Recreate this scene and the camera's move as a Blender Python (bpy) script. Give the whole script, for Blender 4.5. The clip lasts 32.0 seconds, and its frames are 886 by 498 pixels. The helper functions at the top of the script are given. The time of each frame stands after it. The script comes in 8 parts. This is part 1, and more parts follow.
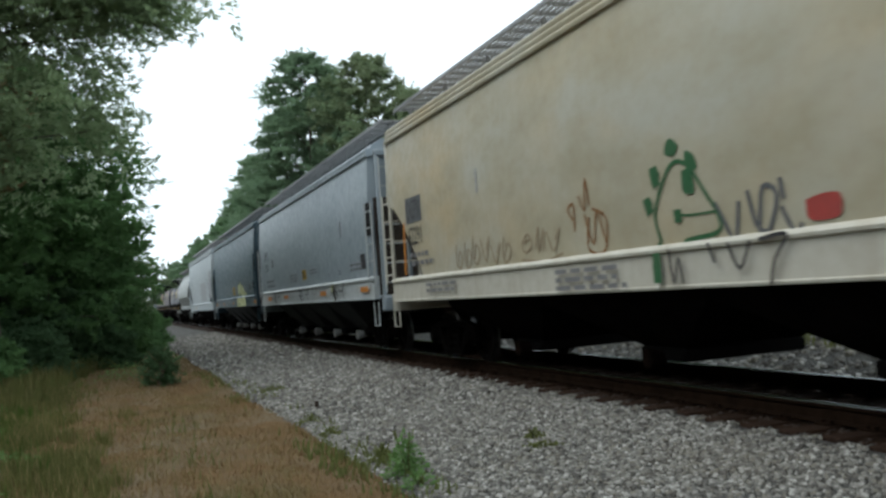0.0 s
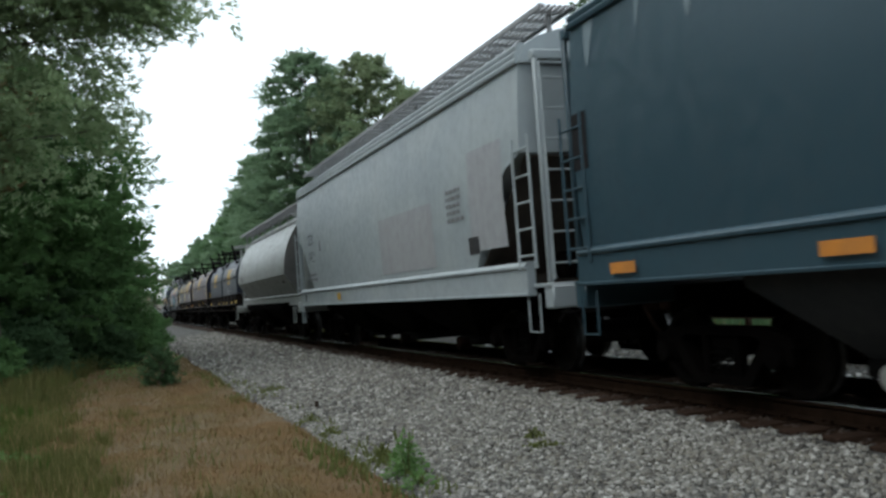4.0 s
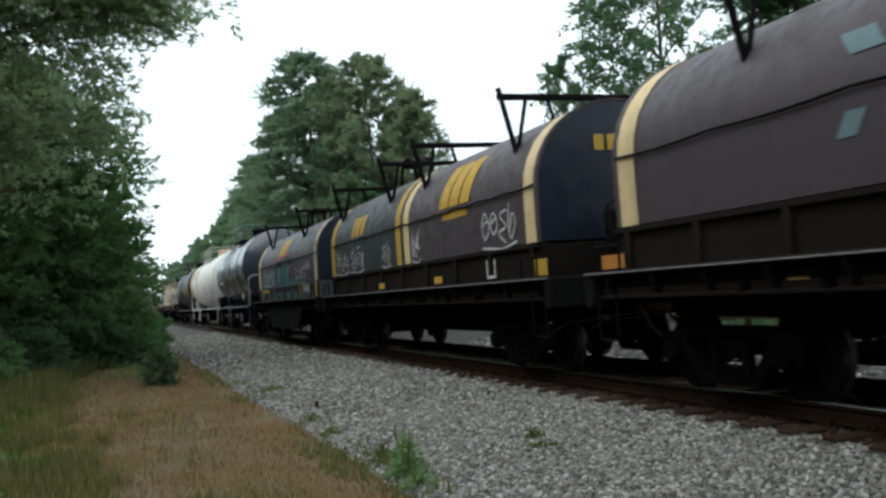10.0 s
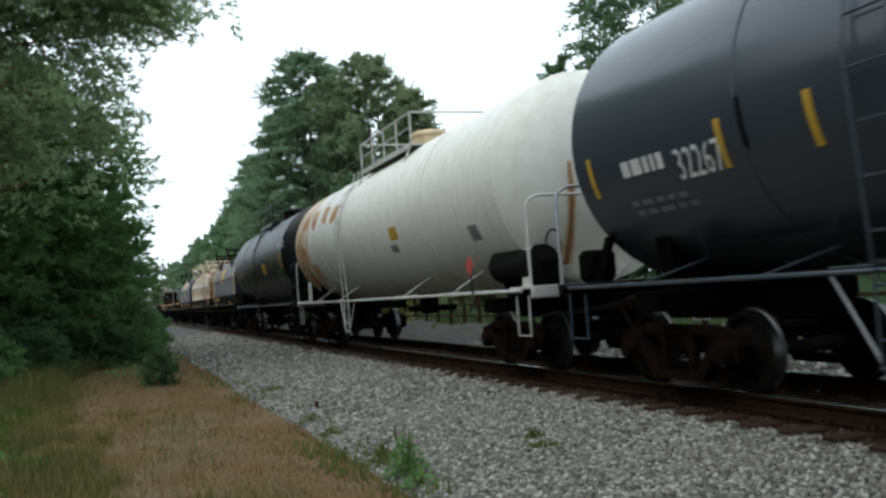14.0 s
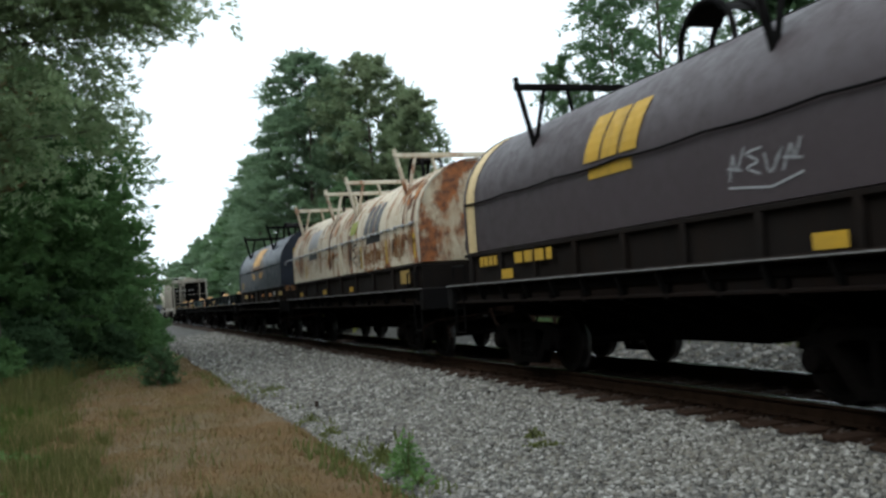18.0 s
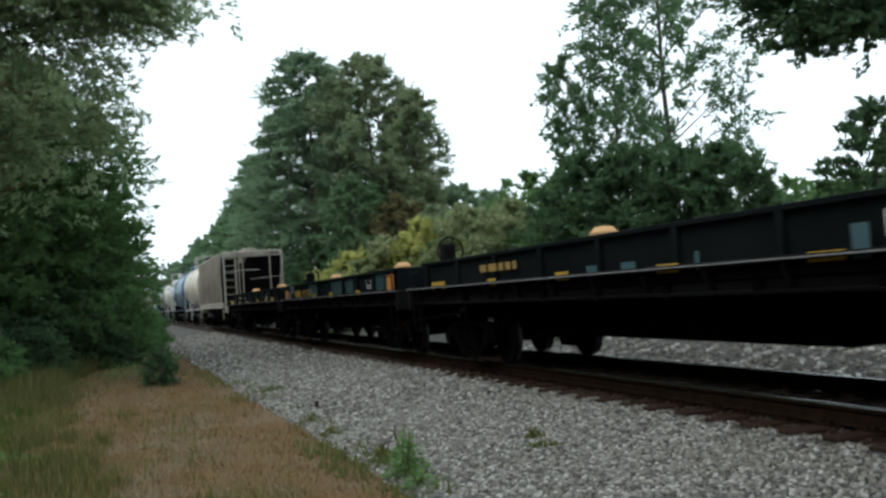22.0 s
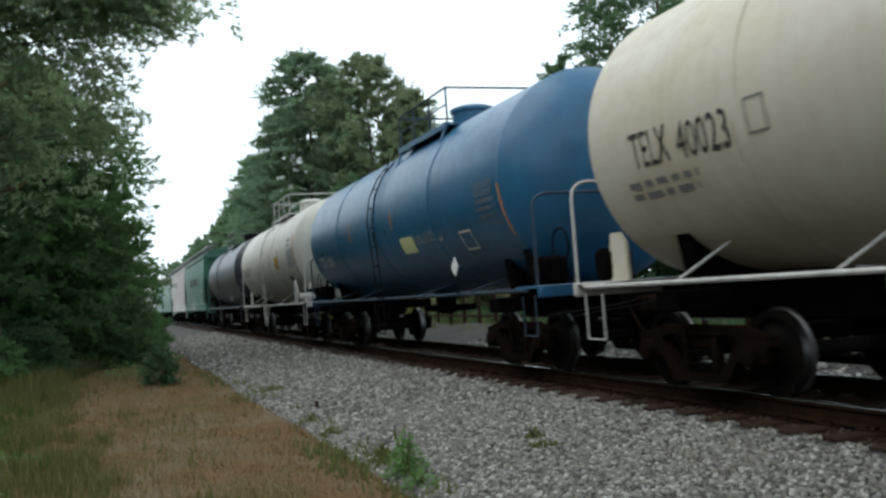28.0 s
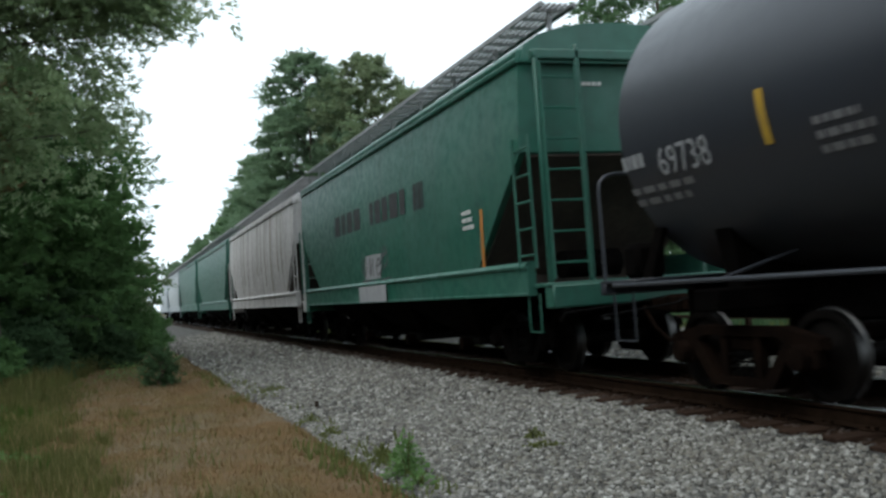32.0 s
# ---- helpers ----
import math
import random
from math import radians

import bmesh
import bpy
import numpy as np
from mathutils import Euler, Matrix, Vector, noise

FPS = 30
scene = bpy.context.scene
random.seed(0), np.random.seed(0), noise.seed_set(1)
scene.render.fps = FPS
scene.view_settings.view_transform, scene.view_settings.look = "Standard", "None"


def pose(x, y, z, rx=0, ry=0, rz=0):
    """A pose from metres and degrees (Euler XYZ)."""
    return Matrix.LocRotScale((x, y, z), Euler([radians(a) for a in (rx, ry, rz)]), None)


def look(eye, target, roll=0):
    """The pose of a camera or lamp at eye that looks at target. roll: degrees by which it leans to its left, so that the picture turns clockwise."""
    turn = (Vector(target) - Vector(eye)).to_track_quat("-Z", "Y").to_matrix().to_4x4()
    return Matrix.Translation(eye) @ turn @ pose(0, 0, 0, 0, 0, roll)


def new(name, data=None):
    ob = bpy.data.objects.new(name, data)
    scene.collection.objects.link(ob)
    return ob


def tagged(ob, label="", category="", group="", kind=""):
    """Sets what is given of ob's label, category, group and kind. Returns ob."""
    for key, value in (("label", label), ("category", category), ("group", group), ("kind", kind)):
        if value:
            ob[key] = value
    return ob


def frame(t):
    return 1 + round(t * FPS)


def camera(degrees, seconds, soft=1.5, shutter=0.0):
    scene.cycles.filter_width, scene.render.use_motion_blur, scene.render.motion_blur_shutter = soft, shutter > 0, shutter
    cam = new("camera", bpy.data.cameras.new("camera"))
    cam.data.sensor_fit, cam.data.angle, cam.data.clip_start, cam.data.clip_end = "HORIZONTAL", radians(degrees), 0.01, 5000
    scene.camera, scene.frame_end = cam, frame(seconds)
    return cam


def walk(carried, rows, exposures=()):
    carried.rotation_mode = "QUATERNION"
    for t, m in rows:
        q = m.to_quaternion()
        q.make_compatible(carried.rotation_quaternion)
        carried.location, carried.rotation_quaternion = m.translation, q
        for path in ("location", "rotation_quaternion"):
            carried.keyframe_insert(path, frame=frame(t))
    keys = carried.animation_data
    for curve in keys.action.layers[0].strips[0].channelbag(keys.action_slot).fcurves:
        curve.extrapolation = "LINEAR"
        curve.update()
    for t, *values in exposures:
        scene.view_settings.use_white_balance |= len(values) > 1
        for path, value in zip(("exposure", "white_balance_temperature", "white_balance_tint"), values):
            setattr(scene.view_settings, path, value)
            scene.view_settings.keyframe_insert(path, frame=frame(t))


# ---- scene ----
# World: X to the right across the track, Y along the track into the distance, Z up from the rail head.
TRACK = 6.77
EYE = Vector((0.0, 0.0, 1.244))
AZ, UP = radians(19.915), radians(2.613)
AIM = EYE + 10 * Vector((math.sin(AZ) * math.cos(UP), math.cos(AZ) * math.cos(UP), math.sin(UP)))
cam = camera(51.45, 32.0, soft=2.7, shutter=0.18)
walk(cam, [(0.0, look(EYE, AIM, -4.076)), (32.0, look(EYE, AIM, -4.076))])


def travel(t):
    """Metres that the train has gone by t seconds."""
    u = t - 16.0
    return 10.0291 * t + 0.0403 * u * u / 2 + 0.006839 * u ** 3 / 6


# ---- light: a bright overcast sky and a faint broad sun ----
SUN_EL, SUN_AZ = radians(66), radians(262)
world = bpy.data.worlds.new("overcast")
scene.world = world
world.use_nodes = True
wn, wl = world.node_tree.nodes, world.node_tree.links
sky = wn.new("ShaderNodeTexSky")
sky.sky_type, sky.sun_disc = "NISHITA", False
sky.sun_elevation, sky.sun_rotation = SUN_EL, SUN_AZ
grey = wn.new("ShaderNodeMix")
grey.data_type, grey.blend_type = "RGBA", "MIX"
grey.inputs["Factor"].default_value = 0.93
grey.inputs["B"].default_value = (6.5, 7.5, 8.15, 1)
wl.new(sky.outputs["Color"], grey.inputs["A"])
wl.new(grey.outputs["Result"], wn["Background"].inputs["Color"])
wn["Background"].inputs["Strength"].default_value = 0.15
sun = new("sun", bpy.data.lights.new("sun", "SUN"))
sun.data.energy, sun.data.angle, sun.data.color = 1.5, radians(60), (1.0, 0.985, 0.95)
sun.matrix_world = look((0, 0, 50), Vector((0, 0, 50)) - Vector((math.sin(SUN_AZ) * math.cos(SUN_EL), math.cos(SUN_AZ) * math.cos(SUN_EL), math.sin(SUN_EL))))
scene.view_settings.exposure = 0.32


# ---- materials ----
def nodes_of(name):
    m = bpy.data.materials.new(name)
    m.use_nodes = True
    return m, m.node_tree.nodes, m.node_tree.links, m.node_tree.nodes["Principled BSDF"]


def mixed(n, l, fac, a, b, blend="MIX"):
    x = n.new("ShaderNodeMix")
    x.data_type, x.blend_type = "RGBA", blend
    for key, v in (("Factor", fac), ("A", a), ("B", b)):
        if isinstance(v, (int, float)):
            x.inputs[key].default_value = v
        elif isinstance(v, tuple):
            x.inputs[key].default_value = (*v, 1)
        else:
            l.new(v, x.inputs[key])
    return x.outputs["Result"]


def noisy(n, l, scale, detail=4, stretch=(1, 1, 1), lo=0.35, hi=0.65, coord="Object", rough=0.55):
    tc, mp, nz, mr = n.new("ShaderNodeTexCoord"), n.new("ShaderNodeMapping"), n.new("ShaderNodeTexNoise"), n.new("ShaderNodeMapRange")
    mp.inputs["Scale"].default_value = stretch
    nz.inputs["Scale"].default_value, nz.inputs["Detail"].default_value, nz.inputs["Roughness"].default_value = scale, detail, rough
    mr.inputs["From Min"].default_value, mr.inputs["From Max"].default_value = lo, hi
    l.new(tc.outputs[coord], mp.inputs["Vector"])
    l.new(mp.outputs["Vector"], nz.inputs["Vector"])
    l.new(nz.outputs["Fac"], mr.inputs["Value"])
    return mr.outputs["Result"]


def scaled(n, l, v, k):
    m = n.new("ShaderNodeMath")
    m.operation = "MULTIPLY"
    l.new(v, m.inputs[0])
    m.inputs[1].default_value = k
    return m.outputs[0]


def bumped(n, l, bsdf, height, strength, distance=0.01):
    b = n.new("ShaderNodeBump")
    b.inputs["Strength"].default_value, b.inputs["Distance"].default_value = strength, distance
    l.new(height, b.inputs["Height"])
    l.new(b.outputs["Normal"], bsdf.inputs["Normal"])


def paint(name, col, rough=0.45, dirt=0.35, dirt_col=(0.09, 0.075, 0.06), rust=0.0, rust_lo=0.55, streak=0.4, spec=0.4, tints=(), wear=0.35, wave=0.02):
    """Weathered car paint: patchy fading, vertical run-off streaks, dust, and rust where wanted."""
    m, n, l, b = nodes_of(name)
    fade = noisy(n, l, 0.55, 5, (1, 1, 1), 0.3, 0.7)
    c = mixed(n, l, scaled(n, l, fade, 0.35), col, tuple(min(1, v * 0.72 + 0.015) for v in col))
    for k, (tint, size) in enumerate(tints):
        c = mixed(n, l, scaled(n, l, noisy(n, l, size, 4, (1, 1, 1.0 + 0.6 * k), 0.42, 0.64), 0.8), c, tint)
    runs = noisy(n, l, 1.0, 5, (2.2, 5.5, 0.28), 0.47, 0.72)
    c = mixed(n, l, scaled(n, l, runs, streak * dirt * 2), c, dirt_col)
    dust = noisy(n, l, 5.0, 8, (1, 1, 1), 0.42, 0.8, rough=0.7)
    c = mixed(n, l, scaled(n, l, dust, dirt), c, dirt_col)
    if rust:
        r = noisy(n, l, 1.3, 9, (1.2, 1.6, 0.55), rust_lo, rust_lo + 0.09, rough=0.68)
        rc = mixed(n, l, noisy(n, l, 9, 5), (0.30, 0.10, 0.028), (0.10, 0.038, 0.018))
        c = mixed(n, l, scaled(n, l, r, rust), c, rc)
    l.new(c, b.inputs["Base Color"])
    rr = n.new("ShaderNodeMapRange")
    rr.inputs["To Min"].default_value, rr.inputs["To Max"].default_value = rough, min(1, rough + wear)
    l.new(dust, rr.inputs["Value"])
    l.new(rr.outputs["Result"], b.inputs["Roughness"])
    b.inputs["Specular IOR Level"].default_value = spec
    bumped(n, l, b, noisy(n, l, 0.9, 3, (1, 1, 0.6), 0.2, 0.8), wave, 0.03)
    return m


def plain(name, a, bcol, scale, rough=0.8, bump=0.4, detail=6, metal=0.0, dist=0.01, stretch=(1, 1, 1), coord="Object", spec=0.4):
    m, n, l, b = nodes_of(name)
    f = noisy(n, l, scale, detail, stretch, 0.3, 0.7, coord)
    g = noisy(n, l, scale * 7, 4, stretch, 0.3, 0.75, coord)
    c = mixed(n, l, f, a, bcol)
    c = mixed(n, l, scaled(n, l, g, 0.3), c, tuple(v * 0.5 for v in a))
    l.new(c, b.inputs["Base Color"])
    b.inputs["Roughness"].default_value, b.inputs["Metallic"].default_value = rough, metal
    b.inputs["Specular IOR Level"].default_value = spec
    bumped(n, l, b, g, bump, dist)
    return m


def foliage(name, dark, light, tip=None):
    m, n, l, b = nodes_of(name)
    geo = n.new("ShaderNodeNewGeometry")
    mid = tuple(0.5 * (p + q) for p, q in zip(dark, light))
    c = mixed(n, l, geo.outputs["Random Per Island"], tuple(0.45 * p + 0.55 * q for p, q in zip(dark, mid)), tuple(0.45 * p + 0.55 * q for p, q in zip(light, mid)))
    big = noisy(n, l, 0.35, 3, (1, 1, 1), 0.35, 0.68)
    c = mixed(n, l, scaled(n, l, big, 0.55), c, tip or tuple(v * 0.6 for v in dark))
    l.new(c, b.inputs["Base Color"])
    b.inputs["Roughness"].default_value = 0.75
    b.inputs["Specular IOR Level"].default_value = 0.08
    try:
        b.inputs["Transmission Weight"].default_value = 0.0
        b.inputs["Subsurface Weight"].default_value = 0.0
    except KeyError:
        pass
    tr = n.new("ShaderNodeBsdfTranslucent")
    l.new(c, tr.inputs["Color"])
    mx = n.new("ShaderNodeMixShader")
    mx.inputs["Fac"].default_value = 0.5
    l.new(b.outputs["BSDF"], mx.inputs[1])
    l.new(tr.outputs["BSDF"], mx.inputs[2])
    l.new(mx.outputs["Shader"], n["Material Output"].inputs["Surface"])
    return m


def stones(name, cols, dirt=(0.2, 0.17, 0.14)):
    """Crushed stone, a shade for each piece."""
    m, n, l, b = nodes_of(name)
    geo, ramp = n.new("ShaderNodeNewGeometry"), n.new("ShaderNodeValToRGB")
    ramp.color_ramp.interpolation = "CONSTANT"
    while len(ramp.color_ramp.elements) < len(cols):
        ramp.color_ramp.elements.new(0.5)
    for i, c in enumerate(cols):
        ramp.color_ramp.elements[i].position = i / len(cols)
        ramp.color_ramp.elements[i].color = (*c, 1)
    l.new(geo.outputs["Random Per Island"], ramp.inputs["Fac"])
    c = mixed(n, l, scaled(n, l, noisy(n, l, 40, 4), 0.35), ramp.outputs["Color"], dirt)
    c = mixed(n, l, scaled(n, l, noisy(n, l, 0.7, 4, lo=0.5, hi=0.75), 0.3), c, dirt)
    l.new(c, b.inputs["Base Color"])
    b.inputs["Roughness"].default_value = 0.85
    return m


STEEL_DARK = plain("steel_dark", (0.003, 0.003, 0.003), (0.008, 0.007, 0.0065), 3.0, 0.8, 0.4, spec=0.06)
# Hopper ends: the shade under the slope sheets is put into this colour.
END_SHADE = plain("shaded_end_sheet", (0.035, 0.03, 0.026), (0.07, 0.055, 0.045), 1.5, 0.9, 0.4, spec=0.15)
# Underframe grime, truck rust, wheel steel: sunk near black for shade beneath the cars.
UNDER = plain("shaded_underframe_grime", (0.0018, 0.0016, 0.0016), (0.0055, 0.0045, 0.004), 2.2, 0.95, 0.5, spec=0.015)
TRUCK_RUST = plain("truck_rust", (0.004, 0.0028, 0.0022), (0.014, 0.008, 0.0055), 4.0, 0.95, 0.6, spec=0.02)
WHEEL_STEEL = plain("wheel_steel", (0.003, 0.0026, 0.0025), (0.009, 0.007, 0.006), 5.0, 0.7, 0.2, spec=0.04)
WHEEL_BRIGHT = plain("wheel_tread", (0.12, 0.12, 0.12), (0.04, 0.038, 0.036), 8.0, 0.38, 0.05, metal=1.0)
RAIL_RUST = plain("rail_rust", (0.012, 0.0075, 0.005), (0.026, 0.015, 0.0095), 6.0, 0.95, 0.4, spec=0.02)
RAIL_TOP = plain("rail_head", (0.30, 0.30, 0.31), (0.20, 0.20, 0.21), 5.0, 0.2, 0.03, metal=1.0)
TIE_WOOD = plain("tie_wood", (0.022, 0.013, 0.009), (0.050, 0.029, 0.019), 5.0, 0.95, 0.8, stretch=(0.5, 4, 4), spec=0.1)
GRATING = plain("roofwalk_steel", (0.22, 0.225, 0.23), (0.30, 0.30, 0.30), 4.0, 0.6, 0.3, metal=0.2)
EDGE_SHEEN = plain("walk_edge_sheen", (0.11, 0.11, 0.11), (0.20, 0.195, 0.19), 6.0, 0.7, 0.3, spec=0.3)
WHITE_PIPE = paint("white_pipe", (0.46, 0.455, 0.43), 0.5, 0.4)
YELLOW = paint("yellow_paint", (0.46, 0.275, 0.018), 0.55, 0.35)
ORANGE = paint("orange_tape", (0.50, 0.19, 0.028), 0.5, 0.25)
WHITE_MARK = paint("white_marking", (0.62, 0.62, 0.6), 0.6, 0.3)
BLACK_MARK = paint("black_marking", (0.02, 0.02, 0.022), 0.6, 0.15)
GREY_MARK = paint("grey_marking", (0.16, 0.16, 0.165), 0.6, 0.2)
CREAM = paint("cream_stripe", (0.60, 0.46, 0.24), 0.5, 0.3)
RED_MARK = paint("red_marking", (0.36, 0.05, 0.042), 0.5, 0.3)
GREEN_SPRAY = paint("green_spray", (0.02, 0.10, 0.035), 0.6, 0.2)
TEAL_SPRAY = paint("teal_spray", (0.03, 0.19, 0.24), 0.6, 0.15)
MAUVE_SPRAY = paint("mauve_spray", (0.30, 0.05, 0.12), 0.6, 0.2)
LIME_SPRAY = paint("lime_spray", (0.55, 0.58, 0.30), 0.6, 0.2)
BROWN_SPRAY = paint("brown_spray", (0.22, 0.10, 0.03), 0.6, 0.2)
OLIVE_SPRAY = paint("olive_spray", (0.25, 0.28, 0.05), 0.6, 0.2)
GREY_SPRAY = paint("grey_spray", (0.10, 0.105, 0.11), 0.6, 0.2)


# ---- mesh tools ----
class Shape:
    """Vertices and faces of one mesh, with the few solids the place needs."""

    def __init__(self):
        self.v, self.f = [], []

    def add(self, verts, faces):
        k = len(self.v)
        self.v += [tuple(p) for p in verts]
        self.f += [tuple(i + k for i in f) for f in faces]
        return self

    def box(self, x0, x1, y0, y1, z0, z1, c=0.0):
        lo, hi = (min(x0, x1), min(y0, y1), min(z0, z1)), (max(x0, x1), max(y0, y1), max(z0, z1))
        c = min(c, 0.45 * min(h - a for a, h in zip(lo, hi)))
        corners = [(i, j, k) for i in (0, 1) for j in (0, 1) for k in (0, 1)]
        if c <= 0:
            return self.add([tuple((lo, hi)[s[a]][a] for a in range(3)) for s in corners],
                            [(0, 1, 3, 2), (4, 6, 7, 5), (0, 4, 5, 1), (2, 3, 7, 6), (0, 2, 6, 4), (1, 5, 7, 3)])
        verts, idx = [], {}
        for s in corners:
            for ax in range(3):
                idx[s, ax] = len(verts)
                verts.append(tuple((lo, hi)[s[a]][a] + (0 if a == ax else (c if s[a] == 0 else -c)) for a in range(3)))
        faces = []
        for ax in range(3):
            u, w = [a for a in range(3) if a != ax]
            for side in (0, 1):
                quad = []
                for p, q in ((0, 0), (1, 0), (1, 1), (0, 1)):
                    s = [0, 0, 0]
                    s[ax], s[u], s[w] = side, p, q
                    quad.append(idx[tuple(s), ax])
                faces.append(tuple(quad))
            for p in (0, 1):
                for q in (0, 1):
                    a, b2 = [0, 0, 0], [0, 0, 0]
                    a[u] = b2[u] = p
                    a[w] = b2[w] = q
                    b2[ax] = 1
                    a, b2 = tuple(a), tuple(b2)
                    faces.append((idx[a, u], idx[b2, u], idx[b2, w], idx[a, w]))
        for s in corners:
            faces.append(tuple(idx[s, ax] for ax in range(3)))
        return self.add(verts, faces)

    def loft(self, rings, caps=True, closed=True):
        n, k = len(rings[0]), len(self.v)
        self.v += [tuple(p) for r in rings for p in r]
        m = n if closed else n - 1
        for i in range(len(rings) - 1):
            for j in range(m):
                a, b2 = k + i * n + j, k + i * n + (j + 1) % n
                self.f.append((a, b2, b2 + n, a + n))
        if caps and closed:
            self.f.append(tuple(k + j for j in range(n)))
            self.f.append(tuple(k + (len(rings) - 1) * n + j for j in range(n)))
        return self

    def tube(self, pts, r, n=6, taper=None):
        pts = [Vector(p) for p in pts]
        rings, side = [], None
        for i, p in enumerate(pts):
            d = (pts[min(i + 1, len(pts) - 1)] - pts[max(i - 1, 0)])
            d = d.normalized() if d.length > 1e-9 else Vector((0, 0, 1))
            ref = side if side is not None else (Vector((0, 0, 1)) if abs(d.z) < 0.9 else Vector((1, 0, 0)))
            side = (ref - d * ref.dot(d))
            side = side.normalized() if side.length > 1e-6 else d.orthogonal().normalized()
            up = d.cross(side)
            rr = r if taper is None else r * (1 + (taper - 1) * i / max(1, len(pts) - 1))
            rings.append([p + rr * (math.cos(2 * math.pi * j / n) * side + math.sin(2 * math.pi * j / n) * up) for j in range(n)])
        return self.loft(rings)

    def lathe(self, prof, axis, centre, n=24, caps=True):
        """prof: (distance along the axis, radius)."""
        cx = Vector(centre)
        rings = []
        for a, r in prof:
            ring = []
            for j in range(n):
                t = 2 * math.pi * j / n
                p, q = r * math.cos(t), r * math.sin(t)
                ring.append(cx + (Vector((a, p, q)) if axis == "x" else Vector((p, a, q)) if axis == "y" else Vector((p, q, a))))
            rings.append(ring)
        return self.loft(rings, caps)

    def plate(self, poly, axis, a0, a1):
        """A flat outline, extruded along one axis from a0 to a1."""
        put = {"x": lambda p, a: (a, p[0], p[1]), "y": lambda p, a: (p[0], a, p[1]), "z": lambda p, a: (p[0], p[1], a)}[axis]
        return self.loft([[put(p, a0) for p in poly], [put(p, a1) for p in poly]])

    def mesh(self, name, smooth=40, normals=True):
        me = bpy.data.meshes.new(name)
        me.from_pydata(self.v, [], self.f)
        if normals:
            bm = bmesh.new()
            bm.from_mesh(me)
            bmesh.ops.recalc_face_normals(bm, faces=bm.faces)
            bm.to_mesh(me)
            bm.free()
        if smooth:
            me.polygons.foreach_set("use_smooth", [True] * len(me.polygons))
            me.set_sharp_from_angle(angle=radians(smooth))
        me.update()
        return me


def part(name, sh, material, parent, label="", smooth=40, at=None):
    me = sh if isinstance(sh, bpy.types.Mesh) else sh.mesh(name, smooth)
    if material is not None and not me.materials:
        me.materials.append(material)
    ob = new(name, me)
    ob.parent = parent
    if at is not None:
        ob.location = at
    if label:
        tagged(ob, label)
    return ob


def thing(name, label, category, group="", at=(0, 0, 0)):
    ob = new(name)
    ob.empty_display_size = 0.3
    ob.location = at
    return tagged(ob, label, category, group)


# ---- rolling stock: shared pieces ----
WHEELSETS = {-1: [], 1: []}
KIT = {}


def kit(key, build):
    if key not in KIT:
        KIT[key] = build()
    return KIT[key]


def wheelset_mesh():
    sh = Shape()
    sh.lathe([(-1.02, 0.05), (-1.0, 0.075), (-0.8, 0.08), (-0.5, 0.085), (0, 0.08), (0.5, 0.085), (0.8, 0.08), (1.0, 0.075), (1.02, 0.05)], "x", (0, 0, 0), 8)
    for s in (-1, 1):
        sh.lathe([(s * 0.655, 0.12), (s * 0.668, 0.32), (s * 0.66, 0.40), (s * 0.675, 0.446), (s * 0.70, 0.442), (s * 0.712, 0.424), (s * 0.80, 0.418),
                  (s * 0.805, 0.40), (s * 0.80, 0.345), (s * 0.755, 0.32), (s * 0.77, 0.2), (s * 0.82, 0.13), (s * 0.83, 0.09)], "x", (0, 0, 0), 26)
    me = sh.mesh("wheelset", 50)
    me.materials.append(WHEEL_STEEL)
    me.materials.append(WHEEL_BRIGHT)
    for p in me.polygons:
        r = math.hypot(p.center.y, p.center.z)
        if r > 0.405 and abs(p.center.x) < 0.802:
            p.material_index = 1
    return me


def side_frame_mesh():
    sh = Shape()
    top = [(-1.12, 0.50), (-1.10, 0.60), (-0.62, 0.70), (0.62, 0.70), (1.10, 0.60), (1.12, 0.50), (0.72, 0.52), (0.55, 0.60), (-0.55, 0.60), (-0.72, 0.52)]
    sh.plate(top, "x", -0.07, 0.07)
    sh.plate([(-0.80, 0.53), (-0.66, 0.56), (-0.36, 0.20), (0.36, 0.20), (0.66, 0.56), (0.80, 0.53), (0.46, 0.11), (-0.46, 0.11)], "x", -0.075, 0.075)
    for s in (-1, 1):
        sh.box(-0.06, 0.06, s * 0.20, s * 0.30, 0.19, 0.62, 0.015)
        sh.box(-0.08, 0.08, s * 0.76, s * 1.06, 0.31, 0.52, 0.03)
        sh.lathe([(-0.17, 0.06), (-0.16, 0.11), (-0.06, 0.13), (0.06, 0.13)], "x", (0, s * 0.89, 0.42), 12)
    return sh.mesh("side_frame", 35)


def spring_mesh():
    sh = Shape()
    for y in (-0.12, 0.0, 0.12):
        pts = [(0.06 * math.cos(a * 0.9), y + 0.05 * math.sin(a * 0.9), 0.20 + 0.26 * a / 28) for a in range(0, 29, 2)]
        sh.tube(pts, 0.013, 4)
    return sh.mesh("spring", 40)


def bolster_mesh():
    sh = Shape()
    sh.box(-1.0, 1.0, -0.19, 0.19, 0.44, 0.62, 0.03)
    sh.lathe([(0.6, 0.30), (0.72, 0.28)], "z", (0, 0, 0), 16)
    for s in (-1, 1):
        sh.box(-0.9, 0.9, s * 0.46 - 0.04, s * 0.46 + 0.04, 0.32, 0.40, 0.01)
    return sh.mesh("truck", 35)


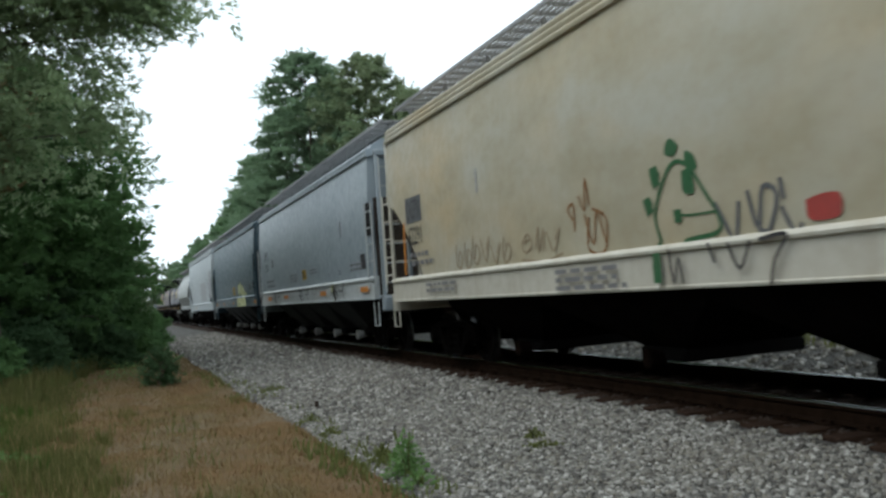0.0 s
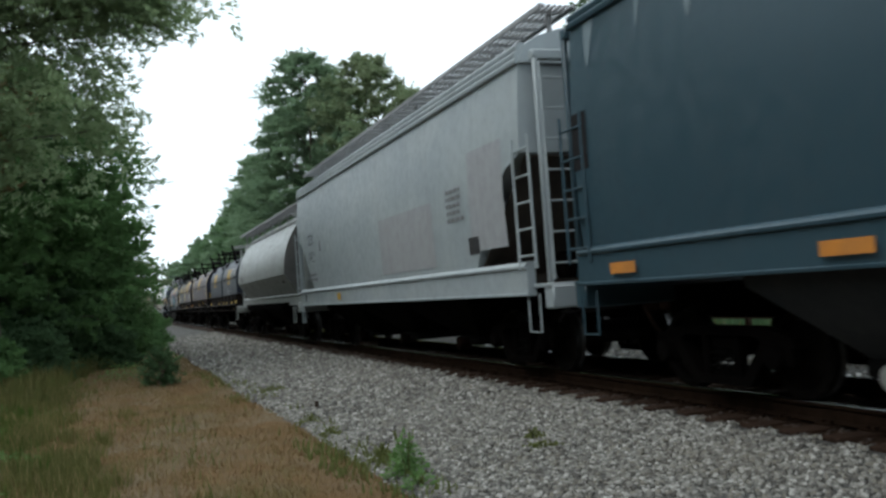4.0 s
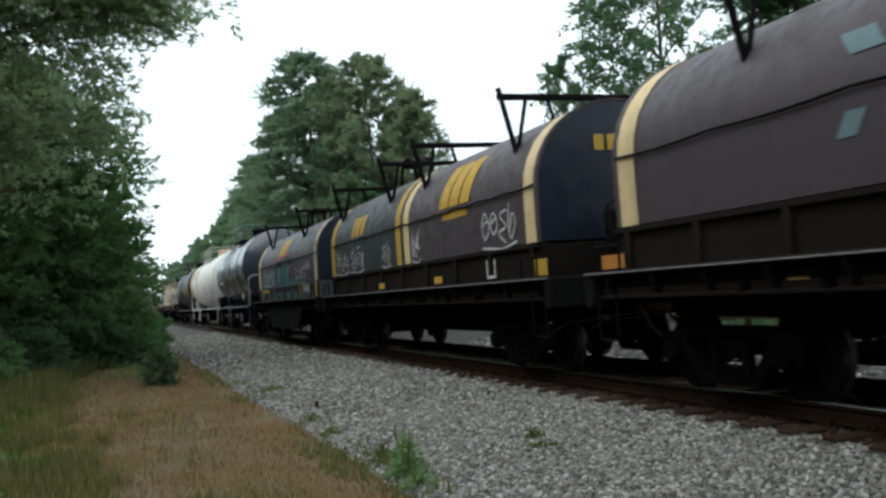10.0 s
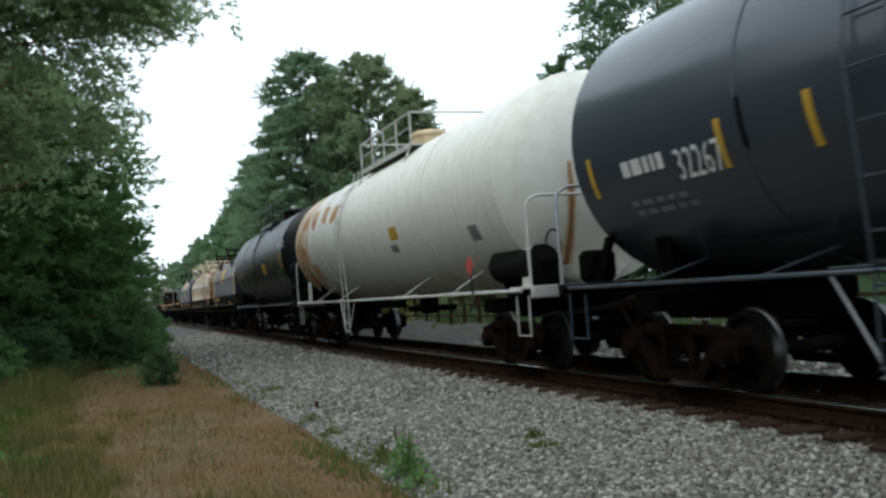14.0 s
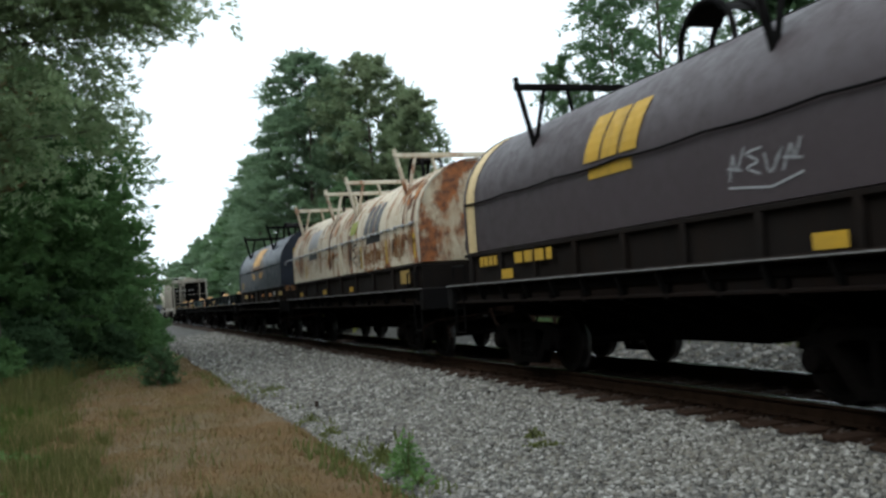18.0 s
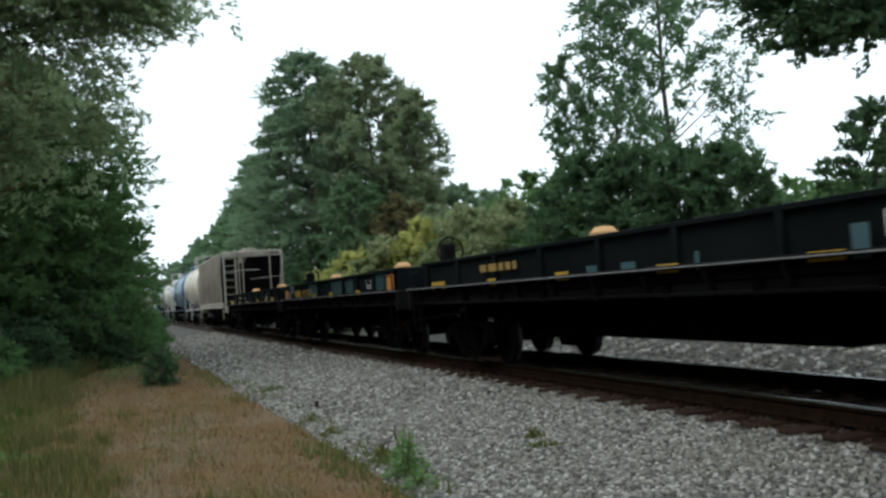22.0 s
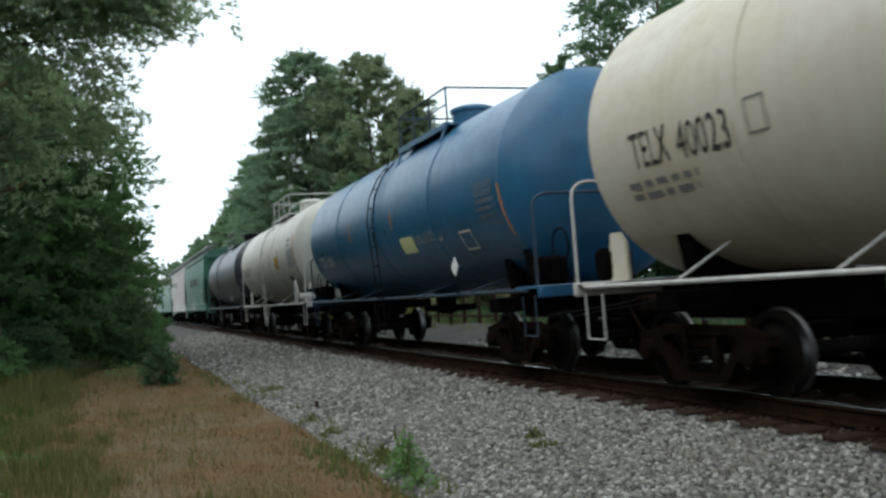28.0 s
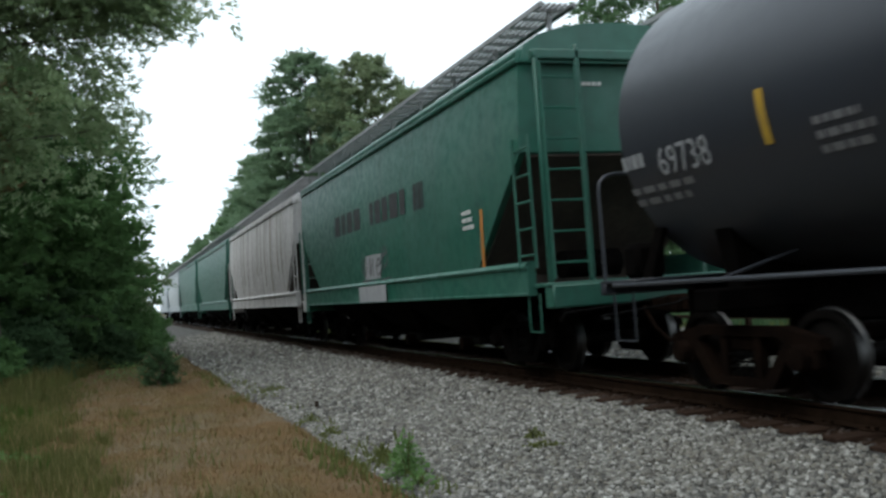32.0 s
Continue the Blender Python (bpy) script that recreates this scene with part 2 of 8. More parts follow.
def add_trucks(car, tc, rusty=False):
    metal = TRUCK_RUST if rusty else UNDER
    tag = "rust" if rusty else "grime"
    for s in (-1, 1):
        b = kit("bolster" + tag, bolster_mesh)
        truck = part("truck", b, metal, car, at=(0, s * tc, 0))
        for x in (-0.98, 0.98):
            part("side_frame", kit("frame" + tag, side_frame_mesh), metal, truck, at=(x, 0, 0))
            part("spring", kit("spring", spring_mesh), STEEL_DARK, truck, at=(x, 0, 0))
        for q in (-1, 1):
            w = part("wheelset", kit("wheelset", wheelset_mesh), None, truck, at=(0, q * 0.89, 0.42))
            WHEELSETS[q].append(w)


def coupler_mesh():
    sh = Shape()
    sh.box(-0.09, 0.09, 0, 0.42, 0.79, 0.95, 0.02)
    sh.box(-0.16, 0.14, 0.40, 0.60, 0.76, 1.0, 0.04)
    sh.box(-0.16, -0.05, 0.58, 0.70, 0.77, 0.99, 0.03)
    sh.tube([(0.22, 0.05, 0.86), (0.24, 0.3, 0.6), (0.2, 0.55, 0.42), (0.12, 0.66, 0.5)], 0.025, 6)
    return sh.mesh("coupler", 35)


def add_couplers(car, half):
    for s in (-1, 1):
        c = part("coupler", kit("coupler", coupler_mesh), TRUCK_RUST, car)
        c.location = (0, s * half, 0)
        c.rotation_euler = (0, 0, 0 if s > 0 else math.pi)


def ladder(car, foot, top, across, rungs, mat, r=0.016, name="ladder", rail=0.022):
    """A ladder from its foot to its top; across: the vector between the two stiles."""
    sh, foot, top, across = Shape(), Vector(foot), Vector(top), Vector(across)
    for k in (0, 1):
        d = across * k
        sh.tube([foot + d, top + d], rail, 4)
    for i in range(rungs):
        p = foot.lerp(top, (i + 0.5) / rungs)
        sh.tube([p, p + across], r, 5)
    return part(name, sh, mat, car)


def stirrup(car, x, y, z, mat, w=0.34, h=0.5):
    sh = Shape()
    sh.tube([(x, y - w / 2, z), (x, y - w / 2, z - h), (x, y + w / 2, z - h), (x, y + w / 2, z)], 0.015, 4)
    return part("step", sh, mat, car)


# marks that lie on a side: u runs along the car to its front, the height is real; surf gives the side's x
def text_faces(body, size):
    cu = bpy.data.curves.new("writing", "FONT")
    cu.body, cu.size, cu.resolution_u = body, size, 2
    ob = bpy.data.objects.new("writing", cu)
    scene.collection.objects.link(ob)
    dg = bpy.context.evaluated_depsgraph_get()
    dg.update()
    me = bpy.data.meshes.new_from_object(ob.evaluated_get(dg))
    v = [tuple(p.co) for p in me.vertices]
    f = [tuple(p.vertices) for p in me.polygons]
    bpy.data.objects.remove(ob)
    bpy.data.curves.remove(cu)
    bpy.data.meshes.remove(me)
    return v, f


def lettering(parent, body, y, z, w, h, surf, mat, name="lettering", label=""):
    """Writing fitted into a box on the side; y, z: its upper corner towards the rear."""
    v, f = text_faces(body, 1.0)
    x0, x1 = min(p[0] for p in v), max(p[0] for p in v)
    z0, z1 = min(p[1] for p in v), max(p[1] for p in v)
    out = []
    for a, b2, _ in v:
        zz = z - h + h * (b2 - z0) / (z1 - z0)
        out.append((surf(zz) - 0.009, y - w * (a - x0) / (x1 - x0), zz))
    return part(name, Shape().add(out, f), mat, parent, label, smooth=0)


def draw(parent, y, z, w, h, lines, width, surf, mat, name="graffiti", label=""):
    """Sprayed lines given in a unit box: across to the front, up."""
    return strokes(parent, [smooth_line([(y - u * w, z - h + v * h) for u, v in ln]) for ln in lines], width, surf, mat, name=name, label=label)


def front_blocks(parent, x0, x1, z0, z1, n, y, mat, name="lettering"):
    """Lettering on an end plate, as plain blocks."""
    step = (x1 - x0) / n
    for i in range(n):
        part(name, Shape().box(x0 + i * step, x0 + (i + 0.72) * step, y - 0.006, y, z0, z1), mat, parent, smooth=0)


def emblem(parent, y, z, w, h, surf, mat, bar=True):
    """A slanting block emblem over a bar."""
    for i in range(3):
        patch(parent, y - w * i / 3, z, w * 0.29, h, surf, mat, 0.010, "emblem", skew=0.22, n=5)
    if bar:
        patch(parent, y, z - h - 0.06, w * 0.78, 0.15, surf, mat, 0.010, "emblem_bar", n=2)


def patch(parent, y, z, w, h, surf, mat, lift=0.008, name="marking", label="", skew=0.0, n=4):
    """A painted panel; y, z: its upper edge towards the rear."""
    sh = Shape()
    for i in range(n):
        z0, z1 = z - h * i / n, z - h * (i + 1) / n
        s0, s1 = skew * (z0 - z), skew * (z1 - z)
        sh.add([(surf(z0) - lift, y - s0, z0), (surf(z0) - lift, y - w - s0, z0), (surf(z1) - lift, y - w - s1, z1), (surf(z1) - lift, y - s1, z1)], [(0, 1, 2, 3)])
    return part(name, sh, mat, parent, label, smooth=0)


def blob(parent, pts, surf, mat, lift=0.008, name="graffiti", label=""):
    """A filled sprayed shape; pts: its outline as (y, z) on the side."""
    line = smooth_line(list(pts) + [pts[0]])[:-1]
    cy, cz = sum(p[0] for p in line) / len(line), sum(p[1] for p in line) / len(line)
    sh, n = Shape(), len(line)
    sh.add([(surf(z) - lift, y, z) for y, z in line] + [(surf(cz) - lift, cy, cz)], [(i, (i + 1) % n, n) for i in range(n)])
    return part(name, sh, mat, parent, label, smooth=0)


def bars(parent, y, z, w, h, rows, surf, mat, lift=0.008, name="small_print", seed=1):
    """Rows of unreadable small print, as plain bars."""
    rng, sh, step = random.Random(seed), Shape(), h / rows
    for i in range(rows):
        a = y
        end = y - w * rng.uniform(0.75, 1.0)
        z0 = z - i * step
        z1 = z0 - step * 0.55
        while a > end:
            k = rng.uniform(0.08, 0.22) * max(0.4, w)
            b = max(end, a - k)
            sh.add([(surf(z0) - lift, a, z0), (surf(z0) - lift, b, z0), (surf(z1) - lift, b, z1), (surf(z1) - lift, a, z1)], [(0, 1, 2, 3)])
            a = b - 0.05 * max(0.4, w)
    return part(name, sh, mat, parent, smooth=0)


def strokes(parent, lines, width, surf, mat, lift=0.009, name="graffiti", label=""):
    """Sprayed lines, each a part; each a list of (y, z) on the side."""
    for pts in lines:
        fine = []
        for (y0, z0), (y1, z1) in zip(pts, pts[1:]):
            k = max(1, int(math.hypot(y1 - y0, z1 - z0) / 0.12))
            fine += [(y0 + (y1 - y0) * i / k, z0 + (z1 - z0) * i / k) for i in range(k)]
        fine.append(pts[-1])
        ring = []
        for i, (a, b) in enumerate(fine):
            p, q = fine[max(0, i - 1)], fine[min(len(fine) - 1, i + 1)]
            dy, dz = q[0] - p[0], q[1] - p[1]
            k = math.hypot(dy, dz) or 1
            oy, oz = -dz / k * width / 2, dy / k * width / 2
            ring.append([(surf(b + oz) - lift, a + oy, b + oz), (surf(b - oz) - lift, a - oy, b - oz)])
        sh = Shape()
        sh.v += [p for r in ring for p in r]
        sh.f += [(2 * i, 2 * i + 1, 2 * i + 3, 2 * i + 2) for i in range(len(ring) - 1)]
        part(name, sh, mat, parent, label, smooth=0)


GLYPHS = [[[(0.05, 0.2), (0.35, 1.0), (0.3, 0.05), (0.75, 0.9), (0.7, 0.1)]], [[(0.0, 0.6), (0.5, 0.95), (0.9, 0.5), (0.35, 0.2), (0.15, 0.55), (0.8, 0.75)]], [[(0.1, 0.0), (0.3, 0.85), (0.5, 0.3), (0.9, 1.0)], [(0.0, 0.45), (0.9, 0.3)]],
          [[(0.9, 0.9), (0.1, 0.8), (0.75, 0.45), (0.05, 0.3), (0.85, 0.0)]], [[(0.2, 1.0), (0.1, 0.3), (0.5, 0.0), (0.9, 0.4), (0.55, 0.7), (0.3, 0.2)]], [[(0.0, 0.9), (0.45, 0.1), (0.95, 0.95), (0.6, 0.5)]]]


def scrawl(seed, y, z, w, h, letters):
    """Quick angular tag strokes, reading towards the car's front."""
    rng, out = random.Random(seed), []
    step = w / letters
    for i in range(letters):
        y0 = y - i * step
        lift, tall, lean = rng.uniform(-0.08, 0.12) * h, rng.uniform(0.75, 1.1) * h, rng.uniform(0.0, 0.25)
        for ln in rng.choice(GLYPHS):
            out.append(smooth_line([(y0 - step * 0.95 * (u + lean * v) + rng.uniform(-0.02, 0.02), z + lift + tall * v) for u, v in ln]))
    if rng.random() < 0.6:
        out.append([(y, z - 0.04), (y - w * 0.6, z - 0.1), (y - w, z - 0.02)])
    return out


def smooth_line(pts, k=4):
    out = []
    for i in range(len(pts) - 1):
        p0, p1, p2, p3 = pts[max(0, i - 1)], pts[i], pts[i + 1], pts[min(len(pts) - 1, i + 2)]
        for j in range(k):
            t = j / k
            out.append(tuple(0.5 * (2 * p1[a] + (p2[a] - p0[a]) * t + (2 * p0[a] - 5 * p1[a] + 4 * p2[a] - p3[a]) * t * t
                                    + (3 * p1[a] - p0[a] - 3 * p2[a] + p3[a]) * t ** 3) for a in (0, 1)))
    out.append(pts[-1])
    return out


CARS = []


def place_car(car, s0, s1):
    """Stands a car between two marks of the train, in metres from the eye at the start."""
    car.location = (TRACK, (s0 + s1) / 2 - travel(0), 0)
    CARS.append((car, (s0 + s1) / 2))
    return car


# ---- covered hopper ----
# Bay sheets: car paint darkened to hold the shade beneath the body.
BAY_SHADE = plain("shaded_bay_sheet", (0.022, 0.024, 0.026), (0.04, 0.04, 0.04), 1.5, 0.85, 0.3, spec=0.15)
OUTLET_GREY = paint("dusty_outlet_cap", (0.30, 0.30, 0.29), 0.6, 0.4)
# Round body's end face: grey darkened for the shade beside the bulge.
SHADE_GREY = plain("shaded_grey_sheet", (0.075, 0.075, 0.072), (0.12, 0.115, 0.11), 1.2, 0.8, 0.3, spec=0.2)


def hopper(s0, s1, label, mat, sill_mat=None, slope=True, bays=3, eave=4.22, top=4.78, w=1.58, bulge=0.06, roofwalk=True, chord_rows=2, round_side=False,
           end_mat=None, cut=3.0, ladder_mat=None, inset=0.45, outlet_mat=None, sill_z=(1.10, 1.52), walk_z=0.14, ribs=0, walk_x=1.26, flank=False, wheel_at=(0.65, 2.9), curve=1.0, sill_x=None, slope_mat=None):
    L = s1 - s0
    H = L / 2
    car = thing("covered_hopper_car", label, "freight car", "cars of the train")
    sill_mat, end_mat, ladder_mat = sill_mat or mat, end_mat or mat, ladder_mat or sill_mat or mat
    zb = sill_z[1] - 0.04

    if round_side:
        # a rounded body, tucked in below and above its widest line
        def half(z):
            if z < 2.15:
                return w - 0.42 * ((2.15 - z) / (2.15 - zb))
            k = min(1.0, (z - 2.15) / (eave - 2.15))
            return w + 0.02 - 0.62 * k ** 2.3
    else:
        def half(z):
            k = min(1.0, max(0.0, (z - zb) / (eave - zb)))
            return w + bulge * math.sin(math.pi * k) - 0.03 * k

    def surf(z):
        return -half(z)

    def low(y):
        d = H - abs(y)
        if not slope:
            return zb
        run = 1.9
        if d > inset + run:
            return zb
        return zb + (cut - zb) * (1 - max(0.0, (d - inset) / run) ** curve)

    stations = sorted({-H + inset, -H + inset + 0.5, -H + inset + 1.0, -H + inset + 1.5, -H + inset + 1.9, 0.0, H - inset - 1.9, H - inset - 1.5, H - inset - 1.0, H - inset - 0.5, H - inset})
    rings = []
    for y in stations:
        z0 = low(y)
        levels = [z0 + (eave - z0) * i / 10 for i in range(11)] if not round_side else [z0, 1.8, 2.15, 2.35, 2.6, 2.85, 3.1, 3.3, 3.5, 3.7, eave]
        left = [(-half(z), y, z) for z in levels]
        rings.append(left + [(-x, yy, z) for x, yy, z in reversed(left)])
    body = part("body", Shape().loft(rings), mat, car, smooth=22 if round_side else 40)
    # roof: a low arch
    rr = []
    he = half(eave)
    for y in (-H + inset - 0.05, H - inset + 0.05):
        arc = [(he * math.cos(math.pi * i / 10), y, eave - 0.02 + (top - eave) * math.sin(math.pi * i / 10) ** 0.8) for i in range(11)]
        rr.append(arc)
    roof = part("roof", Shape().loft(rr), mat, car)
    n = 5
    for i in range(n):
        y0 = -H + inset + 0.5 + (L - 2 * inset - 1.0) * i / n
        part("hatch", Shape().box(-0.32, 0.32, y0 + 0.08, y0 + (L - 2 * inset - 1.0) / n - 0.08, top - 0.08, top + 0.12, 0.04), mat, roof)
    for s in (-1, 1):
        sh = Shape()
        sec = [(he - 0.12, eave - 0.03)]
        for k in range(chord_rows):
            a, c = he + 0.05 - 0.02 * k, eave - 0.03 + 0.095 * k
            sec += [(a - 0.01, c), (a, c + 0.015), (a, c + 0.06), (a - 0.015, c + 0.07), (a - 0.03, c + 0.09)]
        sec.append((he - 0.12, eave - 0.03 + 0.095 * chord_rows))
        sh.loft([[(s * a, y, c) for a, c in sec] for y in (-H + inset - 0.02, H - inset + 0.02)])
        part("top_chord", sh, mat, car)
        sh = Shape()
        sx = sill_x or w + 0.03
        y1 = H - 0.35 if not slope else H - 0.5
        za, zt = sill_z
        sec = [(sx - 0.12, za), (sx + 0.015, za), (sx + 0.02, za + 0.01), (sx + 0.02, za + 0.03), (sx + 0.005, za + 0.04), (sx, zt - 0.06), (sx + 0.03, zt - 0.05), (sx + 0.035, zt - 0.02), (sx + 0.02, zt + 0.005), (sx - 0.035, zt + 0.035), (sx - 0.12, zt + 0.035)]
        sh.loft([[(s * a, y, c) for a, c in sec] for y in (-y1, y1)])
        part("side_sill", sh, sill_mat, car)
        if roofwalk:
            sh = Shape()
            x0, x1 = s * (walk_x - 0.5), s * walk_x
            zr = top + walk_z
            k = int(L / 0.42)
            for i in range(6):
                xx = x0 + (x1 - x0) * (i + 0.5) / 6
                sh.box(xx - 0.017, xx + 0.017, -H + 0.2, H - 0.2, zr - 0.015, zr + 0.012)
            for xx in (x0, x1):
                sh.box(xx - 0.02, xx + 0.02, -H + 0.2, H - 0.2, zr - 0.045, zr + 0.03, 0.006)
            for i in range(k):
                yy = -H + 0.25 + (L - 0.5) * (i + 0.5) / k
                sh.box(x0, x1, yy - 0.02, yy + 0.02, zr - 0.035, zr + 0.02)
            walkway = part("roof_walk", sh, GRATING, car)
            zlow = eave + 0.1
            sup = kit("support%.2f" % (zr - zlow), lambda: Shape().box(-0.03, 0.03, -0.03, 0.03, zlow - zr, -0.025, 0.006).mesh("walk_support", 30))
            for i in range(9):
                part("walk_support", sup, GRATING, walkway, at=((x0 + x1) / 2, -H + 0.5 + (L - 1.0) * i / 8, zr))
    if ribs:
        for s in (-1, 1):
            for i in range(ribs):
                yy = -H + inset + 0.4 + (L - 2 * inset - 0.8) * i / (ribs - 1)
                part("rib", Shape().box(s * (w - 0.01), s * (w + 0.06), yy - 0.035, yy + 0.035, zb + 0.05, eave - 0.02, 0.02), mat, car)
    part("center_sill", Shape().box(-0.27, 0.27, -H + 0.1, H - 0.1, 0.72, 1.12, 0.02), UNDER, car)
    if flank:
        for s in (-1, 1):
            for x in (-1.08, 1.08):
                part("end_flank", Shape().plate([(s * (H - inset - 0.1), zb - 0.25), (s * (H - 0.55), zb - 0.25), (s * (H - 0.76), eave), (s * (H - inset - 0.1), eave)], "x", x - 0.02, x + 0.02), mat, car)
            sect = [(-half(z), z) for z in (zb, 1.8, 2.15, 2.35, 2.6, 2.85, 3.1, 3.3, 3.5, 3.7, eave)]
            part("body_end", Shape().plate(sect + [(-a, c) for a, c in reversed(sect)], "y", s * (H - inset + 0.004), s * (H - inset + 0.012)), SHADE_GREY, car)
            part("end_wall", Shape().box(-1.06, 1.06, s * (H - 0.78), s * (H - 0.74), 1.25, eave + 0.1, 0.01), mat, car)
            part("end_brace", Shape().plate([(s * (H - 0.78), 1.25), (s * (H - 0.12), 1.25), (s * (H - 0.78), 2.6)], "x", -0.5, -0.46), mat, car)
    # bays
    span = (L - 6.2) / bays
    for i in range(bays):
        yc = -(L - 6.2) / 2 + span * (i + 0.5)
        a, b2 = span / 2 - 0.02, 0.42
        rings = [[(-1.5, yc - a, sill_z[0] + 0.1), (1.5, yc - a, sill_z[0] + 0.1), (1.5, yc + a, sill_z[0] + 0.1), (-1.5, yc + a, sill_z[0] + 0.1)],
                 [(-1.45, yc - a, sill_z[0] - 0.1), (1.45, yc - a, sill_z[0] - 0.1), (1.45, yc + a, sill_z[0] - 0.1), (-1.45, yc + a, sill_z[0] - 0.1)],
                 [(-0.8, yc - b2, 0.42), (0.8, yc - b2, 0.42), (0.8, yc + b2, 0.42), (-0.8, yc + b2, 0.42)]]
        bay = part("discharge_bay", Shape().loft(rings), BAY_SHADE if outlet_mat else UNDER, car)
        sh = Shape().box(-0.85, 0.85, yc - 0.45, yc + 0.45, 0.26, 0.42, 0.03)
        part("outlet_gate", sh, STEEL_DARK, bay)
        part("outlet_cap", Shape().lathe([(-1.05, 0.08), (-1.04, 0.115), (-0.98, 0.115), (-0.8, 0.07)], "x", (0, yc, 0.30), 14), OUTLET_GREY if outlet_mat else TRUCK_RUST, bay)
    # ends
    for s in (-1, 1):
        ye = s * H
        part("end_sill", Shape().box(-1.5, 1.5, ye, ye - s * 0.25, 0.92, 1.22, 0.02), end_mat, car)
        px, py = (1.2, 0.8) if flank else (1.52, inset + 0.9)
        part("end_platform", Shape().box(-px, px, ye - s * 0.02, ye - s * py, 1.20, 1.25, 0.01), end_mat, car)
        # sloping sheet, its underside darkened for shade, and the bulkhead below it likewise
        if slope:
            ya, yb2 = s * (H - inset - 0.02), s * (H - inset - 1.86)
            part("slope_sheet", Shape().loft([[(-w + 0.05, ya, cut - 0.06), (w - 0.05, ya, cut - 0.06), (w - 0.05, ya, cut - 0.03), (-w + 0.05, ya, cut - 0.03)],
                                              [(-w + 0.05, yb2, zb - 0.06), (w - 0.05, yb2, zb - 0.06), (w - 0.05, yb2, zb - 0.03), (-w + 0.05, yb2, zb - 0.03)]]), slope_mat or END_SHADE, car)
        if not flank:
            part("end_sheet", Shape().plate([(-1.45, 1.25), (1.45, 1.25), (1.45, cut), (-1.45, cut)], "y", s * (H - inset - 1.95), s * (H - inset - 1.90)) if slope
                 else Shape().box(-1.5, 1.5, s * (H - inset + 0.02), s * (H - inset + 0.06), 1.25, eave - 0.9, 0.01), slope_mat or END_SHADE, car)
        ex = 1.2 if flank else 1.46
        for x in (-ex, -0.86, 0.86, ex):
            part("end_post", Shape().box(x - 0.035, x + 0.035, ye - s * 0.08, ye - s * 0.15, 1.2, eave if abs(x) > 0.9 else eave + 0.15, 0.015), end_mat, car)
        part("end_beam", Shape().box(-1.5, 1.5, ye - s * 0.08, ye - s * 0.22, eave - 0.05, eave + 0.08, 0.015), end_mat, car)
        ladder(car, (-ex + 0.03, ye - s * 0.06, 1.3), (-ex + 0.03, ye - s * 0.06, eave - 0.1), (0.52, 0, 0), 7, ladder_mat)
        if flank:
            ladder(car, (-1.21, ye - s * 0.68, 1.3), (-1.21, ye - s * 0.68, 2.9), (0, s * 0.56, 0), 4, ladder_mat)
        else:
            ladder(car, (-w - 0.05, ye - s * 0.66, 1.45), (-w - 0.05, ye - s * 0.66, 3.2), (0, s * 0.5, 0), 5, ladder_mat)
        for x in (-w + 0.02, w - 0.02):
            stirrup(car, x, ye - s * 0.45, 1.12, ladder_mat)
        part("cut_lever", Shape().tube([(-1.45, ye + s * 0.02, 0.75), (-1.40, ye + s * 0.08, 0.86), (-0.4, ye + s * 0.1, 0.92), (0, ye + s * 0.25, 0.98)], 0.014, 5), STEEL_DARK, car)
    wheel = Shape().tube([(wheel_at[0] + 0.27 * math.cos(a * math.pi / 10), -H - 0.02, wheel_at[1] + 0.27 * math.sin(a * math.pi / 10)) for a in range(21)], 0.018, 5)
    for k in range(4):
        wheel.tube([(wheel_at[0], -H + 0.02, wheel_at[1]), (wheel_at[0] + 0.27 * math.cos(k * 1.57), -H - 0.02, wheel_at[1] + 0.27 * math.sin(k * 1.57))], 0.012, 4)
    part("brake_wheel", wheel, ladder_mat, car)
    part("brake_housing", Shape().box(wheel_at[0] - 0.13, wheel_at[0] + 0.13, -H + 0.03, -H + 0.16, wheel_at[1] - 0.25, wheel_at[1] + 0.22, 0.03), end_mat, car)
    part("air_reservoir", Shape().lathe([(-0.5, 0.08), (-0.45, 0.2), (0.45, 0.2), (0.5, 0.08)], "x", (-0.3, -H + 1.2, 1.5), 14), UNDER, car)
    add_trucks(car, H - 2.1)
    add_couplers(car, H)
    place_car(car, s0, s1)
    return car, body, surf, H


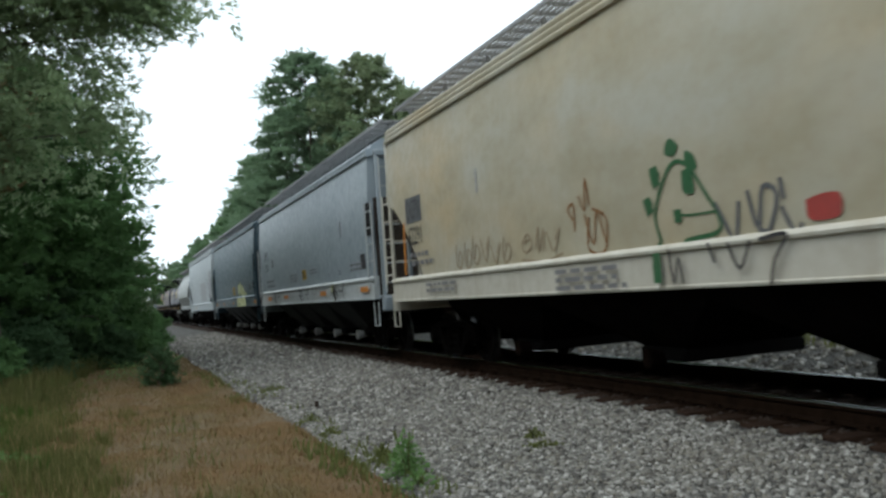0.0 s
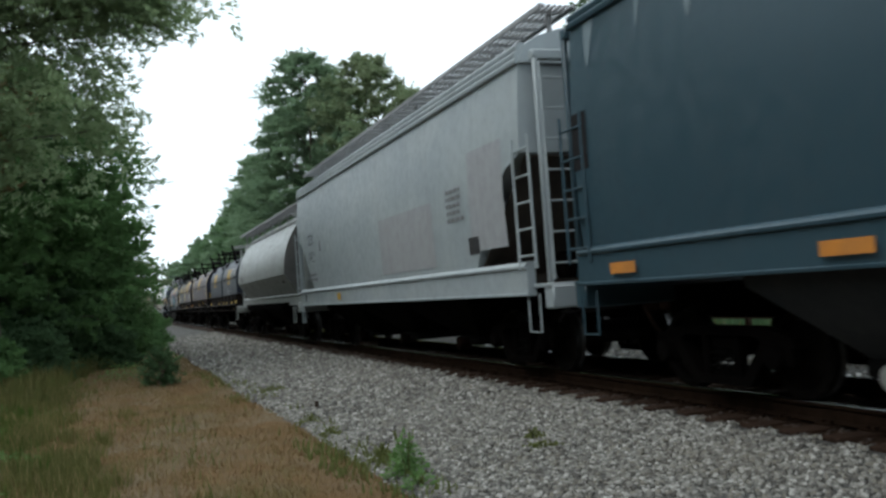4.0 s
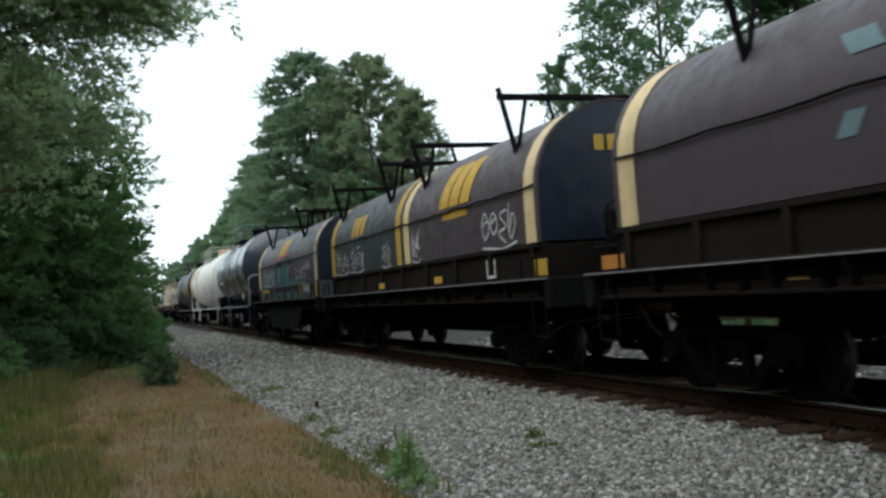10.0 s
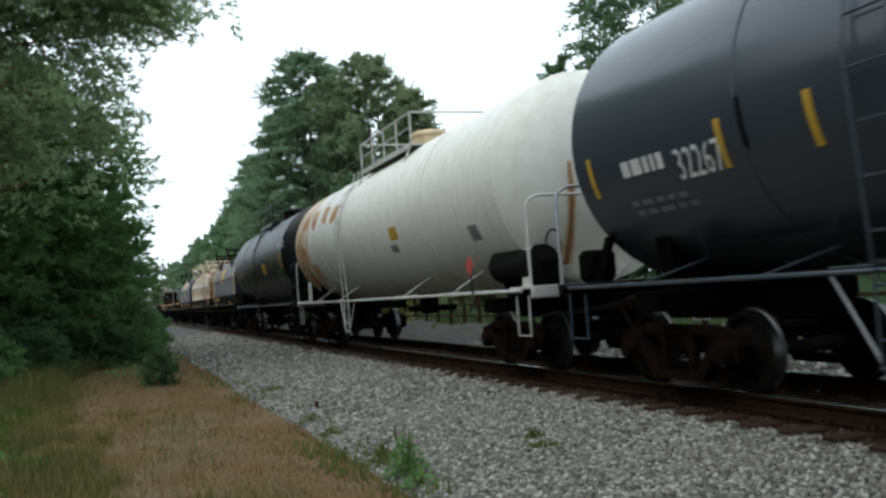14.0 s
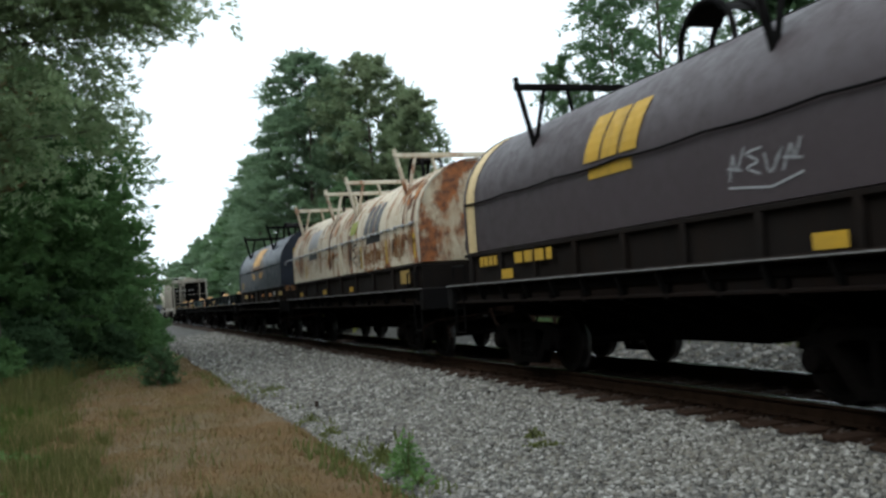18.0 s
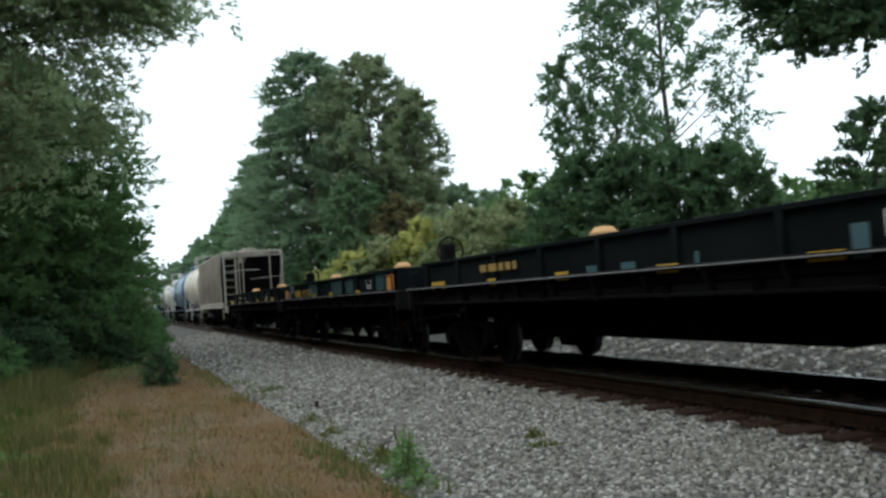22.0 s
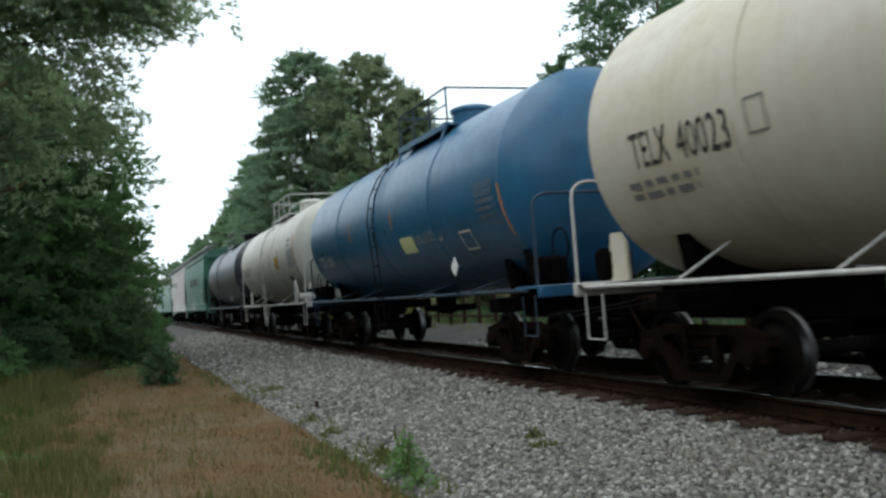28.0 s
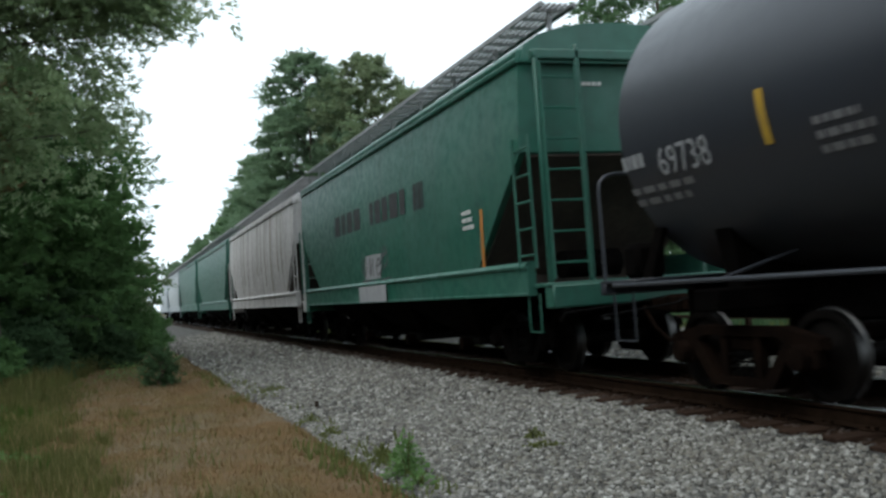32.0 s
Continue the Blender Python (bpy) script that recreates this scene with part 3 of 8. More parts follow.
# ---- tank car ----
def tank(s0, s1, label, mat, pipe_mat, R=1.59, zc=2.80, head=0.6, tank_in=0.32, dome="black", rail_mat=None, ladder_at=None, ladder_mat=None, hoop_mat=None, brace=None, bands=(), jacket=None, platform_len=2.6, plat_mat=None,
         rear_rail=True, dome_at=0.0):
    L = s1 - s0
    H = L / 2
    car = thing("tank_car", label, "freight car", "cars of the train")
    rail_mat, plat_mat = rail_mat or pipe_mat, plat_mat or pipe_mat
    T = H - tank_in

    def surf(z):
        return -math.sqrt(max(0.0, R * R - (z - zc) ** 2))

    prof = [(-T + head * (1 - math.cos(a)) / (1 - math.cos(1.25)), max(0.01, R * math.sin(a) / math.sin(1.25))) for a in [1.25 * i / 11 for i in range(12)]]
    prof += [(-p[0], p[1]) for p in reversed(prof)]
    body = part("tank", Shape().lathe(prof, "y", (0, 0, zc), 64), mat, car, smooth=18)
    for y in bands:
        part("weld_band", Shape().lathe([(y - 0.05, R + 0.001), (y - 0.045, R + 0.014), (y + 0.045, R + 0.014), (y + 0.05, R + 0.001)], "y", (0, 0, zc), 64, False), mat, body, smooth=50)
    # underframe
    for s in (-1, 1):
        ye = s * H
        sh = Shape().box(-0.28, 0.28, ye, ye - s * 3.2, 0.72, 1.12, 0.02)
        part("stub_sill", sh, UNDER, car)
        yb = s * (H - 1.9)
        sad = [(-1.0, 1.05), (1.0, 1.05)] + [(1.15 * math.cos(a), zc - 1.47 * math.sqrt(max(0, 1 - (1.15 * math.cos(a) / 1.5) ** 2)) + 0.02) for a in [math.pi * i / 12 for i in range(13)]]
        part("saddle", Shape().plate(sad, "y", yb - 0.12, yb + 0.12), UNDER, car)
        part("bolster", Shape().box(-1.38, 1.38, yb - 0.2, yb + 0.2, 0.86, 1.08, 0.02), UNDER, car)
        # end platform with its cross beam
        pl = Shape().box(-1.48, 1.48, ye - s * 0.06, ye - s * 0.16, 1.06, 1.22, 0.02)
        pl.box(-1.48, 1.48, ye - s * 0.06, ye - s * 0.85, 1.19, 1.225, 0.008)
        part("end_platform", pl, plat_mat, car)
        rail = Shape()
        yr = ye - s * 0.16
        rail.tube([(-1.46, yr, 1.2), (-1.46, yr, 2.26), (-1.44, yr, 2.36), (-1.36, yr, 2.43), (-1.25, yr, 2.46), (1.25, yr, 2.46), (1.36, yr, 2.43), (1.44, yr, 2.36), (1.46, yr, 2.26), (1.46, yr, 1.2)], 0.021, 8)
        part("end_handrail", rail, hoop_mat or rail_mat, car)
        if brace:
            part("end_brace", Shape().tube([(-0.75, yr, 1.2), (0.65, yr - s * 0.02, 2.44)], 0.018, 6), brace, car)
        for x in (-1.44, 1.44):
            stirrup(car, x, ye - s * 0.5, 1.1, rail_mat, 0.4, 0.55)
        part("cut_lever", Shape().tube([(-1.45, ye + s * 0.02, 0.82), (-0.4, ye + s * 0.1, 0.9), (0, ye + s * 0.25, 0.98)], 0.014, 5), STEEL_DARK, car)
        for x in (-1.2, 1.2):
            if pipe_mat is WHITE_PIPE:
                part("head_bracket", Shape().plate([(ye - s * 0.52, 1.22), (ye - s * 0.95, 1.22), (ye - s * 0.92, 1.66), (ye - s * 0.8, 1.78), (ye - s * 0.6, 1.78)], "x", x - 0.02, x + 0.02), mat, car, "white steel bracket plate")
            else:
                part("head_bracket", Shape().plate([(ye - s * 0.55, 1.2), (ye - s * 0.75, 1.2), (ye - s * 1.05, 1.75), (ye - s * 0.9, 1.75)], "x", x - 0.03, x + 0.03), UNDER, car)
        part("valve_gear", Shape().box(-1.3, -0.9, ye - s * 0.28, ye - s * 0.6, 1.22, 1.62, 0.06), UNDER, car)
        sx = s * 1.5
        part("running_pipe", Shape().tube([(sx, -H + 0.4, 1.17), (sx, H - 0.4, 1.17)], 0.026, 8), rail_mat, car)
        for i in range(4):
            y = (-0.62, -0.3, 0.34, 0.66)[i] * H
            zz = 1.54 if pipe_mat is WHITE_PIPE else 1.40
            part("pipe_strut", Shape().tube([(sx, y, 1.17), (s * -surf(zz) * 0.985, y - 0.2, zz)], 0.015, 6), pipe_mat, car)
    part("bottom_outlet", Shape().lathe([(0.75, 0.12), (0.8, 0.2), (1.0, 0.2), (1.45, 0.3)], "z", (0, 0.3, 0), 16), UNDER, car)
    part("drain_skid", Shape().box(-0.3, 0.3, -0.7, 1.0, 0.82, 0.95, 0.03), UNDER, car)
    # manway platform: a grating on each side of the dome, and its railing
    pz = zc + R - 0.20
    k = platform_len / 2
    for s in (-1, 1):
        sec = [(0.55, pz - 0.02), (1.08, pz - 0.02), (1.08, pz - 0.08), (1.11, pz - 0.08), (1.11, pz + 0.02), (0.55, pz + 0.02)]
        top = part("top_platform", Shape().loft([[(s * a, y, c) for a, c in sec] for y in (dome_at - k, dome_at + k)]), plat_mat, car)
        for q in (-1, 1):
            part("platform_bracket", Shape().tube([(s * 1.05, dome_at + q * (k - 0.1), pz - 0.03), (s * 1.2, dome_at + q * (k - 0.1), zc + math.sqrt(R * R - 1.2 ** 2) - 0.02)], 0.025, 5), plat_mat, top)
    rail = Shape()
    n = max(3, int(platform_len / 0.9))
    for s in (-1, 1):
        for i in range(n + 1):
            q = dome_at - k + platform_len * i / n
            rail.tube([(s * 1.06, q, pz), (s * 1.06, q, pz + 0.64)], 0.02, 6)
        rail.tube([(s * 1.06, dome_at - k, pz + 0.64), (s * 1.06, dome_at + k, pz + 0.64)], 0.022, 6)
        rail.tube([(s * 1.06, dome_at - k, pz + 0.34), (s * 1.06, dome_at + k, pz + 0.34)], 0.018, 6)
    for q in (-k, k):
        rail.tube([(-1.06, dome_at + q, pz + 0.64), (1.06, dome_at + q, pz + 0.64)], 0.02, 6)
    part("top_railing", rail, rail_mat, car)
    dm = {"black": STEEL_DARK}.get(dome, dome)
    part("manway", Shape().lathe([(zc + R - 0.1, 0.40), (zc + R + 0.26, 0.40), (zc + R + 0.28, 0.44), (zc + R + 0.34, 0.44), (zc + R + 0.40, 0.3), (zc + R + 0.42, 0.02)], "z", (0, dome_at, 0), 24), dm, car)
    part("relief_valve", Shape().lathe([(zc + R - 0.05, 0.12), (zc + R + 0.22, 0.12), (zc + R + 0.24, 0.16), (zc + R + 0.36, 0.1)], "z", (0.1, dome_at + 0.85, 0), 14), dm, car)
    ya = ladder_at if ladder_at is not None else dome_at + 0.2
    sh = Shape()
    for d in (-0.21, 0.21):
        path = [(-1.54, 0.45), (-1.54, 1.2)] + [(surf(z) - 0.07, z) for z in (2.83, 3.3, 3.7, 4.0)] + [(-1.08, pz + 0.05)]
        sh.tube([(a, ya + d, c) for a, c in path], 0.014, 5)
    for i in range(9):
        z = 0.66 + 0.40 * i
        for (a, c), (a2, c2) in zip(path, path[1:]):
            if c <= z <= c2 + 1e-6:
                x = a + (a2 - a) * (z - c) / (c2 - c)
        sh.tube([(x, ya - 0.21, z), (x, ya + 0.21, z)], 0.012, 5)
    sh.tube([(-1.54, ya - 0.21, 0.45), (-1.54, ya + 0.21, 0.45)], 0.018, 5)
    sh.tube([(-1.54, ya + 0.21, 0.5), (-1.5, ya + 0.7, 1.17)], 0.016, 5)
    sh.tube([(-1.54, ya - 0.21, 0.5), (-1.5, ya - 0.7, 1.17)], 0.016, 5)
    part("ladder", sh, ladder_mat or rail_mat, car)
    part("brake_cylinder", Shape().lathe([(-0.35, 0.05), (-0.33, 0.17), (0.3, 0.17), (0.35, 0.05)], "y", (-0.95, -H + 0.9, 1.45), 14), UNDER, car)
    wheel = Shape().tube([(-1.0, -H + 0.32 + 0.24 * math.cos(a * math.pi / 10), 1.75 + 0.24 * math.sin(a * math.pi / 10)) for a in range(21)], 0.016, 5)
    part("brake_wheel", wheel, STEEL_DARK, car)
    add_trucks(car, H - 1.9, True)
    add_couplers(car, H)
    place_car(car, s0, s1)
    return car, body, surf, H


def placard(car, y, mat, z=1.75, x=-1.56, size=0.16):
    part("placard", Shape().plate([(y - size, z), (y, z - size), (y + size, z), (y, z + size)], "x", x - 0.012, x), mat, car, "diamond hazard placard")
    part("placard_bracket", Shape().tube([(x + 0.01, y, z - size), (x + 0.02, y, 1.17)], 0.016, 5), STEEL_DARK, car)


def tank_stripes(body, ys, surf, mat, z0=3.1, z1=2.45, w=0.07):
    for y in ys:
        patch(body, y, z0, w, z0 - z1, surf, mat, 0.01, "reflective_strip", n=6)


# ---- coil car ----
HOOD_W, HOOD_Z0, HOOD_Z1, HOOD_TOP = 1.30, 1.82, 2.55, 3.76


def hood_half(z):
    if z <= HOOD_Z1:
        return HOOD_W
    k = min(1.0, (z - HOOD_Z1) / (HOOD_TOP - HOOD_Z1))
    return HOOD_W * math.sqrt(max(0.0, 1 - k * k))


def hood_surf(z):
    return -hood_half(z)


def hood_outline(grow=0.0):
    pts = [(-HOOD_W - grow, HOOD_Z0), (-HOOD_W - grow, 2.2)]
    for i in range(17):
        a = math.pi * (1 - i / 16)
        pts.append(((HOOD_W + grow) * math.cos(a), HOOD_Z1 + (HOOD_TOP - HOOD_Z1 + grow) * math.sin(a)))
    return pts + [(HOOD_W + grow, 2.2), (HOOD_W + grow, HOOD_Z0)]


def hood(car, y0, y1, mat, end_mat, stripes=(), stripe_mat=None, bar_mat=None, arch=True, cable=True, bars_at=None):
    """A removable lid between two places of the car, with its end plates and lifting gear."""
    o = hood_outline()
    hd = part("hood", Shape().loft([[(x, y, z) for x, z in o] for y in (y0, y1)]), mat, car)
    for s, y in ((-1, y0), (1, y1)):
        lip = hood_outline(0.025)
        rim = Shape().loft([[(a, y - s * 0.05, c), (a, y + s * 0.03, c), (a * 0.97, y + s * 0.03, c - 0.02), (a * 0.97, y - s * 0.05, c - 0.02)] for a, c in lip])
        part("hood_rim", rim, mat, hd)
        inner = [(x * 0.985, z if z < 2 else 1.82 + (z - 1.82) * 0.985) for x, z in o]
        part("hood_end", Shape().plate(inner, "y", y + s * 0.004, y + s * 0.02), end_mat, hd)
    for a, b2 in stripes:
        o2 = hood_outline(0.012)
        part("stripe", Shape().loft([[(x, y, z) for x, z in o2] for y in (a, b2)], caps=False, closed=False), stripe_mat, hd)
    bm2 = bar_mat or STEEL_DARK
    n = y1 - y0
    for y in (bars_at if bars_at is not None else (y0 + 0.24 * n, y1 - 0.24 * n)):
        lb = part("lift_bar", Shape().box(-1.32, 1.32, y - 0.05, y + 0.05, 3.98, 4.07, 0.012), bm2, hd)
        for s in (-1, 1):
            part("lift_leg", Shape().tube([(s * 1.30, y, 4.16), (s * 1.07, y, 3.18)], 0.045, 6), bm2, hd)
            part("lift_leg", Shape().tube([(s * 0.86, y, 4.02), (s * 1.04, y, 3.24)], 0.035, 6), bm2, hd)
            part("lift_leg", Shape().tube([(s * 0.5, y, 4.0), (s * 0.42, y, 3.66)], 0.035, 6), bm2, hd)
    if arch:
        yc = arch if not isinstance(arch, bool) else (y0 + y1) / 2
        for x in (-0.22, 0.22):
            pts = [(x, yc + 0.52 * math.cos(math.pi * i / 12), 3.72 + 0.62 * math.sin(math.pi * i / 12) ** 0.8) for i in range(13)]
            part("lift_loop", Shape().tube(pts, 0.04, 6), STEEL_DARK, hd)
        part("lift_plate", Shape().loft([[(x, yc + r * math.cos(a), 3.72 + 0.62 * math.sin(a)) for x, r in ((-0.25, 0.5), (0.25, 0.5), (0.25, 0.46), (-0.25, 0.46))] for a in [math.pi * (3 + i) / 12 for i in range(7)]]), STEEL_DARK, hd)
        part("lift_ridge", Shape().box(-0.06, 0.06, y0 + 0.2 * n, y1 - 0.2 * n, 3.74, 3.86, 0.015), bm2, hd)
    if cable:
        pts = [(-HOOD_W - 0.03, y0 + 0.05 + (n - 0.1) * i / 24, 2.60 - 0.025 * abs(math.sin(i * math.pi / 4))) for i in range(25)]
        cable_mat = P_FADED if bar_mat else STEEL_DARK
        rope = part("tie_cable", Shape().tube(pts, 0.016, 5), cable_mat, hd)
        if bar_mat:
            knot = Shape().box(-0.03, 0.03, -0.045, 0.045, -0.035, 0.035, 0.015).mesh("cable_clip", 30)
            for p in pts[1::2]:
                part("cable_clip", knot, cable_mat, rope, at=p)
    return hd


def coil_car(s0, s1, label, girder_mat, trough_mat, belly=False, rail_mat=None, name="coil_car", low=False):
    L = s1 - s0
    H = L / 2
    car = thing(name, label, "freight car", "cars of the train")
    rail_mat = rail_mat or STEEL_DARK
    for s in (-1, 1):
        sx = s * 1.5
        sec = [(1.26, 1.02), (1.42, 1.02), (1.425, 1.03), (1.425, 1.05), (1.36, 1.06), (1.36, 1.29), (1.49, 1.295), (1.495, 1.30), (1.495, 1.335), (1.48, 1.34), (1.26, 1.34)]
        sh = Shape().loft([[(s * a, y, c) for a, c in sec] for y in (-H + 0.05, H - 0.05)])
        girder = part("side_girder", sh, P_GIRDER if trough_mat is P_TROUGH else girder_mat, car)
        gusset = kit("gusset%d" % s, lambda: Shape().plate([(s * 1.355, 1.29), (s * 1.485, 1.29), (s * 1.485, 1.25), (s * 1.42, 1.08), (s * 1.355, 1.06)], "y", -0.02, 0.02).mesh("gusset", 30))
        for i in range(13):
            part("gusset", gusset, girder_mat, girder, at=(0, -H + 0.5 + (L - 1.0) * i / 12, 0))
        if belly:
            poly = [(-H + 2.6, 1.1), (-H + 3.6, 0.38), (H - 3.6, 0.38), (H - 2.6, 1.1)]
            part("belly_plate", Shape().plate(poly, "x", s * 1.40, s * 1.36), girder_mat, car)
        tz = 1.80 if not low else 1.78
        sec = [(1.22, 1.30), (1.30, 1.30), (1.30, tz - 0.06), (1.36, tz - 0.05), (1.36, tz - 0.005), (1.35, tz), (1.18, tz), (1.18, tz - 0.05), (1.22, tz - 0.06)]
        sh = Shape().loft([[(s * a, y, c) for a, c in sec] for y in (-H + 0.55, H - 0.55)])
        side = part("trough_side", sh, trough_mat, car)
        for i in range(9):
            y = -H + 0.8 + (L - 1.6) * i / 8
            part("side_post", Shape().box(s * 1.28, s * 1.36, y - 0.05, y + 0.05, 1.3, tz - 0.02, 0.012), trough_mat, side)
        # Pale strip: the highlight on the walkway lip, put into its colour.
        part("walkway_edge", Shape().box(s * 1.5, s * 1.525, -H + 0.05, H - 0.05, 1.305, 1.322, 0.004), EDGE_SHEEN, car)
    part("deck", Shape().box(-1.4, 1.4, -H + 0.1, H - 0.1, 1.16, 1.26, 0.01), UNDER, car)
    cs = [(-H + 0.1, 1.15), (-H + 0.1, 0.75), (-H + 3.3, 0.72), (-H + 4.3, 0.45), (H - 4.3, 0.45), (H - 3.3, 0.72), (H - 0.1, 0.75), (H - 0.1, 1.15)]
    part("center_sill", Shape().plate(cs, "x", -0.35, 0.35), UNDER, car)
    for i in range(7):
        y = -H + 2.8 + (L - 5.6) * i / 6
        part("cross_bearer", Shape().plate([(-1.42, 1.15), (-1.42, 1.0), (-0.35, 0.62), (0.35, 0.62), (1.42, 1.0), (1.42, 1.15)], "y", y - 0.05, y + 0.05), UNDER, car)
    for s in (-1, 1):
        ye = s * H
        part("trough_end", Shape().box(-1.28, 1.28, s * (H - 0.56), s * (H - 0.62), 1.26, 1.78, 0.012), trough_mat, car)
        part("end_sill", Shape().box(-1.5, 1.5, ye, ye - s * 0.2, 0.92, 1.32, 0.02), girder_mat, car)
        part("end_platform", Shape().box(-1.48, 1.48, ye - s * 0.1, ye - s * 0.62, 1.262, 1.30, 0.008), STEEL_DARK, car)
        for x in (-1.46, 1.46):
            stirrup(car, x, ye - s * 0.45, 1.1, STEEL_DARK, 0.4, 0.55)
        part("grab_iron", Shape().tube([(-1.5, ye - s * 0.35, 1.34), (-1.5, ye - s * 0.35, 1.62), (-1.5, ye - s * 0.85, 1.62), (-1.5, ye - s * 0.85, 1.34)], 0.018, 5), rail_mat, car)
        part("cut_lever", Shape().tube([(-1.52, ye - s * 0.1, 0.45), (-1.52, ye + s * 0.02, 0.62), (-1.3, ye + s * 0.05, 0.72), (-0.3, ye + s * 0.1, 0.78), (0, ye + s * 0.25, 0.98)], 0.012, 5), TRUCK_RUST, car)
    part("brake_stand", Shape().box(-0.42, -0.12, -H + 0.22, -H + 0.42, 1.3, 2.2, 0.04), STEEL_DARK, car)
    wh = Shape().tube([(-0.27 + 0.27 * math.cos(a * math.pi / 10), -H + 0.16, 2.05 + 0.27 * math.sin(a * math.pi / 10)) for a in range(21)], 0.02, 5)
    part("brake_wheel", wh, STEEL_DARK, car)
    for a in range(5):
        part("spoke", Shape().tube([(-0.27, -H + 0.19, 2.05), (-0.27 + 0.27 * math.cos(a * 1.257), -H + 0.16, 2.05 + 0.27 * math.sin(a * 1.257))], 0.012, 4), STEEL_DARK, car)
    add_trucks(car, H - 2.0)
    add_couplers(car, H)
    place_car(car, s0, s1)
    return car, H


# ---- ground ----
def ground_height(x, y):
    z = -0.40 + 0.05 * noise.noise(Vector((x * 0.35, y * 0.2, 3.0))) + 0.02 * noise.noise(Vector((x * 1.3, y * 0.9, 7.0)))
    if x < -1:
        z += min(0.5, 0.06 * (-1 - x))
    if 2.2 < x < 12:
        z = min(z, -0.46)
    if x > 12:
        z = -0.30 + min(1.2, 0.06 * (x - 12)) + 0.08 * noise.noise(Vector((x * 0.3, y * 0.2, 1.0)))
    return z


def patchy(name, cols, sizes, rough=0.95, bump=0.9):
    """Trodden ground or thatch: broad patches of several colours under fine fibrous grain."""
    m, n, l, b = nodes_of(name)
    c = cols[0]
    for col, k in zip(cols[1:], sizes):
        c = mixed(n, l, scaled(n, l, noisy(n, l, k, 6, (1, 0.7, 1), 0.46, 0.62, rough=0.62), 0.85), c, col)
    fine = noisy(n, l, 38, 6, (1, 0.5, 1), 0.3, 0.7)
    c = mixed(n, l, scaled(n, l, fine, 0.45), c, tuple(0.45 * v for v in cols[0]))
    l.new(c, b.inputs["Base Color"])
    b.inputs["Roughness"].default_value, b.inputs["Specular IOR Level"].default_value = rough, 0.1
    bumped(n, l, b, fine, bump, 0.02)
    return m


SOIL = patchy("soil_grass", [(0.132, 0.083, 0.040), (0.094, 0.080, 0.031), (0.156, 0.095, 0.045), (0.158, 0.126, 0.082)], [0.9, 1.7, 1.1])


def build_ground():
    xs = [-900, -300, -120, -60, -30, -20, -14, -10] + [-8 + 0.5 * i for i in range(22)] + [3.2, 4, 5, 6, 7, 8, 9, 10, 11, 12, 13, 14, 15, 17, 20, 25, 32, 45, 70, 120, 300, 900]
    ys = [-300, -100, -40, -20, -10, -5] + [0.5 * i for i in range(0, 90)] + [45 + 3 * i for i in range(20)] + [110, 130, 160, 200, 260, 350, 500, 800, 1400, 2500]
    sh = Shape()
    sh.add([(x, y, ground_height(x, y)) for y in ys for x in xs],
           [(j * len(xs) + i, j * len(xs) + i + 1, (j + 1) * len(xs) + i + 1, (j + 1) * len(xs) + i) for j in range(len(ys) - 1) for i in range(len(xs) - 1)])
    g = new("ground", sh.mesh("ground", 60))
    g.data.materials.append(SOIL)
    tagged(g, "dry brown grassy ground beside the railroad track", "ground", kind="structure")


build_ground()

BALLAST_PROFILE = [(2.05, -0.50), (2.35, -0.40), (3.2, -0.35), (4.6, -0.29), (5.25, -0.235), (5.5, -0.22), (8.05, -0.22), (8.4, -0.24), (9.2, -0.28), (10.0, -0.12), (10.8, 0.0), (11.6, 0.02), (12.4, -0.10), (13.2, -0.55)]


def ballast_height(x):
    for (x0, z0), (x1, z1) in zip(BALLAST_PROFILE, BALLAST_PROFILE[1:]):
        if x0 <= x <= x1:
            return z0 + (z1 - z0) * (x - x0) / (x1 - x0)
    return -0.5


def bank_bump(x, y):
    """Low heaps of stone along the far bank."""
    k = max(0.0, 1 - abs(x - 10.9) / 1.3)
    return k * (0.55 * max(0.0, noise.noise(Vector((x * 0.25, y * 0.42, 11.0)))) + 0.3 * max(0.0, noise.noise(Vector((x * 0.7, y * 1.1, 5.0)))))


GRAVEL = stones("ballast_stone", [(0.122, 0.121, 0.110), (0.05, 0.049, 0.045), (0.19, 0.189, 0.172), (0.028, 0.027, 0.025), (0.13, 0.122, 0.100), (0.31, 0.31, 0.288), (0.086, 0.085, 0.078), (0.165, 0.163, 0.149)], (0.13, 0.117, 0.092))
SHADED_STONE = stones("shaded_dirty_stone", [(0.036, 0.021, 0.013), (0.020, 0.012, 0.008), (0.046, 0.028, 0.018), (0.030, 0.018, 0.011)], (0.03, 0.018, 0.011))
BED = plain("ballast_bed", (0.150, 0.148, 0.136), (0.066, 0.064, 0.058), 14.0, 0.95, 1.0, dist=0.05)


# Bed between the rails: brown dirt with the train's shade in its colour.
SHADED_DIRT = plain("shaded_track_dirt", (0.042, 0.025, 0.016), (0.020, 0.012, 0.008), 5.0, 0.95, 0.8, dist=0.03, spec=0.05)


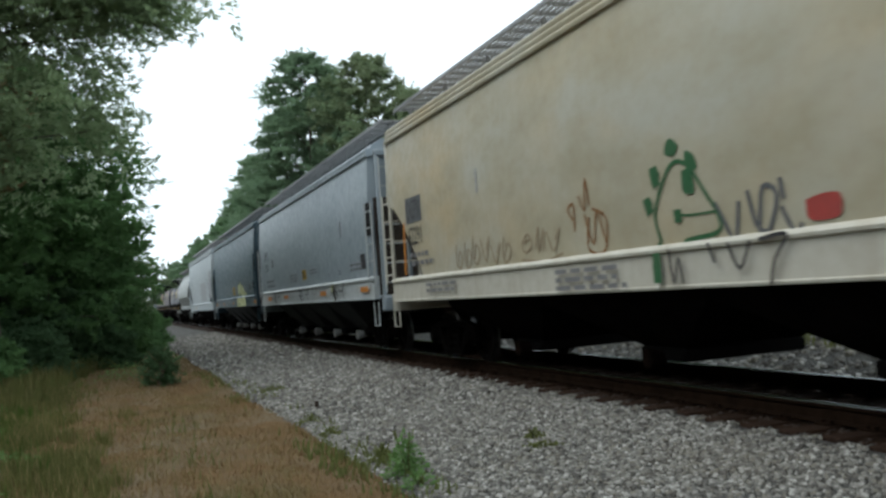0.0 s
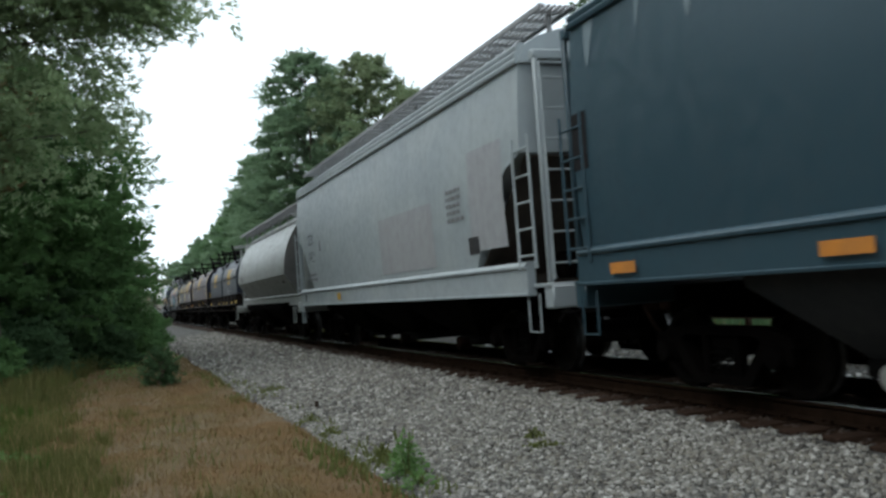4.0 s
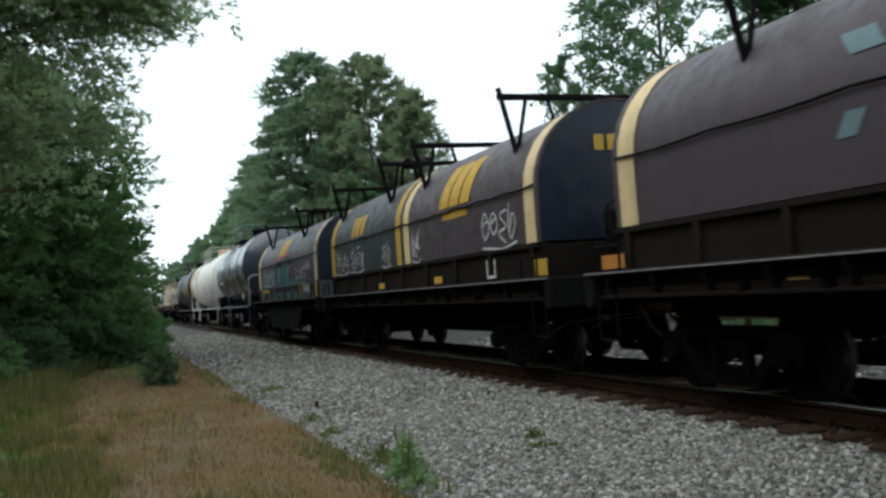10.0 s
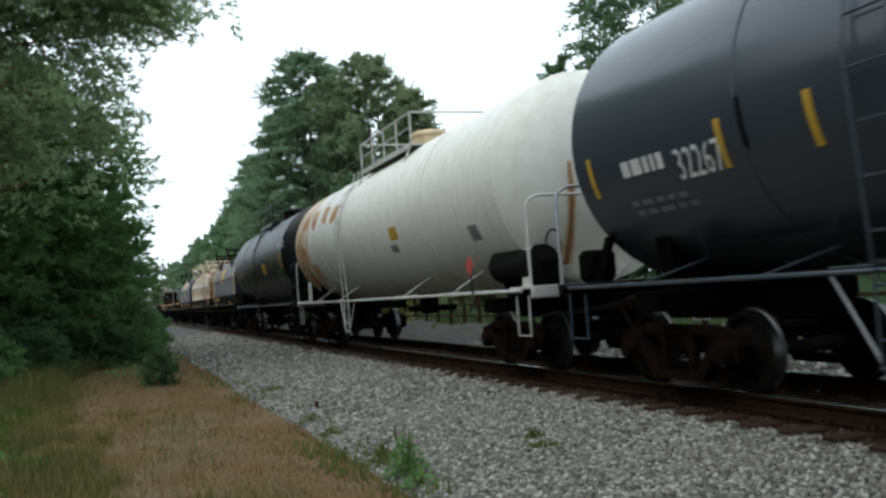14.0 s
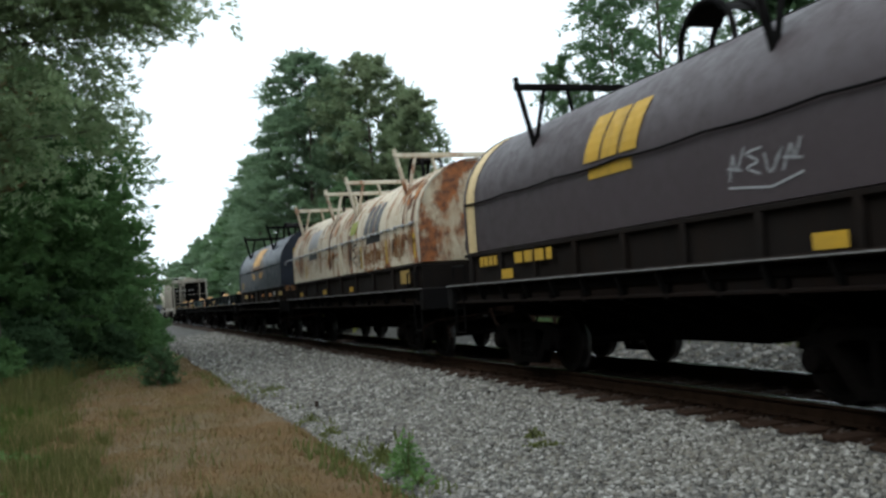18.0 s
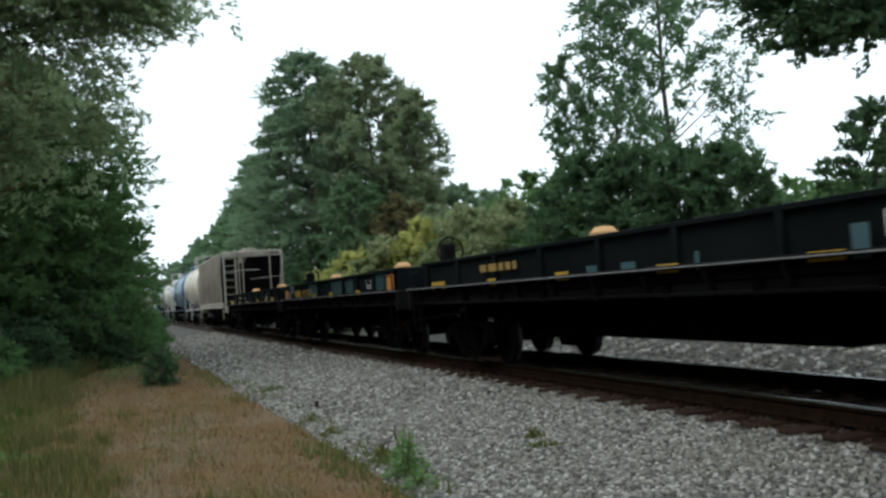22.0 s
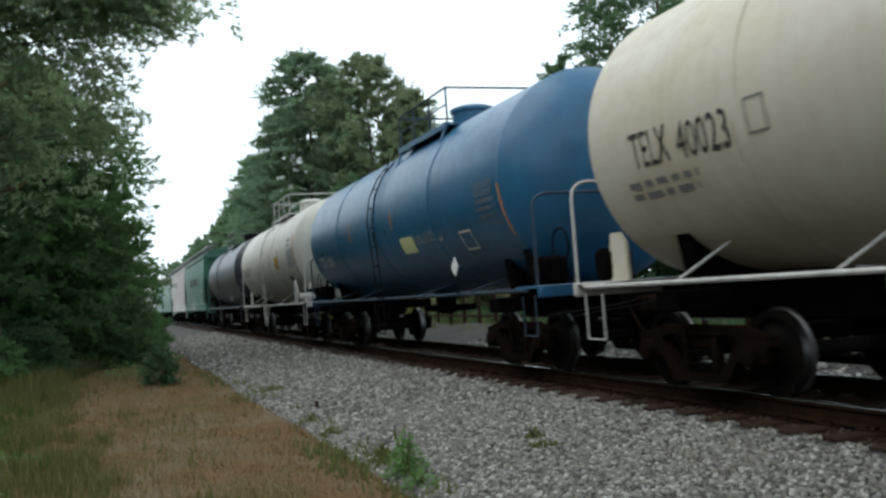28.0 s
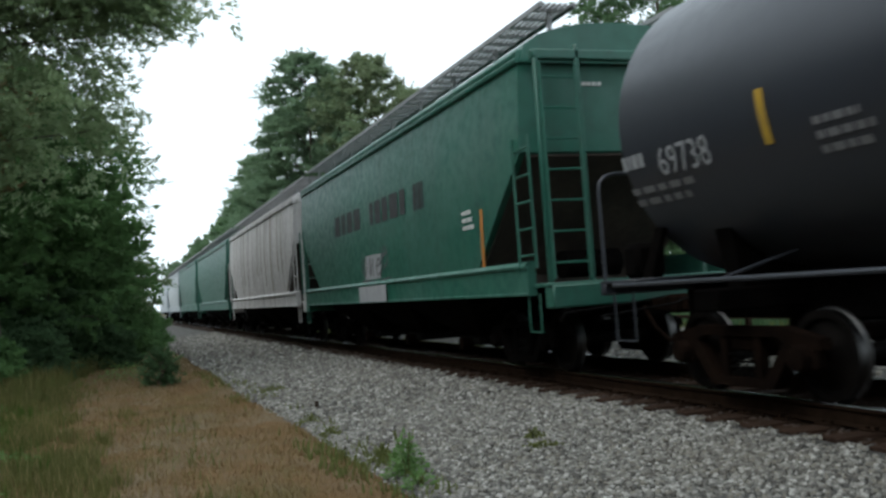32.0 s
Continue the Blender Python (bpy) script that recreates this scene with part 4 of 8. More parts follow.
def build_ballast():
    ys = [-60, -20] + [0.4 * i for i in range(0, 130)] + [52 + 4 * i for i in range(20)] + [140, 180, 240, 340, 500, 800]
    prof = []
    for (x0, z0), (x1, z1) in zip(BALLAST_PROFILE, BALLAST_PROFILE[1:]):
        n = max(1, int((x1 - x0) / 0.3))
        prof += [(x0 + (x1 - x0) * i / n, z0 + (z1 - z0) * i / n) for i in range(n)]
    prof.append(BALLAST_PROFILE[-1])
    sh = Shape()
    n = len(prof)
    for y in ys:
        for i, (x, z) in enumerate(prof):
            e = 0.12 * noise.noise(Vector((x, y * 0.6, 2.0))) if i in (0, 1, 2, n - 1, n - 2) else 0
            sh.v.append((x + e, y, z + bank_bump(x, y) + 0.012 * noise.noise(Vector((x * 2.1, y * 2.1, 5.0)))))
    sh.f = [(j * n + i, j * n + i + 1, (j + 1) * n + i + 1, (j + 1) * n + i) for j in range(len(ys) - 1) for i in range(n - 1)]
    b = new("ballast_bed", sh.mesh("ballast_bed", 60))
    b.data.materials.append(BED)
    b.data.materials.append(SHADED_DIRT)
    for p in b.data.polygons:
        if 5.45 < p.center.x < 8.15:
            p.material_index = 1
    tagged(b, "grey crushed stone ballast bed under the track", "ballast", kind="structure")


build_ballast()


def scatter_mesh(name, centres, sizes, seed, flat=0.75):
    """Many small angular stones in one mesh."""
    rng = np.random.default_rng(seed)
    n = len(centres)
    cube = np.array([(-1, -1, -1), (1, -1, -1), (1, 1, -1), (-1, 1, -1), (-1, -1, 1), (1, -1, 1), (1, 1, 1), (-1, 1, 1)], float)
    v = cube[None] * rng.uniform(0.45, 1.0, (n, 8, 3)) * np.array([1, 1, flat]) * (sizes[:, None, None] / 2)
    a = rng.uniform(0, 2 * np.pi, n)
    tilt = rng.uniform(-0.6, 0.6, n)
    x, y, z = v[..., 0], v[..., 1], v[..., 2]
    y, z = y * np.cos(tilt)[:, None] - z * np.sin(tilt)[:, None], y * np.sin(tilt)[:, None] + z * np.cos(tilt)[:, None]
    x, y = x * np.cos(a)[:, None] - y * np.sin(a)[:, None], x * np.sin(a)[:, None] + y * np.cos(a)[:, None]
    v = np.stack([x, y, z], -1) + centres[:, None, :]
    quads = np.array([(4, 5, 6, 7), (0, 1, 5, 4), (1, 2, 6, 5), (2, 3, 7, 6), (3, 0, 4, 7)])
    f = (quads[None] + 8 * np.arange(n)[:, None, None]).reshape(-1, 4)
    return raw_mesh(name, v.reshape(-1, 3), f)


def raw_mesh(name, v, f):
    me = bpy.data.meshes.new(name)
    k = f.shape[1]
    me.vertices.add(len(v))
    me.vertices.foreach_set("co", np.ascontiguousarray(v, np.float32).ravel())
    me.loops.add(f.size)
    me.loops.foreach_set("vertex_index", np.ascontiguousarray(f, np.int32).ravel())
    me.polygons.add(len(f))
    me.polygons.foreach_set("loop_start", np.arange(0, f.size, k, dtype=np.int32))
    me.polygons.foreach_set("loop_total", np.full(len(f), k, np.int32))
    me.update(calc_edges=True)
    me.validate()
    return me


def build_gravel():
    rng = np.random.default_rng(4)
    c, s = [], []

    def strip(x0, x1, y0, y1, n, a, b2, sink=0.3):
        for _ in range(n):
            x, y = rng.uniform(x0, x1), rng.uniform(y0, y1)
            k = a + (b2 - a) * rng.uniform(0, 1) ** 1.6
            # stones fill the cribs a little way in between the tie ends
            if x > 5.36 and abs((y + 20) / 0.533 - round((y + 20) / 0.533)) < 0.27 + 0.1 * rng.uniform(-1, 1):
                continue
            c.append((x, y, ballast_height(x) + bank_bump(x, y) + k * (0.5 - sink) * 0.8 + 0.012 * noise.noise(Vector((x * 2.1, y * 2.1, 5.0)))))
            s.append(k)

    strip(2.15, 5.56, 3.8, 5.6, 5500, 0.022, 0.05)
    strip(2.15, 5.56, 5.6, 12.0, 27000, 0.019, 0.054)
    strip(2.15, 5.56, 12.0, 24.0, 17000, 0.03, 0.075)
    strip(2.2, 5.5, 24.0, 55.0, 7000, 0.06, 0.13)
    strip(8.6, 12.3, 6.0, 24.0, 9500, 0.05, 0.14)
    strip(1.2, 2.3, 5.0, 24.0, 900, 0.025, 0.055)
    me = scatter_mesh("ballast_stones", np.array(c), np.array(s), 5)
    me.materials.append(GRAVEL)
    tagged(new("ballast_stones", me), "loose grey crushed stones lying on the ballast shoulder", "gravel", kind="stuff")


build_gravel()


def build_shaded_bed():
    """Dirty brown stones between and beside the rails, darkened for the train's shade."""
    rng = np.random.default_rng(6)
    c, s = [], []
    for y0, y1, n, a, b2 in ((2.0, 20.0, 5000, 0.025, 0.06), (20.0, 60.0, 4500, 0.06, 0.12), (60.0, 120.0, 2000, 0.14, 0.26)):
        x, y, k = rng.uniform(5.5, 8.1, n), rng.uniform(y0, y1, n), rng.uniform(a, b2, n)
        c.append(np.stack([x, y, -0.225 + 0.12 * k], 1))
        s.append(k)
    me = scatter_mesh("shaded_ballast", np.concatenate(c), np.concatenate(s), 7)
    me.materials.append(SHADED_STONE)
    tagged(new("shaded_ballast", me), "dirty brown crushed stone between the ties, darkened for shade", "gravel", kind="stuff")


build_shaded_bed()


# ---- track ----
def rail_profile(x, top=True):
    half = [(0.07, -0.18), (0.07, -0.17), (0.014, -0.155), (0.009, -0.06), (0.036, -0.045), (0.037, -0.012)]
    pts = [(x - a, z) for a, z in half] + [(x + a, z) for a, z in reversed(half)]
    return pts


def build_track():
    track = tagged(new("track"), "single railroad track, rusty rails on dark wooden ties", "railroad track", kind="structure")
    for s in (-1, 1):
        x = TRACK + s * 0.7525
        p = rail_profile(x)
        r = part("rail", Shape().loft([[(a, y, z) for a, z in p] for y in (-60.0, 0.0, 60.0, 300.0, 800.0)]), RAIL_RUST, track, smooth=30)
        q = [(x - 0.037, -0.0125), (x - 0.033, -0.004), (x - 0.02, 0.0), (x + 0.02, 0.0), (x + 0.033, -0.004), (x + 0.037, -0.0125)]
        part("rail_head", Shape().loft([[(a, y, z) for a, z in q] for y in (-60.0, 0.0, 60.0, 300.0, 800.0)]), RAIL_TOP, r, "worn bright running surface", smooth=30)
    rng = random.Random(8)
    tie_meshes = []
    for k in range(4):
        sh = Shape().box(-1.3, 1.3, -0.115, 0.115, -0.165, 0.0, 0.012)
        for i, (x, y, z) in enumerate(sh.v):
            sh.v[i] = (x + rng.uniform(-0.02, 0.02), y + rng.uniform(-0.008, 0.008), z + rng.uniform(-0.006, 0.003))
        me = sh.mesh("tie", 30)
        me.materials.append(TIE_WOOD)
        tie_meshes.append(me)
    plate = Shape().box(-0.18, 0.18, -0.09, 0.09, 0.0, 0.014, 0.003)
    for x in (-0.12, 0.12):
        for y in (-0.05, 0.05):
            plate.box(x - 0.015, x + 0.015, y - 0.015, y + 0.015, 0.01, 0.04)
    plate_me = plate.mesh("tie_plate", 30)
    plate_me.materials.append(RAIL_RUST)
    far = Shape()
    for i in range(1500):
        y = -20 + 0.533 * i
        if i < 290:
            t = part("tie", rng.choice(tie_meshes), None, track, at=(TRACK + rng.uniform(-0.06, 0.03), y + rng.uniform(-0.03, 0.03), -0.184))
            t.rotation_euler = (0, rng.uniform(-0.006, 0.006), rng.uniform(-0.02, 0.02))
            if i < 150:
                for s in (-1, 1):
                    part("tie_plate", plate_me, None, t, at=(s * 0.7525, 0, 0))
        else:
            far.box(TRACK - 1.3, TRACK + 1.3, y - 0.11, y + 0.11, -0.35, -0.186)
    tagged(part("far_ties", far, TIE_WOOD, track, smooth=0), kind="stuff")


build_track()


# ---- plants ----
LEAF_PINE = foliage("leaf_cedar", (0.145, 0.22, 0.132), (0.22, 0.325, 0.19), (0.115, 0.18, 0.112))
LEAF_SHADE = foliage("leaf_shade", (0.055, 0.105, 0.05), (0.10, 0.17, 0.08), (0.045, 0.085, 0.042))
LEAF_DARK = foliage("leaf_dark", (0.085, 0.155, 0.078), (0.155, 0.25, 0.12), (0.068, 0.125, 0.066))
LEAF_OAK = foliage("leaf_oak", (0.15, 0.215, 0.118), (0.235, 0.315, 0.175), (0.19, 0.205, 0.122))
LEAF_NEAR = foliage("leaf_near", (0.075, 0.150, 0.056), (0.140, 0.255, 0.092), (0.06, 0.118, 0.05))
LEAF_NEAR_OLIVE = foliage("leaf_near_olive", (0.20, 0.275, 0.145), (0.32, 0.42, 0.23), (0.21, 0.26, 0.14))
LEAF_GREEN = foliage("leaf_green", (0.10, 0.20, 0.066), (0.21, 0.34, 0.125), (0.085, 0.163, 0.06))
LEAF_YELLOW = foliage("leaf_flowering", (0.26, 0.29, 0.07), (0.52, 0.51, 0.19), (0.18, 0.23, 0.07))
LEAF_PALE = foliage("leaf_pale", (0.17, 0.22, 0.10), (0.37, 0.40, 0.23), (0.11, 0.17, 0.065))
LEAF_BROWN = foliage("leaf_autumn", (0.14, 0.12, 0.06), (0.20, 0.155, 0.08), (0.10, 0.12, 0.055))
GRASS_DRY = patchy("grass_dry", [(0.176, 0.109, 0.050), (0.124, 0.106, 0.038), (0.198, 0.117, 0.050), (0.186, 0.145, 0.072)], [1.0, 1.3, 2.6], bump=0.0)
GRASS_STRAW = foliage("grass_straw", (0.20, 0.155, 0.075), (0.34, 0.28, 0.14), (0.15, 0.14, 0.06))
GRASS_GREEN = foliage("grass_green", (0.085, 0.115, 0.035), (0.15, 0.175, 0.06), (0.14, 0.125, 0.05))
GRASS_OLIVE = foliage("grass_olive", (0.095, 0.105, 0.034), (0.17, 0.16, 0.058), (0.075, 0.09, 0.03))
GRASS_LUSH = foliage("grass_lush", (0.04, 0.085, 0.014), (0.085, 0.145, 0.03), (0.05, 0.08, 0.018))
BARK = plain("bark", (0.075, 0.06, 0.048), (0.14, 0.115, 0.09), 6.0, 0.95, 1.0, stretch=(3, 3, 0.5), dist=0.03)


def leaf_mesh(name, pos, size, seed, long=2.0, droop=0.0, way=None, fold=True):
    """A pointed leaf or spray at each place, along way where that is given; folded ones have two faces."""
    rng = np.random.default_rng(seed)
    n = len(pos)
    d = rng.normal(size=(n, 3))
    d[:, 2] = d[:, 2] * 0.7 - droop
    d /= np.linalg.norm(d, axis=1)[:, None]
    if way is not None:
        d = d * 0.75 + way
        d /= np.linalg.norm(d, axis=1)[:, None] + 1e-9
    e = np.cross(d, rng.normal(size=(n, 3)))
    e /= np.linalg.norm(e, axis=1)[:, None] + 1e-9
    u = np.cross(d, e)
    s = size * rng.uniform(0.55, 1.6, n)[:, None]
    a, b2 = pos - d * s * 0.5, pos + d * s * 0.5
    w = s * 0.5 / long
    if not fold:
        v = np.stack([a + e * w, b2, a - e * w], 1).reshape(-1, 3)
        return raw_mesh(name, v, np.arange(3 * n).reshape(-1, 3))
    p, q = pos + e * w + u * w * 0.4, pos - e * w + u * w * 0.4
    v = np.stack([a, p, b2, q], 1).reshape(-1, 3)
    f = np.array([(0, 1, 2), (0, 2, 3)])[None] + 4 * np.arange(n)[:, None, None]
    return raw_mesh(name, v, f.reshape(-1, 3))


def unit(v):
    return v / (np.linalg.norm(v, axis=-1, keepdims=True) + 1e-9)


def twig_leaves(rng, root, way, length, leaves, flat, droop):
    """Leaf places along one drooping twig for each root, and the twigs' way at each."""
    n = len(root)
    t = rng.uniform(0.05, 1.0, (n, leaves, 1))
    p = root[:, None] + way[:, None] * length[:, None, None] * t
    p[..., 2] -= droop * (length[:, None] * t[..., 0]) ** 2
    side = rng.normal(size=(n, leaves, 3)) * (0.13 * length[:, None, None] * (1.15 - 0.6 * t))
    side[..., 2] *= flat
    return (p + side).reshape(-1, 3), np.repeat(way, leaves, 0)


OUTLINES = {"dome": [(0.0, 0.8), (0.3, 1.0), (0.6, 0.92), (0.8, 0.72), (0.92, 0.48), (1.0, 0.14)], "cone": [(0.0, 0.75), (0.12, 1.0), (0.45, 0.74), (0.75, 0.42), (0.93, 0.16), (1.0, 0.04)], "round": [(0.0, 0.5), (0.2, 0.9), (0.5, 1.0), (0.78, 0.8), (0.93, 0.48), (1.0, 0.12)],
            "full": [(0.0, 0.9), (0.15, 1.0), (0.5, 0.95), (0.8, 0.68), (0.94, 0.38), (1.0, 0.1)], "spire": [(0.0, 0.9), (0.3, 1.0), (0.6, 0.78), (0.85, 0.5), (0.96, 0.26), (1.0, 0.06)]}


def tree(name, label, x, y, height, rad, low, mat, seed, boughs=80, twigs=16, leaves=16, leaf=0.22, outline="round", trunk=0.2, long=2.2, rise=0.25, droop=0.12, flat=0.7, twig=0.9, limbs=9, fold=False,
         lean=0.0, z0=-0.45, group="", lump=0.22, sprays=(), inner=0.25):
    """A tapered trunk, boughs that reach out to an uneven outline, twigs on the boughs and leaves along the twigs.
    sprays: far-reaching boughs as (end, radius of its twigs, twigs, leaves)."""
    rng = np.random.default_rng(seed)
    t = thing(name, label, "tree" if height > 5 else "shrub", group, (x, y, z0))

    def stem(h):
        h = np.asarray(h, float)
        return np.stack([lean * h * h / height + 0.10 * np.sin(h * 0.7 + seed), 0.10 * np.cos(h * 0.6 + seed), h], -1)

    part("trunk", Shape().tube([tuple(p) for p in stem(np.linspace(-0.2, height * 0.95, 9))], trunk, 8, 0.15), BARK, t)
    k = (np.arange(boughs) + rng.uniform(0, 1, boughs)) / boughs
    k = k ** 0.9
    az = np.arange(boughs) * 2.399 + rng.uniform(-0.5, 0.5, boughs)
    hs, rs = zip(*OUTLINES[outline])
    reach = rad * np.interp(k, hs, rs) * rng.uniform(0.72, 1.1, boughs) * (1 + lump * np.sin(az * 2 + seed + k * 9))
    tip = np.stack([np.cos(az) * reach, np.sin(az) * reach, low + (height - low) * k], -1)
    tip[:, :2] += stem(tip[:, 2])[:, :2]
    foot = stem(np.maximum(low * 0.5, tip[:, 2] - rise * reach - 0.1))
    m = boughs * twigs
    at = rng.uniform(inner, 1.0, (boughs, twigs, 1)) ** 0.75
    root = foot[:, None] + (tip - foot)[:, None] * at
    root[..., 2] += (0.12 * reach[:, None] * 4 * at[..., 0] * (1 - at[..., 0]))
    out = unit(tip - foot)[:, None] * 0.8 + rng.normal(size=(boughs, twigs, 3)) * np.array([0.75, 0.75, 0.75 * flat])
    size = twig * rng.uniform(0.5, 1.2, m) * np.clip(0.55 + 0.45 * np.repeat(reach, twigs) / rad, 0.45, 1)
    pos, way = twig_leaves(rng, root.reshape(-1, 3), unit(out).reshape(-1, 3), size, leaves, flat, droop)
    for i in rng.choice(boughs, min(limbs, boughs), False):
        mid = (foot[i] + tip[i]) / 2 + np.array([0, 0, 0.12 * reach[i]])
        part("limb", Shape().tube([tuple(foot[i]), tuple(mid), tuple(tip[i])], max(0.02, trunk * 0.26), 5, 0.25), BARK, t)
    pos, way = [pos], [way]
    for end, r, n, each in sprays:
        end = np.array(end, float)
        st = stem(max(low * 0.6, end[2] - 0.3 * math.hypot(end[0], end[1])))
        mid = (st + end) / 2 + np.array([0, 0, 0.4])
        part("bough", Shape().tube([tuple(st), tuple(mid), tuple(end)], trunk * 0.22, 6, 0.25), BARK, t)
        root = end + rng.normal(size=(n, 3)) * np.array(r) * 0.5
        out = unit(unit(end - st) * 0.7 + rng.normal(size=(n, 3)) * np.array([0.7, 0.7, 0.5]))
        p, w = twig_leaves(rng, root, out, twig * rng.uniform(0.4, 0.9, n), each, flat, droop)
        pos.append(p), way.append(w)
    me = leaf_mesh("crown", np.concatenate(pos), leaf, seed + 1, long, 0.1, np.concatenate(way), fold)
    me.materials.append(mat)
    part("crown", me, None, t)
    return t


def polar(az, r):
    return r * math.sin(radians(az)), r * math.cos(radians(az))


PINE, OAK = "tall dense green pine beside the railroad", "tall green oak with browning leaves in a thicket"
# beyond the track, from the big group to the far row
for (az, r, h, rad, low, mat, nm, lb, line, seed, boughs) in [
    (12.1, 63, 18.5, 4.9, 1.0, LEAF_PINE, "pine_tree", PINE, "dome", 11, 220),
    (10.6, 66, 15.4, 3.6, 1.0, LEAF_PINE, "pine_tree", PINE, "full", 17, 120),
    (14.0, 67, 17.6, 3.4, 2.0, LEAF_PINE, "pine_tree", PINE, "dome", 12, 110),
    (15.8, 60, 17.3, 3.9, 3.0, LEAF_OAK, "oak_tree", OAK, "dome", 13, 120),
    (18.5, 58, 14.4, 2.1, 2.5, LEAF_OAK, "oak_tree", "slender green oak with thinning crown in a thicket", "round", 14, 80),
    (17.4, 60, 9.5, 3.4, 1.0, LEAF_DARK, "oak_tree", "dark green oak low in a thicket", "round", 18, 90),
    (8.7, 80, 14.2, 3.6, 1.0, LEAF_PINE, "pine_tree", "tall green pine in a row along the track", "spire", 15, 100),
    (21.0, 70, 9.6, 3.0, 1.0, LEAF_PINE, "pine_tree", "rounded dark pine standing behind the bushes", "full", 16, 90),
    (23.0, 74, 9.4, 2.6, 1.0, LEAF_PINE, "pine_tree", "rounded dark pine standing behind the bushes", "full", 19, 70),
]:
    x, y = polar(az, r)
    pine = nm == "pine_tree"
    tree(nm, lb, x, y, h, rad, low, mat, seed, boughs, 23, 20, 0.205, line, 0.24, 2.6 if pine else 2.0, 0.12 if pine else 0.35, 0.05, 0.5 if pine else 0.8, 1.0, group="trees beyond the track", lump=0.12 if pine else 0.24)
for i, (x, y, h) in enumerate([(13.2, 96, 13.0), (14.0, 112, 13.0), (15.0, 130, 13.2), (13.8, 152, 12.5), (14.5, 178, 12.0), (13.5, 210, 12.0)]):
    tree("tree", "green tree in the far row along the railroad", x, y, h, 4.4, 0.5, LEAF_PINE if i % 2 else LEAF_DARK, 30 + i, 70, 12, 10, 0.55, "spire", 0.22, 2.0, twig=1.5, limbs=5, group="trees beyond the track")
# bushes in front of them
for (az, r, h, rad, mat, seed, lb) in [
    (14.6, 54, 8.4, 2.0, LEAF_DARK, 51, "leafy green young tree in the thicket"), (17.3, 53, 6.9, 2.6, LEAF_BROWN, 52, "reddish brown bush with autumn leaves"),
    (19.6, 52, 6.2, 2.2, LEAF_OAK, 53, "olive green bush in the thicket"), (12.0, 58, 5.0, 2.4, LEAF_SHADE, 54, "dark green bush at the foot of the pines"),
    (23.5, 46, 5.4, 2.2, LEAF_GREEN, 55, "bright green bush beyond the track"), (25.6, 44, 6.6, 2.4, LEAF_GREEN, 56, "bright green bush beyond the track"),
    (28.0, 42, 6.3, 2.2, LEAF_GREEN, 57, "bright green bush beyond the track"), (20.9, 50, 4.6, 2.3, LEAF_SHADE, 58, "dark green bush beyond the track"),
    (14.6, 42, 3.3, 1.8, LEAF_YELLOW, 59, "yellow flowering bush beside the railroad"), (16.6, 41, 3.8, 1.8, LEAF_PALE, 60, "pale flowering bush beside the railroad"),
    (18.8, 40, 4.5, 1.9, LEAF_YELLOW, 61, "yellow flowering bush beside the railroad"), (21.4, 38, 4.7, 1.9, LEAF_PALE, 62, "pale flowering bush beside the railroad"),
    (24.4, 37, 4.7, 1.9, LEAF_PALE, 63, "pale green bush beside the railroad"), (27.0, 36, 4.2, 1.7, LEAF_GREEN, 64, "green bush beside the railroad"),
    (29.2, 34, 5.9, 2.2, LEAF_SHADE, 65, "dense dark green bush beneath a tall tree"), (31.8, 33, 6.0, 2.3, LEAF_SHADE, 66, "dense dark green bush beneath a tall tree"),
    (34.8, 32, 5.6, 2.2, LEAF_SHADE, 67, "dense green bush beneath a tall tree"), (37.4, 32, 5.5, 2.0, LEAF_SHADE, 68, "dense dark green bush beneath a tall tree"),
    (41.0, 44, 5.2, 3.0, LEAF_GREEN, 69, "bright green bush at a field's edge"), (44.8, 42, 5.0, 3.0, LEAF_GREEN, 70, "bright green bush at a field's edge"),
    (39.5, 40, 4.0, 2.4, LEAF_DARK, 71, "green bush at a field's edge"), (48.0, 40, 5.2, 3.0, LEAF_DARK, 72, "green bush at a field's edge"),
    (52.0, 36, 5.2, 3.0, LEAF_DARK, 73, "green bush at a field's edge"), (45.4, 34, 6.6, 2.0, LEAF_SHADE, 74, "dark green small tree at a field's edge"),
]:
    x, y = polar(az, r)
    tree("bush", lb, x, y, h + 0.3, rad * 1.2, 0.1, mat, seed, 60, 12, 14, 0.225, "full", 0.08, 2.0, 0.5, 0.06, 0.8, 0.75, 5, group="bushes beyond the track")
x, y = polar(34.2, 38)
tree("tall_tree", "tall slender tree with thin open foliage", x, y, 20.0, 4.1, 4.0, LEAF_DARK, 80, 130, 11, 18, 0.185, "spire", 0.15, 2.0, 0.55, 0.25, 1.0, 1.1, 40, False, lump=0.1, group="trees beyond the track", inner=0.35)
x, y = polar(31.2, 37)
tree("tall_tree", "slender tree with thin open foliage", x, y, 15.0, 2.0, 4.0, LEAF_DARK, 83, 64, 9, 18, 0.16, "spire", 0.09, 2.0, 0.6, 0.25, 1.0, 1.0, 20, True, lump=0.1, group="trees beyond the track", inner=0.3)
x, y = polar(29.0, 37)
tree("tall_tree", "slender young tree with thin open foliage", x, y, 10.6, 1.7, 3.0, LEAF_DARK, 81, 40, 10, 16, 0.17, "spire", 0.07, 2.0, 0.7, 0.25, 1.0, 0.8, 20, True, lean=-0.08, group="trees beyond the track")
x, y = polar(47.5, 24)
